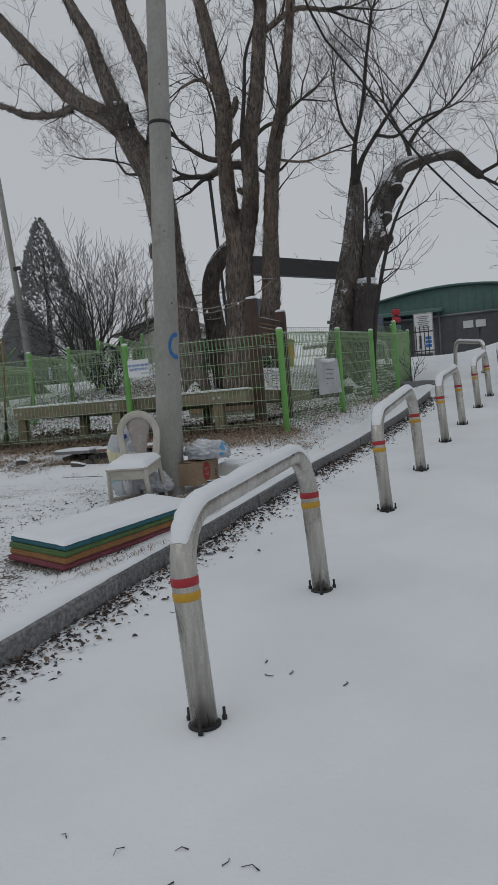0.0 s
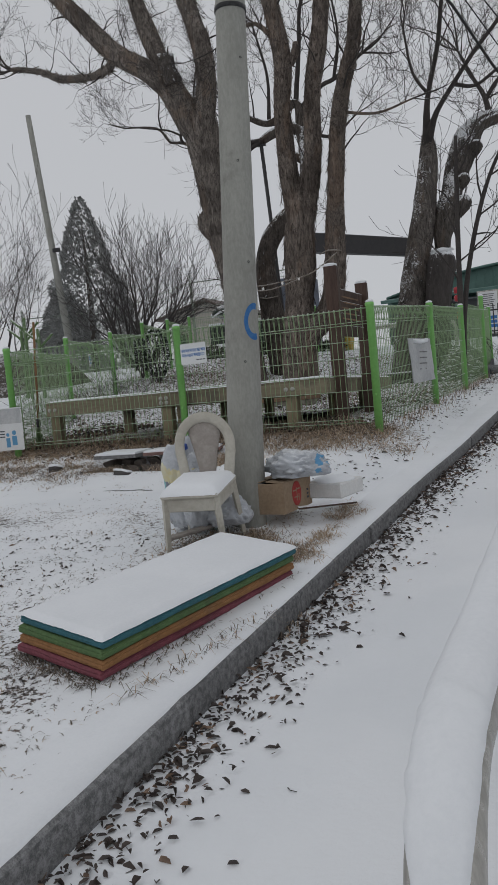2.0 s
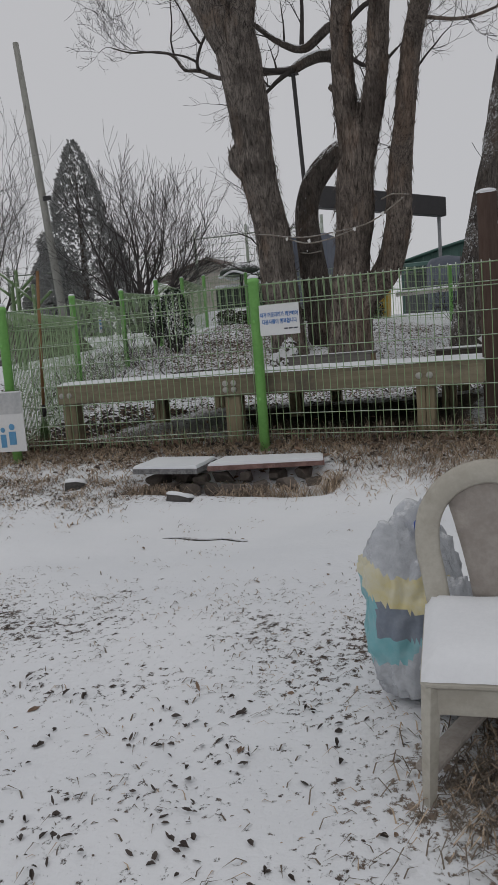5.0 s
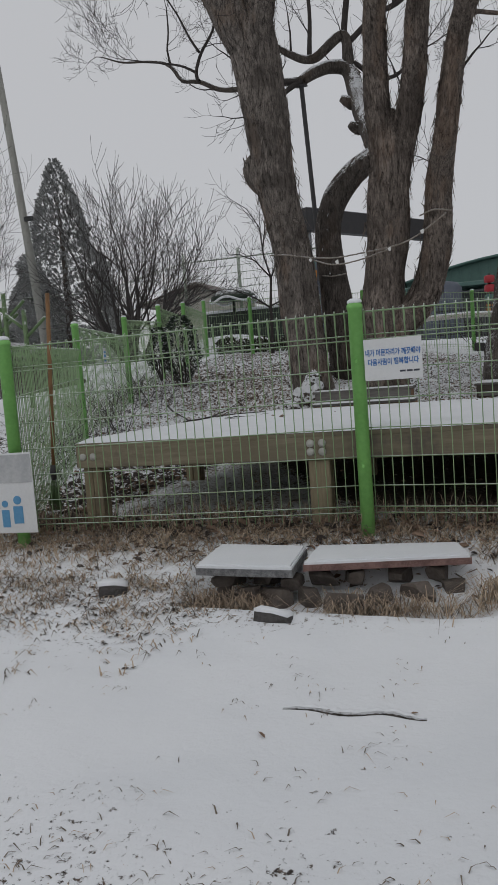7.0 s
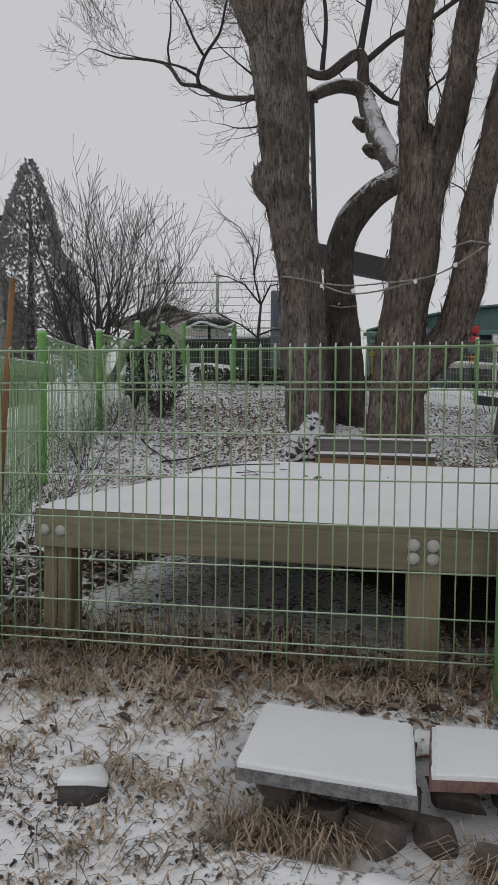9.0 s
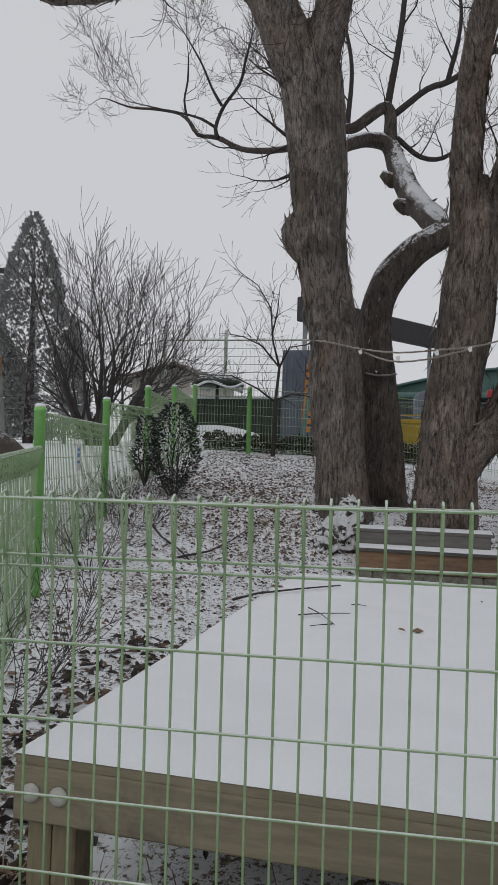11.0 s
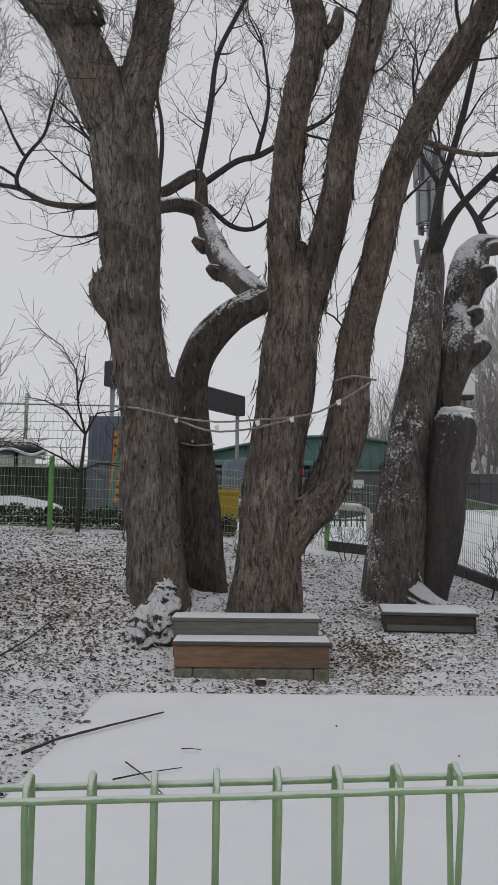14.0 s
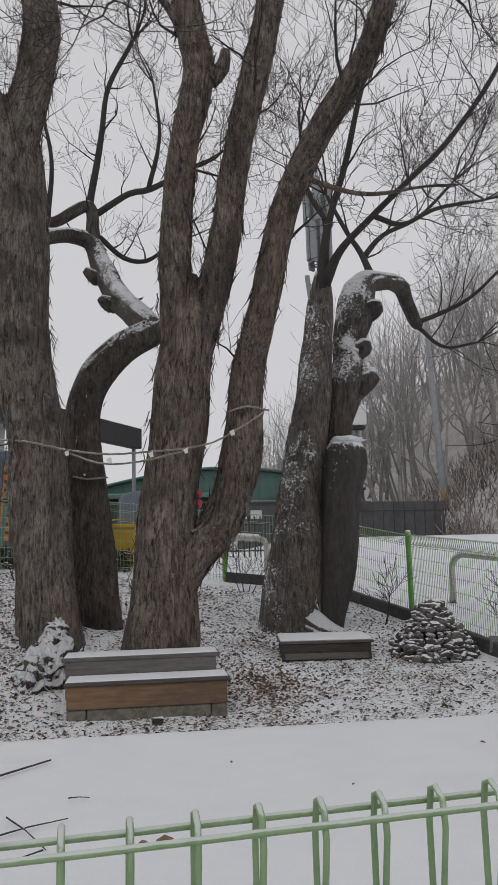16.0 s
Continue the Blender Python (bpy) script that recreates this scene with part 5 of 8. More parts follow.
    for j in range(nx + 1):
        for i in range(nx + 1):
            u, v = i / nx * 2 - 1, j / nx * 2 - 1
            e = max(abs(u), abs(v))
            z = sz + 0.008 + 0.044 * (1 - e ** 7) + 0.003 * noise.noise(Vector((u * 3, v * 3, 2)))
            verts.append((u * (w + 0.008), v * (d + 0.008), z - (0.006 if e > 0.99 else 0)))
    faces = [(j * (nx + 1) + i, j * (nx + 1) + i + 1, (j + 1) * (nx + 1) + i + 1, (j + 1) * (nx + 1) + i) for j in range(nx) for i in range(nx)]
    part("seat_snow", Acc().add(verts, faces, True), M_SNOW, ch, "pillow of snow on the seat")


build_chair()


# ---- stack of foam mats ----
def build_mats():
    rng = random.Random(5)
    names = ("plum-red", "orange-brown", "green", "teal")
    base = pose(-2.516, 4.486, 0.252, 2.4, 5.2, -15.5)
    th = 0.0367
    for i in range(4):
        m = base @ pose(rng.uniform(-0.004, 0.004) - 0.004 * (3 - i), rng.uniform(-0.004, 0.004) - 0.005 * (3 - i), i * th, 0, 0, rng.uniform(-0.35, 0.35))
        mat_thing = thing("foam_mat", (0, 0, 0), label="worn " + names[i] + " foam mat in a stack of four beside the kerb", category="mat", group="stack of foam mats")
        mat_thing.matrix_world = m
        pad = Acc()
        w, d = 0.228, 0.595
        ring = []
        for k in range(4 * 12):
            s = k / 12
            side, f = int(s), s - int(s)
            cs = [(-w, -d), (w, -d), (w, d), (-w, d)]
            a, b = cs[side], cs[(side + 1) % 4]
            x, y = a[0] + (b[0] - a[0]) * f, a[1] + (b[1] - a[1]) * f
            ring.append((x, y))
        prof = [(0.008, 0.0), (0.0, 0.006), (-0.002, 0.017), (0.001, 0.024), (-0.001, th - 0.008), (0.008, th - 0.001)]
        verts = []
        for inset, z in prof:
            for x, y in ring:
                j = 0.003 * noise.noise(Vector((x * 9, y * 9, z * 30 + i * 5)))
                verts.append((x * (1 - inset / w) + j, y * (1 - inset / d) + j, z + 0.003 * noise.noise(Vector((x * 4, y * 4, i * 3)))))
        n = len(ring)
        faces = [(q * n + k, q * n + (k + 1) % n, (q + 1) * n + (k + 1) % n, (q + 1) * n + k) for q in range(len(prof) - 1) for k in range(n)]
        faces += [tuple(reversed(range(n))), tuple(range((len(prof) - 1) * n, len(prof) * n))]
        part("pad", pad.add(verts, faces, False), FOAM[i], mat_thing)
        if i == 3:
            sv, gx, gy = [], 44, 110
            for jy in range(gy + 1):
                for ix in range(gx + 1):
                    u, v = ix / gx * 2 - 1, jy / gy * 2 - 1
                    e = min(ix, gx - ix, jy, gy - jy)
                    z = th + (0.016 if e > 1 else (0.011 if e == 1 else -0.003 + 0.005 * noise.noise(Vector((u * 40, v * 110, 9))))) + 0.0025 * noise.noise(Vector((u * 4, v * 9, 3)))
                    jag = 0.003 * noise.noise(Vector((u * 30, v * 75, 6))) if e == 0 else 0
                    sv.append((u * (w + (0.004 if e == 0 else 0.0)) + jag, v * (d + (0.004 if e == 0 else 0.0)) + jag, z))
            part("snow_layer", Acc().add(sv, [(jy * (gx + 1) + ix, jy * (gx + 1) + ix + 1, (jy + 1) * (gx + 1) + ix + 1, (jy + 1) * (gx + 1) + ix) for jy in range(gy) for ix in range(gx)], True), M_SNOW, mat_thing, "even layer of snow")


build_mats()


# ---- rubbish round the foot of the pole ----
def crumple(acc, sx, sy, sz, seed, m, amp=0.22, flat=-0.75):
    """A slumped plastic bag with folds."""
    bm = bmesh.new()
    bmesh.ops.create_icosphere(bm, subdivisions=5, radius=1.0)
    for p in bm.verts:
        c = p.co
        f = 1 + amp * noise.noise(c * 1.5 + Vector((seed, 0, 0))) + 0.22 * abs(noise.noise(c * 3.4 + Vector((0, seed, 0)))) + 0.13 * abs(noise.noise(c * 7 + Vector((0, 0, seed)))) + 0.05 * abs(noise.noise(c * 15))
        q = c * f
        if q.z < flat:
            q.z = flat + (q.z - flat) * 0.1
        p.co = (q.x * sx, q.y * sy, q.z * sz)
    return acc.bm(bm, m, True)


def build_rubbish():
    bag = thing("rubbish_bag", (-2.955, 5.60, 0.41), label="tall printed plastic sack, white with yellow and teal panels, snow-topped", category="bag")
    acc = Acc()
    crumple(acc, 0.14, 0.13, 0.26, 3.0, pose(0, 0, 0.19, 0, -8, 0), 0.30, -0.75)
    ob = part("sack", acc, [M_BAG, M_BAG_Y, M_BAG_T, M_BAG_B], bag)
    for poly in ob.data.polygons:
        c = poly.center
        q = c.z + 0.10 * noise.noise(c * 5.0) + 0.3 * c.x
        if c.y < 0.08 and c.z < 0.43:
            if 0.25 < q < 0.35:
                poly.material_index = 1
            elif 0.03 < q <= 0.25 and c.x < 0.06 + 0.1 * noise.noise(c * 6.0):
                poly.material_index = 2 if (q < 0.13 or c.x < -0.085) else 3
    part("bottle_cap", Acc().lathe([(0.015, 0), (0.015, 0.026), (0.011, 0.03)], 16, pose(0.03, -0.05, 0.43, 20, 0, 0)), M_BLUE, bag, "blue bottle cap")
    acc = Acc()
    crumple(acc, 0.085, 0.085, 0.17, 8.0, pose(0, 0, 0.12), 0.3, -0.8)
    single("clear_bag", acc, M_BAG, (-2.84, 5.50, 0.41), 0, "crumpled clear plastic bag behind the chair", "bag")
    acc = Acc()
    crumple(acc, 0.12, 0.1, 0.1, 13.0, pose(0, 0, 0.06), 0.3, -0.6)
    single("clear_bag", acc, M_BAG, (-2.70, 5.53, 0.41), 0, "crumpled clear plastic bag under the chair", "bag")

    box = thing("cardboard_box", (-2.50, 5.86, 0.425), rz=-8, label="damp brown cardboard box with a red round print", category="box")
    w, d, h, t = 0.25, 0.36, 0.175, 0.006
    for x in (-w / 2, w / 2):
        part("side_wall", Acc().box(t, d, h, pose(x, 0, h / 2), 0.001), M_CARD, box)
    for y in (-d / 2, d / 2):
        part("end_wall", Acc().box(w - t, t, h, pose(0, y, h / 2), 0.001), M_CARD, box)
    part("bottom", Acc().box(w - t, d - t, t, pose(0, 0, 0.004)), M_CARD, box)
    for sx in (-1, 1):
        part("flap", Acc().box(w * 0.42, d, 0.005, pose(sx * w * 0.27, 0, h + 0.006, 0, sx * 5, 0), 0.001), M_CARD, box)
    mark = Acc().lathe([(0.062, 0), (0.062, 0.0012), (0.056, 0.0014)], 28, pose(w / 2 + 0.0035, -0.02, 0.095, 0, 90, 0) @ Matrix.Diagonal((1.15, 0.95, 1, 1)))
    part("round_print", mark, M_PRINT_RED, box, "red round print with pale strokes")
    for k, (y, z, ln, a) in enumerate(((-0.045, 0.115, 0.05, 0), (-0.02, 0.09, 0.075, 90), (-0.03, 0.075, 0.05, 0), (0.0, 0.12, 0.04, 0), (0.005, 0.07, 0.04, 90))):
        part("print_stroke", Acc().box(0.002, ln, 0.007, pose(w / 2 + 0.0048, y, z, a, 0, 0)), M_CARD, box)
    for k in range(3):
        part("print_bar", Acc().box(0.0016, 0.02, 0.012, pose(w / 2 + 0.0036, 0.125, 0.05 + k * 0.022)), M_INK, box)
    # plastic bag lying on the box
    acc = Acc()
    crumple(acc, 0.165, 0.20, 0.085, 21.0, pose(0, 0, 0.062), 0.28, -0.6)
    ob = single("plastic_bag", acc, [M_BAG, M_INK_SKY, M_PRINT_RED], (-2.38, 5.88, 0.61), 20, "clear plastic bag of clothes lying on a cardboard box", "bag")
    for poly in ob.data.polygons:
        c = poly.center
        if c.x > 0.10 and c.y < -0.03 and c.z > 0.03:
            poly.material_index = 1 if noise.noise(c * 22) > 0.1 else 0
    foam = thing("foam_box", (-2.24, 6.13, 0.455), rz=-12, label="white styrofoam box lid with snow on it", category="box")
    part("shell", Acc().box(0.26, 0.30, 0.09, pose(0, 0, 0.045), 0.008), M_FOAM, foam)
    part("snow_layer", Acc().blob(0.13, 0.15, 0.03, seed=4, amp=0.1, sub=3, m=pose(0, 0, 0.088), flat=-0.1), M_SNOW, foam)
    acc = Acc().box(0.05, 0.34, 0.018, pose(0, 0, 0.012, 0, 4, 0), 0.004)
    single("loose_board", acc, M_CHAIR_PANEL, (-2.83, 5.32, 0.395), -18, "short weathered board lying under the chair", "board")
    acc = Acc().box(0.34, 0.045, 0.014, pose(0, 0, 0.01), 0.003)
    single("loose_board", acc, M_DARKWOOD, (-2.2, 5.83, 0.435), 28, "short dark board lying in dry grass", "board")


build_rubbish()


# ---- stone bench by the fence, loose stones ----
def stone(name, x, y, z, sx, sy, sz, seed, material, label, rz=0.0, group=""):
    acc = Acc()
    bm = bmesh.new()
    bmesh.ops.create_icosphere(bm, subdivisions=3, radius=1.0)
    rng = random.Random(seed)
    cuts = [(Vector((d[0] + rng.gauss(0, 0.25), d[1] + rng.gauss(0, 0.25), d[2] + rng.gauss(0, 0.25))).normalized(), rng.uniform(0.42, 0.6))
            for d in ((1, 0, 0), (-1, 0, 0), (0, 1, 0), (0, -1, 0), (0, 0, 1), (0, 0, -1))]
    cuts += [(Vector((rng.gauss(0, 1), rng.gauss(0, 1), rng.gauss(0, 1))).normalized(), rng.uniform(0.55, 0.7)) for _ in range(5)]
    for p in bm.verts:
        c = p.co.copy()
        for nrm, dd in cuts:
            over = c.dot(nrm) - dd
            if over > 0:
                c -= nrm * over * 0.98
        p.co = (c.x * sx, c.y * sy, c.z * sz)
    acc.bm(bm, None, False)
    return single(name, acc, material, (x, y, z), rz, label, "stone", group)


def snowy_stone(x, y, z, r, seed, rz, label):
    """A broken stone with a flat top under a pad of snow."""
    rng = random.Random(seed)
    ob = thing("loose_stone", (x, y, z), rz=rz, label=label, category="stone")
    n = 7
    ang = [2 * math.pi * (k + rng.uniform(-0.25, 0.25)) / n for k in range(n)]
    rad = [r * rng.uniform(0.7, 1.25) for _ in range(n)]
    rings = []
    for f, h in ((0.85, -0.03), (1.0, 0.02), (0.97, 0.058), (0.86, 0.078)):
        rings.append([(math.cos(a) * q * f * 1.1 + rng.uniform(-0.005, 0.005), math.sin(a) * q * f, h * (1.0 + 0.22 * math.cos(a + 2.4)) + rng.uniform(-0.008, 0.008)) for a, q in zip(ang, rad)])
    verts = [p for ring in rings for p in ring]
    faces = [(i * n + k, i * n + (k + 1) % n, (i + 1) * n + (k + 1) % n, (i + 1) * n + k) for i in range(3) for k in range(n)] + [tuple(range(3 * n, 4 * n))]
    part("stone", Acc().add(verts, faces), M_STONE_DARK, ob)
    cap = [[(px * f, py * f, pz * f + 0.078 * (1 - f) - 0.003 + h) for px, py, pz in rings[3]] for f, h in ((1.05, -0.004), (1.03, 0.010), (0.84, 0.019), (0.4, 0.022))]
    cv = [p for ring in cap for p in ring]
    part("snow_cap", Acc().add(cv, faces[:3 * n] + [tuple(range(3 * n, 4 * n))], True), M_SNOW, ob, "pad of snow")


def build_bench():
    def slab(name, poly, z, th, m, label):
        lo = (sum(p[0] for p in poly) / len(poly), sum(p[1] for p in poly) / len(poly))
        ob = thing(name, (lo[0], lo[1], z - th), label=label, category="slab", group="stone bench slabs")
        rel = [(x - lo[0], y - lo[1]) for x, y in poly]
        fine = []
        for k in range(len(rel)):
            a, b = rel[k], rel[(k + 1) % len(rel)]
            for i in range(8):
                f = i / 8
                x, y = a[0] + (b[0] - a[0]) * f, a[1] + (b[1] - a[1]) * f
                fine.append((x + 0.004 * noise.noise(Vector((x * 20, y * 20, 1))), y + 0.004 * noise.noise(Vector((x * 20, y * 20, 5)))))
        part("stone_plate", Acc().prism(fine, th), m, ob)
        sn = Acc().prism([(x * 0.985, y * 0.98) for x, y in fine], 0.012, Matrix.Translation((0, 0, th)))
        sn.prism([(x * 0.955, y * 0.94) for x, y in fine], 0.01, Matrix.Translation((0, 0, th + 0.01)))
        part("snow_layer", sn, M_SNOW, ob, "layer of snow on the slab")
    slab("bench_slab", [(-5.11, 7.885), (-4.635, 7.865), (-4.66, 8.255), (-5.13, 8.29)], 0.615, 0.034, M_GRANITE, "grey granite slab laid on rubble as a bench, snow-covered")
    slab("bench_slab", [(-4.61, 7.965), (-3.87, 8.12), (-3.93, 8.34), (-4.615, 8.27)], 0.612, 0.03, M_GRANITE_RED, "reddish granite slab laid on rubble as a bench, snow-covered")
    rng = random.Random(9)
    for k, (x, y, s) in enumerate(((-5.0, 8.05, 0.09), (-4.82, 8.1, 0.10), (-4.68, 8.02, 0.085), (-4.55, 8.08, 0.09), (-4.4, 8.1, 0.08), (-4.2, 8.15, 0.085), (-4.02, 8.2, 0.075), (-4.9, 8.2, 0.09))):
        stone("rubble_stone", x, y, 0.522, s * rng.uniform(1.0, 1.4), s, 0.062, 60 + k, M_STONE_BARE, "dark rubble stone propping a bench slab", rng.uniform(0, 180), "rubble under the bench")
    for k, (x, y, s) in enumerate(((-5.02, 7.98, 0.07), (-4.88, 7.96, 0.085), (-4.73, 7.95, 0.09), (-4.6, 7.97, 0.07), (-4.28, 8.02, 0.085), (-4.1, 8.06, 0.09), (-3.95, 8.12, 0.07))):
        stone("rubble_stone", x, y + 0.01, 0.455, s * rng.uniform(1.0, 1.4), s * 0.95, 0.088, 110 + k, M_STONE_BARE, "dark rubble stone at the foot of the bench", rng.uniform(0, 180), "rubble under the bench")
    stone("flat_stone", -4.42, 7.90, 0.455, 0.13, 0.035, 0.085, 81, M_STONE_BARE, "flat brown stone leaning under the bench slab", -12)
    snowy_stone(-4.675, 7.70, 0.40, 0.078, 77, 15, "angular dark stone capped with snow")
    snowy_stone(-5.53, 7.86, 0.465, 0.08, 78, 40, "angular dark stone capped with snow beside dry grass")
    stone("pebble", -5.27, 13.9, 0.735, 0.075, 0.045, 0.04, 91, M_STONE, "rounded grey pebble in front of the timber step")
    # cairn
    cairn = thing("cairn", (-2.42, 15.45, 0.86), label="cone-shaped cairn of fist-sized stones, lightly snowed", category="stone pile")
    rng = random.Random(17)
    shapes = []
    for k in range(9):
        acc = Acc()
        n = rng.randint(5, 7)
        ang = [2 * math.pi * (q + rng.uniform(-0.3, 0.3)) / n for q in range(n)]
        rad = [rng.uniform(0.75, 1.2) for _ in range(n)]
        rows = []
        for f, h in ((0.78, -0.5), (1.0, -0.1), (0.96, 0.25), (0.7, 0.5)):
            rows += [(math.cos(a) * q * f * 1.25, math.sin(a) * q * f, h + rng.uniform(-0.16, 0.16)) for a, q in zip(ang, rad)]
        verts = [(x * 0.052, y * 0.052, z * 0.05) for x, y, z in rows]
        faces = [(r * n + q, r * n + (q + 1) % n, (r + 1) * n + (q + 1) % n, (r + 1) * n + q) for r in range(3) for q in range(n)] + [tuple(range(3 * n, 4 * n)), tuple(reversed(range(n)))]
        me = acc.add(verts, faces).mesh("cairn_stone")
        me.materials.append(M_STONE)
        shapes.append(me)
    R, H = 0.45, 0.60
    for layer in range(19):
        z = 0.0 + layer * 0.032
        rad = R * (1 - z / (H + 0.05)) ** 0.9
        cnt = max(1, int(2 * math.pi * rad / 0.085))
        for k in range(cnt):
            a = 2 * math.pi * (k + 0.5 * (layer % 2) + rng.random() * 0.5) / cnt
            ob = new("cairn_stone", rng.choice(shapes))
            ob.parent = cairn
            sc = rng.uniform(0.7, 1.35)
            ob.matrix_basis = Matrix.LocRotScale((math.cos(a) * rad * rng.uniform(0.9, 1.12), math.sin(a) * rad * rng.uniform(0.9, 1.12), z + rng.uniform(-0.01, 0.012)), Euler((rng.gauss(0, 0.35), rng.gauss(0, 0.35), rng.uniform(0, 6.28))), (sc, sc * rng.uniform(0.8, 1.2), sc * rng.uniform(0.7, 1.1)))
    core = Acc().lathe([(R * 0.78, -0.05), (R * 0.45, 0.17), (R * 0.25, 0.38), (0.02, 0.53)], 14)
    part("rubble_core", core, M_STONE_BARE, cairn)


build_bench()


# ---- signs ----
def text_mesh(body, size, material, name, parent, m, depth=0.0008):
    cu = bpy.data.curves.new(name, 'FONT')
    cu.body = body
    cu.size = size
    cu.align_x = 'CENTER'
    cu.extrude = depth
    cu.offset = 0.0006
    tmp = new(name, cu)
    dg = bpy.context.evaluated_depsgraph_get()
    me = bpy.data.meshes.new_from_object(tmp.evaluated_get(dg))
    bpy.data.objects.remove(tmp)
    me.materials.clear()
    me.materials.append(material)
    ob = new(name, me)
    ob.parent = parent
    ob.matrix_basis = m
    return ob


def build_signs():
    # notice on the front fence
    ang = math.degrees(math.atan2(POST_C[1] - POST_B[1], POST_C[0] - POST_B[0]))
    sg = thing("fence_notice", (-4.21, 8.46, 1.42), rz=ang, label="small white notice with blue lettering tied to the fence", category="sign")
    part("board", Acc().box(0.285, 0.004, 0.205, pose(0, 0, 0.1025), 0.001), M_WHITE, sg)
    up = Matrix.Rotation(radians(90), 4, 'X')
    text_mesh("내가 머문자리가 깨끗해야", 0.0255, M_INK_BLUE, "lettering", sg, Matrix.Translation((0, -0.003, 0.124)) @ up @ Matrix.Diagonal((1, 1.4, 1, 1)))
    text_mesh("다음사람이 행복합니다", 0.0255, M_INK_BLUE, "lettering", sg, Matrix.Translation((0, -0.003, 0.078)) @ up @ Matrix.Diagonal((1.04, 1.4, 1, 1)))
    for k in range(3):
        part("print_bar", Acc().box(0.028, 0.001, 0.009, pose(0.045 + k * 0.034, -0.0027, 0.04)), M_INK, sg)
    # weathered sheet on the lane side of the fence
    sh = thing("weathered_notice", (-2.275, 9.9, 1.02), rz=85, label="weathered grey plastic sheet notice tied to the fence", category="sign")
    acc, nx, ny = Acc(), 12, 14
    verts = []
    for j in range(ny + 1):
        for i in range(nx + 1):
            u, v = i / nx, j / ny
            verts.append(((u - 0.5) * 0.98 + 0.05 * (1 - v), -0.05 + 0.02 * noise.noise(Vector((u * 3, v * 3, 4))) - 0.02 * (1 - v), v * 0.46 + 0.01 * u))
    f = [(j * (nx + 1) + i, j * (nx + 1) + i + 1, (j + 1) * (nx + 1) + i + 1, (j + 1) * (nx + 1) + i) for j in range(ny) for i in range(nx)]
    off = len(verts)
    verts += [(x, y + 0.004, z) for x, y, z in verts]
    f += [tuple(off + q for q in reversed(a)) for a in f]
    part("sheet", acc.add(verts, f, True), M_SHEET, sh)
    part("frozen_fold", Acc().tube([(-0.27, -0.06, 0.44), (-0.05, -0.07, 0.43), (0.27, -0.06, 0.45)], 0.022, 8, True, 0.5), M_SNOW, sh, "snow caught in the top fold")
    for k in range(4):
        part("faded_bar", Acc().box(0.34 - 0.05 * (k % 2), 0.002, 0.012, pose(0.02, -0.079 + 0.004 * k, 0.32 - 0.06 * k)), M_GRANITE, sh)
    # blue pictogram sign by the corner post
    bs = thing("pictogram_notice", (-6.4, 8.27, 0.69), rz=5, label="white notice with blue shapes on the corner post", category="sign")
    part("board", Acc().box(0.34, 0.006, 0.46, pose(0, 0, 0.24), 0.002), M_WHITE, bs)
    part("top_band", Acc().box(0.33, 0.002, 0.16, pose(0, -0.0045, 0.38)), M_SHEET, bs)
    for x, z, r in ((0.06, 0.2, 0.025), (-0.02, 0.18, 0.02)):
        part("round_shape", Acc().lathe([(r, 0), (r, 0.001), (r * 0.9, 0.0014)], 16, pose(x, -0.004, z, 90, 0, 0)), M_INK_SKY, bs)
        part("block_shape", Acc().box(r * 2.4, 0.002, 0.1, pose(x, -0.0045, z - 0.085)), M_INK_SKY, bs)
    for k in range(3):
        part("print_bar", Acc().box(0.09, 0.002, 0.012, pose(-0.1, -0.0045, 0.22 - 0.03 * k)), M_INK, bs)
    # tag on the side fence
    tg = thing("fence_tag", (-7.93, 12.3, 1.80), rz=107, label="small white tag with faded blue print on the side fence", category="sign")
    part("sheet", Acc().box(0.13, 0.006, 0.21, pose(0, 0, 0), 0.002), M_WHITE, tg)
    for side in (-1, 1):
        for z, h in ((0.055, 0.022), (0.015, 0.03), (-0.04, 0.02)):
            part("printed_bar", Acc().box(0.095, 0.001, h, pose(0, side * 0.0037, z)), M_INK_SKY, tg, "faded blue bar of print")
    ib = thing("information_board", (-2.8, 9.3, 0.70), label="dark timber information board on two posts, snow on its caps", category="sign")
    a, b = Vector((-2.88, 8.95, 0)), Vector((-2.84, 10.05, 0))
    for p, h in ((a, 1.62), (b, 1.55)):
        post = part("post", Acc().box(0.125, 0.125, h, pose(p.x, p.y, 0.62 + h / 2, 0, 0, 4), 0.008), M_DARKWOOD, ib, world=True)
        part("snow_cap", Acc().blob(0.068, 0.068, 0.024, seed=h, amp=0.1, m=pose(p.x, p.y, 0.625 + h), flat=-0.3), M_SNOW, post, world=True)
    mid = (a + b) / 2
    ang = math.degrees(math.atan2(b.y - a.y, b.x - a.x))
    for k in range(4):
        part("plank", Acc().box(0.99, 0.03, 0.115, pose(mid.x, mid.y, 1.62 + k * 0.12, 0, 0, ang), 0.005), M_DARKWOOD, ib, world=True)
    for k in range(5):
        part("faded_bar", Acc().box(0.62 - 0.12 * (k % 2), 0.006, 0.014, pose(mid.x, mid.y, 1.74 + k * 0.055, 0, 0, ang) @ Matrix.Translation((0, -0.016, 0))), M_STEPWOOD, ib, world=True)


build_signs()


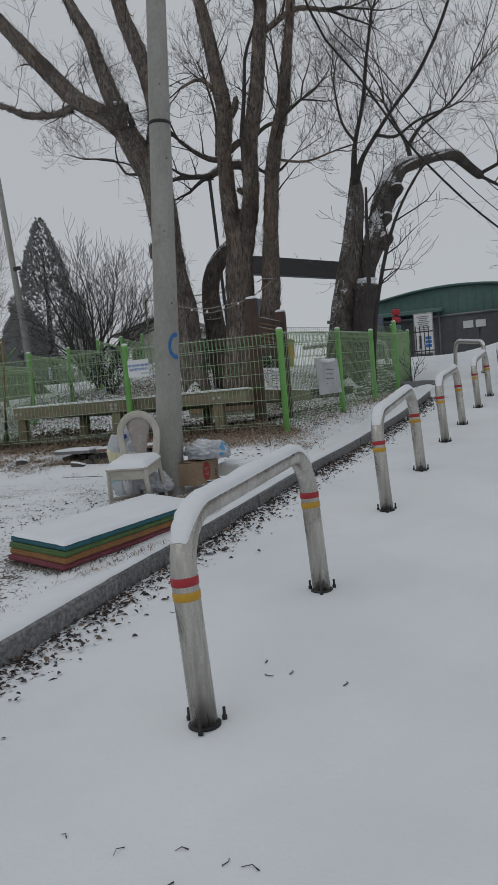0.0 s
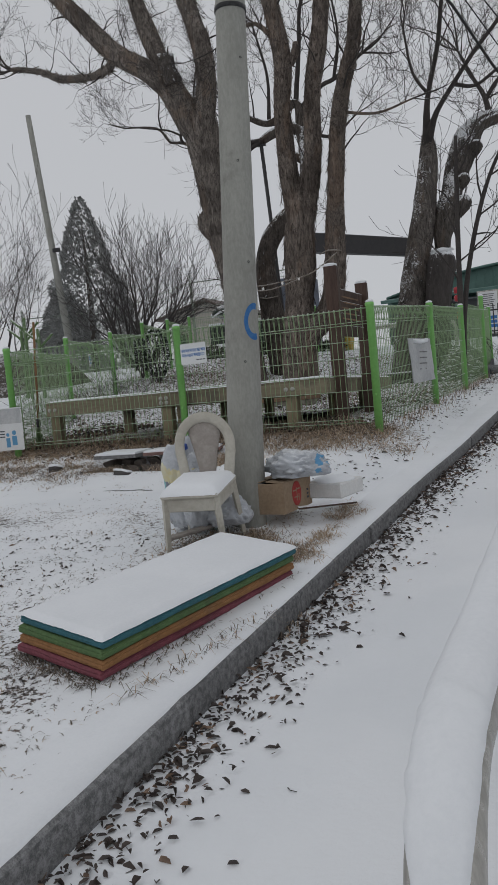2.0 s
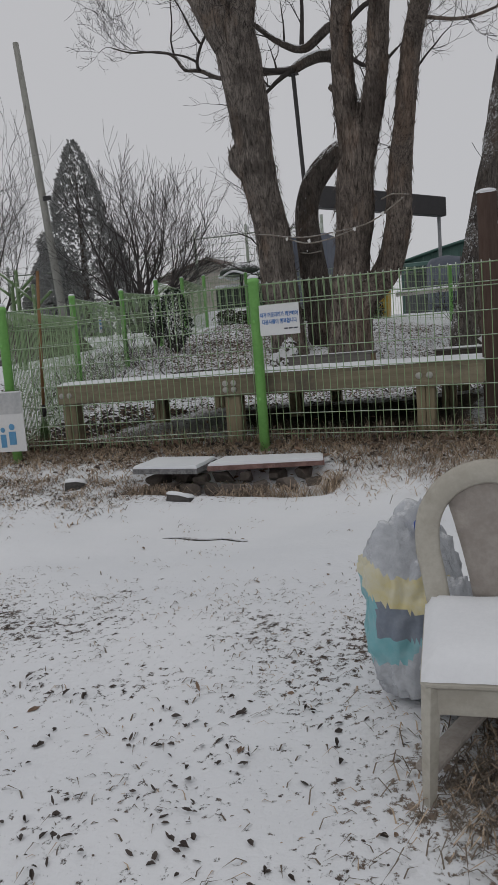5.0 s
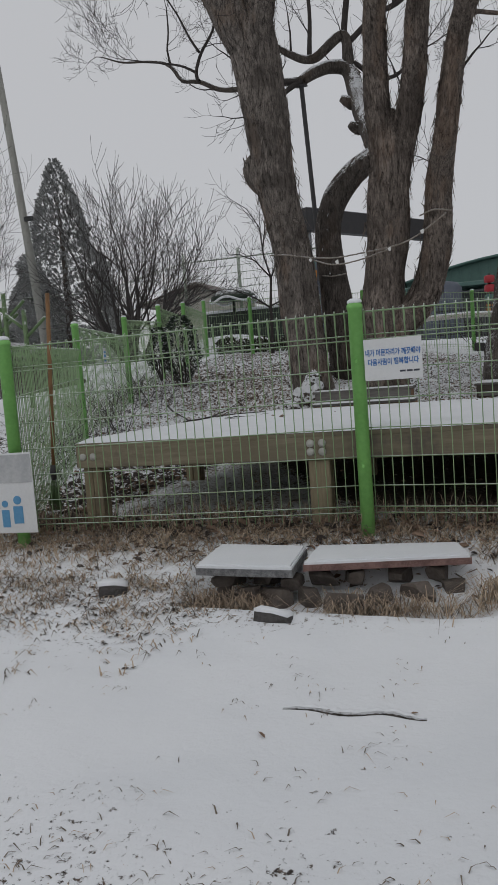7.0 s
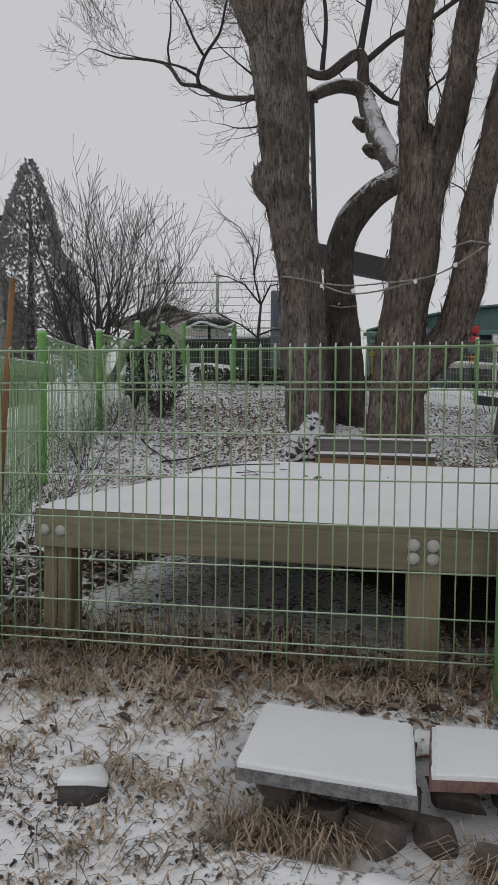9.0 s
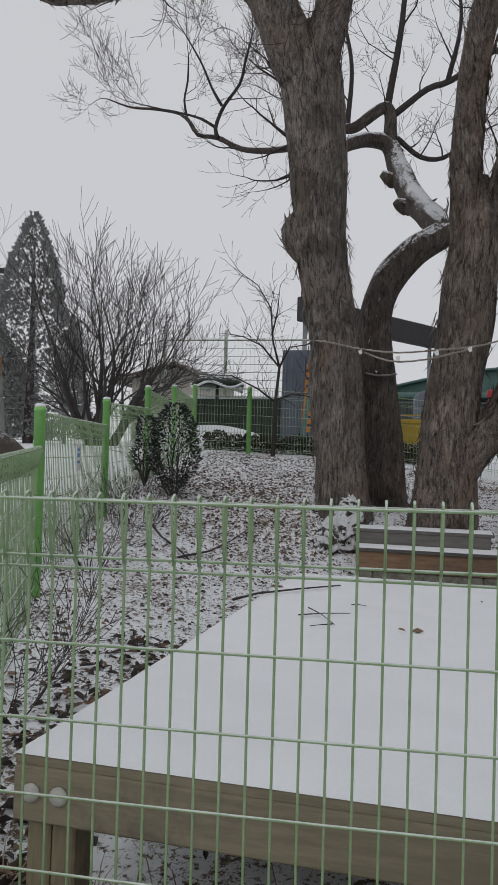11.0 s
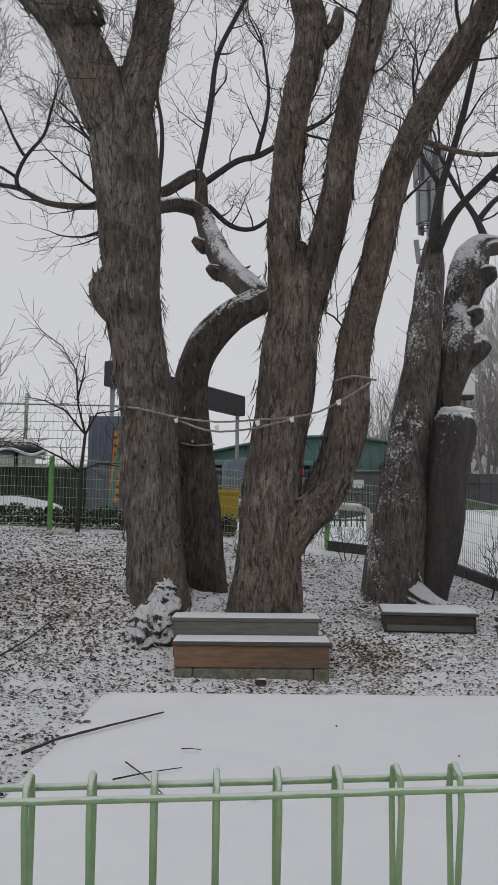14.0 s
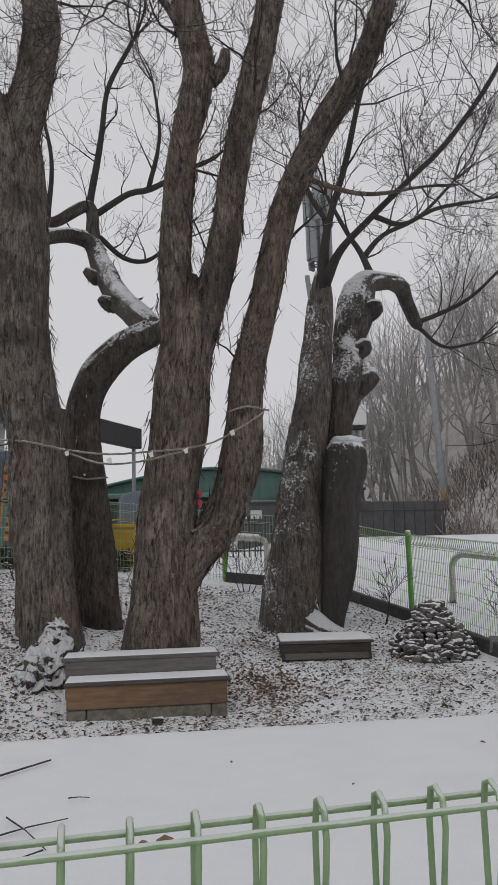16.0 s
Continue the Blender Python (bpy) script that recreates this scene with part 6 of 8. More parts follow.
# ---- rope round the trees, its paper strips, the steel prop ----
def build_rope():
    rope = thing("straw_rope", (-5.6, 14.9, 2.9), label="snow-dusted straw rope strung round the tree trunks", category="rope")
    def strand(rows, name):
        line = spline([(*r, 0.011) for r in rows], 0.05)
        acc = Acc()
        for ph in (0, 2.1, 4.2):
            acc.tube([(p[0] + 0.007 * math.cos(i * 0.9 + ph), p[1] + 0.005, p[2] + 0.006 * math.sin(i * 0.9 + ph)) for i, p in enumerate(line)], 0.005, 5)
        part(name, acc, M_ROPE, rope, world=True)
    strand([(-6.72, 15.15, 3.13), (-6.45, 14.95, 3.08), (-6.1, 14.93, 3.0), (-5.7, 14.75, 2.93), (-5.3, 14.74, 2.95), (-4.95, 14.74, 2.98), (-4.65, 14.7, 3.06), (-4.25, 14.68, 3.3)], "strand")
    strand([(-6.1, 14.95, 2.98), (-5.75, 14.8, 2.85), (-5.4, 14.75, 2.86), (-5.0, 14.74, 2.95)], "strand")
    strand([(-4.58, 14.78, 3.33), (-4.4, 14.66, 3.36), (-4.18, 14.75, 3.34)], "strand")
    strand([(-6.1, 15.7, 2.83), (-5.95, 15.68, 2.8), (-5.75, 15.72, 2.82)], "strand")
    rng = random.Random(3)
    for x, y, z in ((-6.08, 14.92, 2.97), (-5.3, 14.73, 2.93), (-4.98, 14.72, 2.96), (-4.55, 14.66, 3.12), (-5.68, 14.74, 2.88)):
        s = rng.uniform(0.02, 0.034)
        acc = Acc().add([(x - s, y - 0.012, z), (x + s * 0.6, y - 0.014, z + 0.02), (x + s * 0.8, y - 0.02, z - s * 1.2), (x - s * 0.3, y - 0.02, z - s * 1.5),
                         (x - s, y - 0.006, z), (x + s * 0.6, y - 0.008, z + 0.02), (x + s * 0.8, y - 0.014, z - s * 1.2), (x - s * 0.3, y - 0.014, z - s * 1.5)],
                        [(0, 1, 2, 3), (7, 6, 5, 4), (0, 4, 5, 1), (1, 5, 6, 2), (2, 6, 7, 3), (3, 7, 4, 0)])
        part("paper_strip", acc, M_PAPER, rope, "white paper strip", world=True)
    prop = thing("limb_prop", (-7.0, 19.3, 1.9), label="slim black steel prop holding up a limb", category="prop")
    part("shaft", Acc().tube([(-6.83, 19.3, 1.75), (-6.93, 19.3, 4.2), (-7.04, 19.3, 6.86)], 0.044, 10), M_BLACK, prop, world=True)
    part("cradle", Acc().box(0.22, 0.1, 0.03, pose(-7.04, 19.3, 6.86), 0.005), M_BLACK, prop, world=True)


build_rope()


# ---- long broom leaning by the corner ----
def build_broom():
    br = thing("garden_broom", (-6.53, 8.95, 0.70), label="brown-handled broom with green bristles leaning by the fence", category="broom")
    part("handle", Acc().tube([(-6.535, 8.96, 0.95), (-6.51, 8.98, 1.5), (-6.475, 9.0, 2.12)], 0.014, 10), M_BROOM, br, world=True)
    part("collar", Acc().lathe([(0.018, 0), (0.026, 0.05), (0.018, 0.1)], 12, pose(-6.537, 8.96, 0.90)), M_BLACK, br, world=True)
    acc = Acc()
    rng = random.Random(2)
    for _ in range(90):
        a = rng.uniform(0, 6.28)
        r = rng.uniform(0, 0.06)
        acc.tube([(-6.538 + math.cos(a) * r * 0.25, 8.96 + math.sin(a) * r * 0.2, 0.92), (-6.545 + math.cos(a) * r, 8.96 + math.sin(a) * r * 0.7, 0.70)], 0.0025, 3)
    part("bristles", acc, M_GREENPLASTIC, br, "green plastic bristle bundle", world=True)


build_broom()


# ---- far trees and shrubs ----
def shrub_tree(name, x, y, z, h, spread, seed, label, stems=6, level=3, material=None, tilt=0.35, r0=0.05, category="tree", group="", thin=0.0036):
    rng = random.Random(seed)
    root = thing(name, (x, y, z), label=label, category=category, group=group)
    acc = Acc()
    for k in range(stems):
        if r0 >= 0.02:
            acc = Acc()
        a = 2 * math.pi * (k + rng.random()) / stems
        d = Vector((math.cos(a) * spread * rng.uniform(0.3, 1), math.sin(a) * spread * rng.uniform(0.3, 1), 1))
        grow(acc, rng, Vector((math.cos(a) * 0.08, math.sin(a) * 0.08, -0.1)), d, h * rng.uniform(0.5, 0.62), r0 * rng.uniform(0.7, 1.1), level, 0.13, 0.09, 3, thin)
        if r0 >= 0.02:
            part("stem", acc, material or M_TWIG, root)
    if stems > 1 and r0 < 0.02:
        part("crown", acc, material or M_TWIG, root)
    return root


def conifer(x, y, z, h, rad, seed):
    rng = random.Random(seed)
    root = thing("conifer", (x, y, z), label="tall dense conifer frosted with snow", category="tree")
    part("trunk", Acc().tube([(0, 0, -0.2), (0.05, 0, h * 0.5), (0, 0, h * 0.96)], [0.16, 0.09, 0.015], 8), M_BARK_DARK, root)
    acc = Acc()
    n = 9500
    for _ in range(n):
        t = 1 - rng.random() ** 0.62
        zz = 0.25 + t * (h - 0.3)
        r = rad * 1.12 * (1 - t) ** 0.85 * (0.82 + 0.3 * noise.noise(Vector((zz * 1.3, seed, 0)))) + 0.05
        a = rng.uniform(0, 6.28)
        q = rng.uniform(0.6, 1.0) ** 0.45
        c = Vector((math.cos(a) * r * q, math.sin(a) * r * q, zz))
        out = Vector((math.cos(a), math.sin(a), rng.uniform(0.3, 1.3))).normalized()
        s = rng.uniform(0.05, 0.14)
        side = out.cross(Vector((rng.gauss(0, 1), rng.gauss(0, 1), rng.gauss(0, 1)))).normalized()
        up = out.cross(side)
        for w in (side, up):
            acc.add([c - w * s * 0.32, c + out * s * 0.5 - w * s * 0.42, c + out * s * 1.2, c + out * s * 0.5 + w * s * 0.42], [(0, 1, 2, 3)])
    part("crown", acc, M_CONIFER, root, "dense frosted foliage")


conifer(-17.0, 26.5, 1.9, 6.9, 2.35, 3)
conifer(-18.9, 27.6, 1.9, 4.0, 1.9, 4)


def fan_tree(x, y, z, h, spread, seed, label, stems):
    """Straight stems fanning out of one foot, with narrow-angled twigs."""
    rng = random.Random(seed)
    root = thing("bare_tree", (x, y, z), label=label, category="tree")
    for k in range(stems):
        acc = Acc()
        f = (k + 0.5) / stems * 2 - 1
        d = Vector((f * spread + rng.gauss(0, 0.06), rng.gauss(0, 0.22), 1))
        ln = h * (0.62 - 0.12 * abs(f)) * rng.uniform(0.9, 1.08)
        grow(acc, rng, Vector((f * 0.25, rng.gauss(0, 0.1), -0.1)), d, ln, 0.085 * rng.uniform(0.7, 1.1), 3, 0.18, 0.08, 4, 0.005, 0.4)
        part("stem", acc, M_TWIG_MID, root)


fan_tree(-12.75, 22.5, 1.85, 4.35, 0.68, 8, "bare many-stemmed tree beyond the yard fence", 11)
fan_tree(-19.5, 24.0, 1.9, 6.2, 0.5, 9, "bare many-stemmed tree beside a street pole", 7)



def bush_leaves(x, y, z, h, r, seed, label, n=900):
    rng = random.Random(seed)
    root = thing("evergreen_shrub", (x, y, z), label=label, category="shrub")
    st = Acc()
    for k in range(7):
        a = k * 0.9
        grow(st, rng, Vector((0, 0, -0.05)), Vector((math.cos(a) * 0.35, math.sin(a) * 0.35, 1)), h * 0.7, 0.014, 1, 0.2, 0.1, 3)
    part("stem", st, M_TWIG, root)
    acc = Acc()
    for _ in range(n):
        t = rng.random()
        zz = 0.12 + t * h
        rr = r * math.sin(min(1.0, 0.2 + t * 0.8) * math.pi * 0.92) ** 0.75 * rng.uniform(0.3, 1.0) ** 0.4 * (0.8 + 0.5 * noise.noise(Vector((zz * 3, seed, 1))))
        a = rng.uniform(0, 6.28)
        c = Vector((math.cos(a) * rr, math.sin(a) * rr, zz))
        d = Vector((math.cos(a), math.sin(a), rng.uniform(-0.2, 1.0))).normalized()
        s = d.cross(Vector((rng.gauss(0, 1), rng.gauss(0, 1), 1))).normalized()
        ln, w = rng.uniform(0.032, 0.06), rng.uniform(0.011, 0.018)
        nn = d.cross(s) * 0.006
        acc.add([c, c + d * ln * 0.5 + s * w + nn, c + d * ln, c + d * ln * 0.5 - s * w + nn], [(0, 1, 2), (0, 2, 3)])
    part("foliage", acc, M_EVERGREEN, root, "dark glossy leaves dusted with snow")


bush_leaves(-8.15, 15.0, 1.33, 0.95, 0.32, 6, "dark evergreen shrub in the yard corner", 2100)
bush_leaves(-8.5, 15.0, 1.52, 0.62, 0.2, 7, "dark evergreen shrub against the side fence", 800)


def young_tree():
    rng = random.Random(31)
    root = thing("young_tree", (-8.0, 19.3, 1.78), label="thin bare young tree with spreading crooked branches", category="tree")
    part("trunk", Acc().tube([(0, 0, -0.1), (0.02, 0, 0.6), (0.03, 0, 1.05), (0.08, 0, 1.58)], [0.038, 0.033, 0.029, 0.022], 8, True, 0.15), M_TWIG, root)
    limbs = (
        [(0.08, 0, 1.55), (-0.06, 0.05, 2.02), (-0.12, 0.1, 2.58), (-0.36, 0.1, 2.98), (-0.8, 0.1, 3.3)],
        [(0.03, 0, 0.96), (-0.25, -0.1, 1.18), (-0.7, -0.2, 1.4), (-1.05, -0.2, 1.4)],
        [(0.08, 0, 1.55), (-0.28, 0.15, 1.95), (-0.65, 0.3, 2.13), (-0.95, 0.4, 2.2)],
        [(0.08, 0, 1.56), (0.27, -0.1, 1.88), (0.57, -0.2, 1.9), (0.85, -0.2, 2.1)],
        [(0.03, 0, 1.0), (0.28, 0.1, 1.12), (0.6, 0.2, 1.08), (0.9, 0.2, 1.2)],
        [(-0.08, 0.05, 2.1), (0.02, 0.0, 2.5), (0.05, 0.0, 2.9)])
    for line in limbs:
        acc = Acc()
        n = len(line)
        acc.tube(line, [0.019 * (1 - 0.75 * i / (n - 1)) for i in range(n)], 6, True, 0.2)
        for i in range(1, n):
            for _ in range(3):
                p = Vector(line[i - 1]).lerp(Vector(line[i]), rng.random())
                d = (Vector(line[i]) - Vector(line[i - 1])).normalized() * 0.8 + Vector((rng.gauss(0, 0.6), rng.gauss(0, 0.6), rng.gauss(0.2, 0.5)))
                grow(acc, rng, p, d, rng.uniform(0.3, 0.6), 0.008, 1, 0.25, 0.05, 3)
        part("limb", acc, M_TWIG, root)


young_tree()
shrub_tree("bare_shrub", -7.0, 9.9, 0.78, 0.8, 1.2, 12, "tangle of thin bare shoots along the side fence", 9, 2, r0=0.005, material=M_TWIG_MID, category="shrub", thin=0.0018)
shrub_tree("bare_shrub", -7.75, 12.2, 1.05, 0.75, 1.0, 13, "tangle of thin bare shoots along the side fence", 11, 2, r0=0.005, material=M_TWIG_MID, category="shrub", thin=0.0018)
shrub_tree("bare_shrub", -8.05, 13.9, 1.16, 0.75, 1.0, 14, "tangle of thin bare shoots along the side fence", 11, 2, r0=0.005, material=M_TWIG_MID, category="shrub", thin=0.0018)
shrub_tree("bare_sapling", -1.75, 15.3, 1.05, 0.9, 0.5, 16, "small bare bush at the end of the lane fence", 2, 2, r0=0.012, category="shrub")
shrub_tree("bare_sapling", -2.5, 16.9, 1.2, 0.85, 0.6, 18, "small bare bush behind the cairn", 2, 2, r0=0.012, category="shrub")
shrub_tree("bare_sapling", -3.9, 19.0, 1.5, 0.9, 0.6, 19, "small bare bush by the back fence", 4, 2, r0=0.010, category="shrub")


# low hedge along the back fence
def build_hedge():
    rng = random.Random(77)
    root = thing("low_hedge", (-7.3, 20.2, 1.84), label="low clipped hedge of dark leaves along the back fence", category="hedge")
    acc = Acc()
    for _ in range(5200):
        x = rng.uniform(-9.5, -5.6)
        y = 20.2 + rng.gauss(0, 0.12)
        z = land_z(x, y) + rng.uniform(0.0, 0.34) * (0.85 + 0.3 * noise.noise(Vector((x * 2, 0, 0))))
        d = Vector((rng.gauss(0, 1), rng.gauss(0, 1), rng.gauss(0.3, 0.7))).normalized()
        s = d.cross(Vector((rng.gauss(0, 1), rng.gauss(0, 1), 1))).normalized()
        c = Vector((x, y, z))
        acc.add([c, c + d * 0.03 + s * 0.022, c + d * 0.065, c + d * 0.03 - s * 0.022], [(0, 1, 2, 3)])
    part("foliage", acc, M_HEDGE, root, world=True)


build_hedge()


# ---- tall wire fence behind the yard ----
def tall_fence():
    pts = [(-19.5, 25.6), (-16.0, 26.8), (-13.33, 27.86), (-11.5, 28.05), (-8.9, 28.2)]
    fn = thing("tall_wire_fence", (-12.4, 27.9, 2.0), label="tall pale green wire fence with coiled barbed wire", category="fence")
    for x, y in pts:
        z = land_z(x, y)
        part("post", Acc().tube([(x, y, z - 0.1), (x, y, 5.5 - (0.75 if x < -14 else 0))], 0.055, 8), M_TALLFENCE, fn, world=True)
    for (xa, ya), (xb, yb) in zip(pts, pts[1:]):
        acc = Acc()
        za, zb = land_z(xa, ya), land_z(xb, yb)
        ha, hb = 5.25 - (0.75 if xa < -14 else 0), 5.25 - (0.75 if xb < -14 else 0)
        L = math.hypot(xb - xa, yb - ya)
        for k in range(14):
            f = k / 13
            acc.tube([(xa, ya, za + 0.1 + (ha - za - 0.15) * f), (xb, yb, zb + 0.1 + (hb - zb - 0.15) * f)], 0.009 if k < 13 else 0.024, 4)
        n = int(L / 0.12)
        for k in range(1, n):
            f = k / n
            x, y = xa + (xb - xa) * f, ya + (yb - ya) * f
            acc.tube([(x, y, za + (zb - za) * f + 0.1), (x, y, ha + (hb - ha) * f - 0.05)], 0.0045, 3)
        part("mesh_panel", acc, M_TALLFENCE, fn, world=True)
    coil = Acc()
    (xa, ya), (xb, yb) = pts[2], pts[3]
    row = []
    for k in range(180):
        f = k / 179
        a = f * 2 * math.pi * 9
        row.append((xa + (xb - xa) * f + math.cos(a) * 0.1, ya + (yb - ya) * f, 5.45 + math.sin(a) * 0.22))
    coil.tube(row, 0.007, 3)
    part("barbed_coil", coil, M_MAST, fn, "thin coiled barbed wire", world=True)


tall_fence()


# ---- houses and sheds ----
def house():
    h = thing("small_house", (-14.2, 31.0, 2.1), label="small beige clad house with a brown gabled roof", category="house")
    x0, x1, y0, y1, zb, ze, zp = -15.55, -13.2, 30.6, 35.0, 2.0, 4.32, 4.8
    xm = -13.95
    acc = Acc()
    acc.add([(x0, y0, zb), (x1, y0, zb), (x1, y0, ze), (xm, y0, zp - 0.08), (x0, y0, ze), (x0, y1, zb), (x1, y1, zb), (x1, y1, ze), (xm, y1, zp - 0.08), (x0, y1, ze)],
            [(0, 1, 2, 3, 4), (9, 8, 7, 6, 5), (0, 4, 9, 5), (1, 6, 7, 2), (4, 3, 8, 9), (3, 2, 7, 8)])
    part("wall", acc, M_HOUSE, h, world=True)
    for k in range(9):
        part("siding_board", Acc().box(x1 - x0 - 0.04, 0.02, 0.20, pose((x0 + x1) / 2, y0 - 0.012, zb + 0.15 + k * 0.235, 4, 0, 0)), M_HOUSE, h, world=True)
    for a, b in (((x0 - 0.75, ze - 0.14), (xm, zp)), ((xm, zp), (x1 + 0.25, ze - 0.06))):
        ln = math.hypot(b[0] - a[0], b[1] - a[1])
        ang = math.degrees(math.atan2(b[1] - a[1], b[0] - a[0]))
        part("roof", Acc().box(ln + 0.04, y1 - y0 + 0.7, 0.09, pose((a[0] + b[0]) / 2, (y0 + y1) / 2, (a[1] + b[1]) / 2 + 0.04, 0, -ang, 0), 0.01), M_HOUSE_ROOF, h, world=True)
    win = part("window", Acc().box(0.5, 0.06, 0.55, pose(-13.35, y0 - 0.03, 3.2), 0.01), M_WHITE, h, "white framed window", world=True)
    part("pane", Acc().box(0.40, 0.02, 0.45, pose(-13.35, y0 - 0.062, 3.2)), M_GLASS, win, world=True)
    win = part("window", Acc().box(0.5, 0.06, 0.5, pose(-15.2, y0 - 0.03, 3.3), 0.01), M_HOUSE_ROOF, h, "dark framed window", world=True)
    part("pane", Acc().box(0.40, 0.02, 0.4, pose(-15.2, y0 - 0.062, 3.3)), M_GLASS, win, world=True)


house()


def garden_canopy():
    u = thing("garden_canopy", (-11.4, 27.0, 2.05), label="dark domed canopy on a post with a snowy scalloped rim", category="canopy")
    acc = Acc().lathe([(0.72, 0), (0.69, 0.12), (0.5, 0.28), (0.25, 0.36), (0.03, 0.39)], 20, pose(-11.4, 27.0, 3.75))
    part("dome", acc, M_EVERGREEN, u, world=True)
    rim = [(-11.4 + math.cos(t / 40 * 6.283) * 0.73, 27 + math.sin(t / 40 * 6.283) * 0.73, 3.74 + 0.07 * math.cos(t / 40 * 6.283 * 4)) for t in range(41)]
    part("rim", Acc().tube(rim, 0.035, 6), M_SNOW, u, "snowy scalloped rim", world=True)
    part("pole", Acc().tube([(-11.4, 27, 1.95), (-11.4, 27, 3.9)], 0.05, 10), M_BLACK, u, world=True)
    w = thing("low_dark_wall", (-11.2, 27.2, 2.05), label="low dark green slatted wall topped with snow", category="wall")
    part("body", Acc().box(3.1, 0.2, 1.45, pose(-10.9, 27.4, 2.7), 0.02), M_SLATGREEN, w, world=True)
    for k in range(15):
        part("slat", Acc().box(0.17, 0.04, 1.4, pose(-12.36 + k * 0.21, 27.285, 2.7), 0.01), M_SLATGREEN, w, world=True)
    part("snow_cap", Acc().box(3.15, 0.3, 0.09, pose(-10.9, 27.4, 3.46), 0.03), M_SNOW, w, world=True)
    m = thing("snow_mound", (-10.9, 24.6, 1.9), label="low smooth mound of drifted snow beyond the fence", category="snow")
    part("drift", Acc().blob(1.9, 1.1, 0.55, seed=2, amp=0.15, sub=4, m=pose(-10.9, 24.3, 1.95), flat=-0.2), M_SNOW, m, world=True)


garden_canopy()


def container():
    c = thing("site_container", (-8.9, 26.6, 2.0), label="blue-grey ribbed container with an orange hanging banner", category="container")
    part("body", Acc().box(1.12, 1.5, 2.6, pose(-8.78, 26.75, 3.3), 0.03), M_CONTAINER, c, world=True)
    for k in range(6):
        part("rib", Acc().box(0.06, 0.03, 2.35, pose(-9.25 + k * 0.165, 25.985, 3.28), 0.008), M_CONTAINER, c, world=True)
    part("banner", Acc().box(0.22, 0.02, 1.75, pose(-8.62, 25.93, 3.35, 0, 3, 0)), M_ORANGE, c, "orange banner with dark marks", world=True)
    for k in range(8):
        part("banner_bar", Acc().box(0.10, 0.01, 0.07, pose(-8.62 - 0.01 * (k - 4), 25.915, 2.65 + k * 0.2, 0, 3, 0)), M_INK, c, world=True)
    p = thing("leaning_pole", (-8.5, 24.6, 1.95), label="dark green pole standing in front of the container", category="pole")
    part("shaft", Acc().tube([(-8.55, 24.6, 1.9), (-8.25, 24.7, 4.3)], 0.055, 8), M_HALL, p, world=True)


container()


def grit_bin():
    cx, cy, z0 = -5.80, 20.85, 1.82
    b = thing("grit_bin", (cx, cy, z0), label="yellow plastic grit bin with a flat lid", category="bin")
    ring = ((-1, -1), (1, -1), (1, 1), (-1, 1))
    acc = Acc().add([(cx + 0.205 * u, cy + 0.2 * v, z0 - 0.05) for u, v in ring] + [(cx + 0.25 * u, cy + 0.235 * v, z0 + 0.66) for u, v in ring],
                    [(3, 2, 1, 0), (4, 5, 6, 7), (0, 1, 5, 4), (1, 2, 6, 5), (2, 3, 7, 6), (3, 0, 4, 7)])
    part("body", acc, M_BIN, b, world=True)
    part("lid", Acc().box(0.56, 0.53, 0.08, pose(cx, cy, z0 + 0.70), 0.02), M_BIN, b, world=True)
    for k in range(3):
        part("rib", Acc().box(0.025, 0.03, 0.58, pose(cx - 0.14 + k * 0.14, cy - 0.222, z0 + 0.34, -3, 0, 0), 0.008), M_BIN, b, world=True)
    part("rail", Acc().tube([(cx - 0.22, cy - 0.25, z0 + 0.81), (cx + 0.22, cy - 0.25, z0 + 0.81)], 0.012, 6), M_BIN, b, world=True)
    for x in (cx - 0.22, cx + 0.22):
        part("bracket", Acc().tube([(x, cy - 0.23, z0 + 0.70), (x, cy - 0.25, z0 + 0.815)], 0.010, 6), M_BIN, b, world=True)


grit_bin()


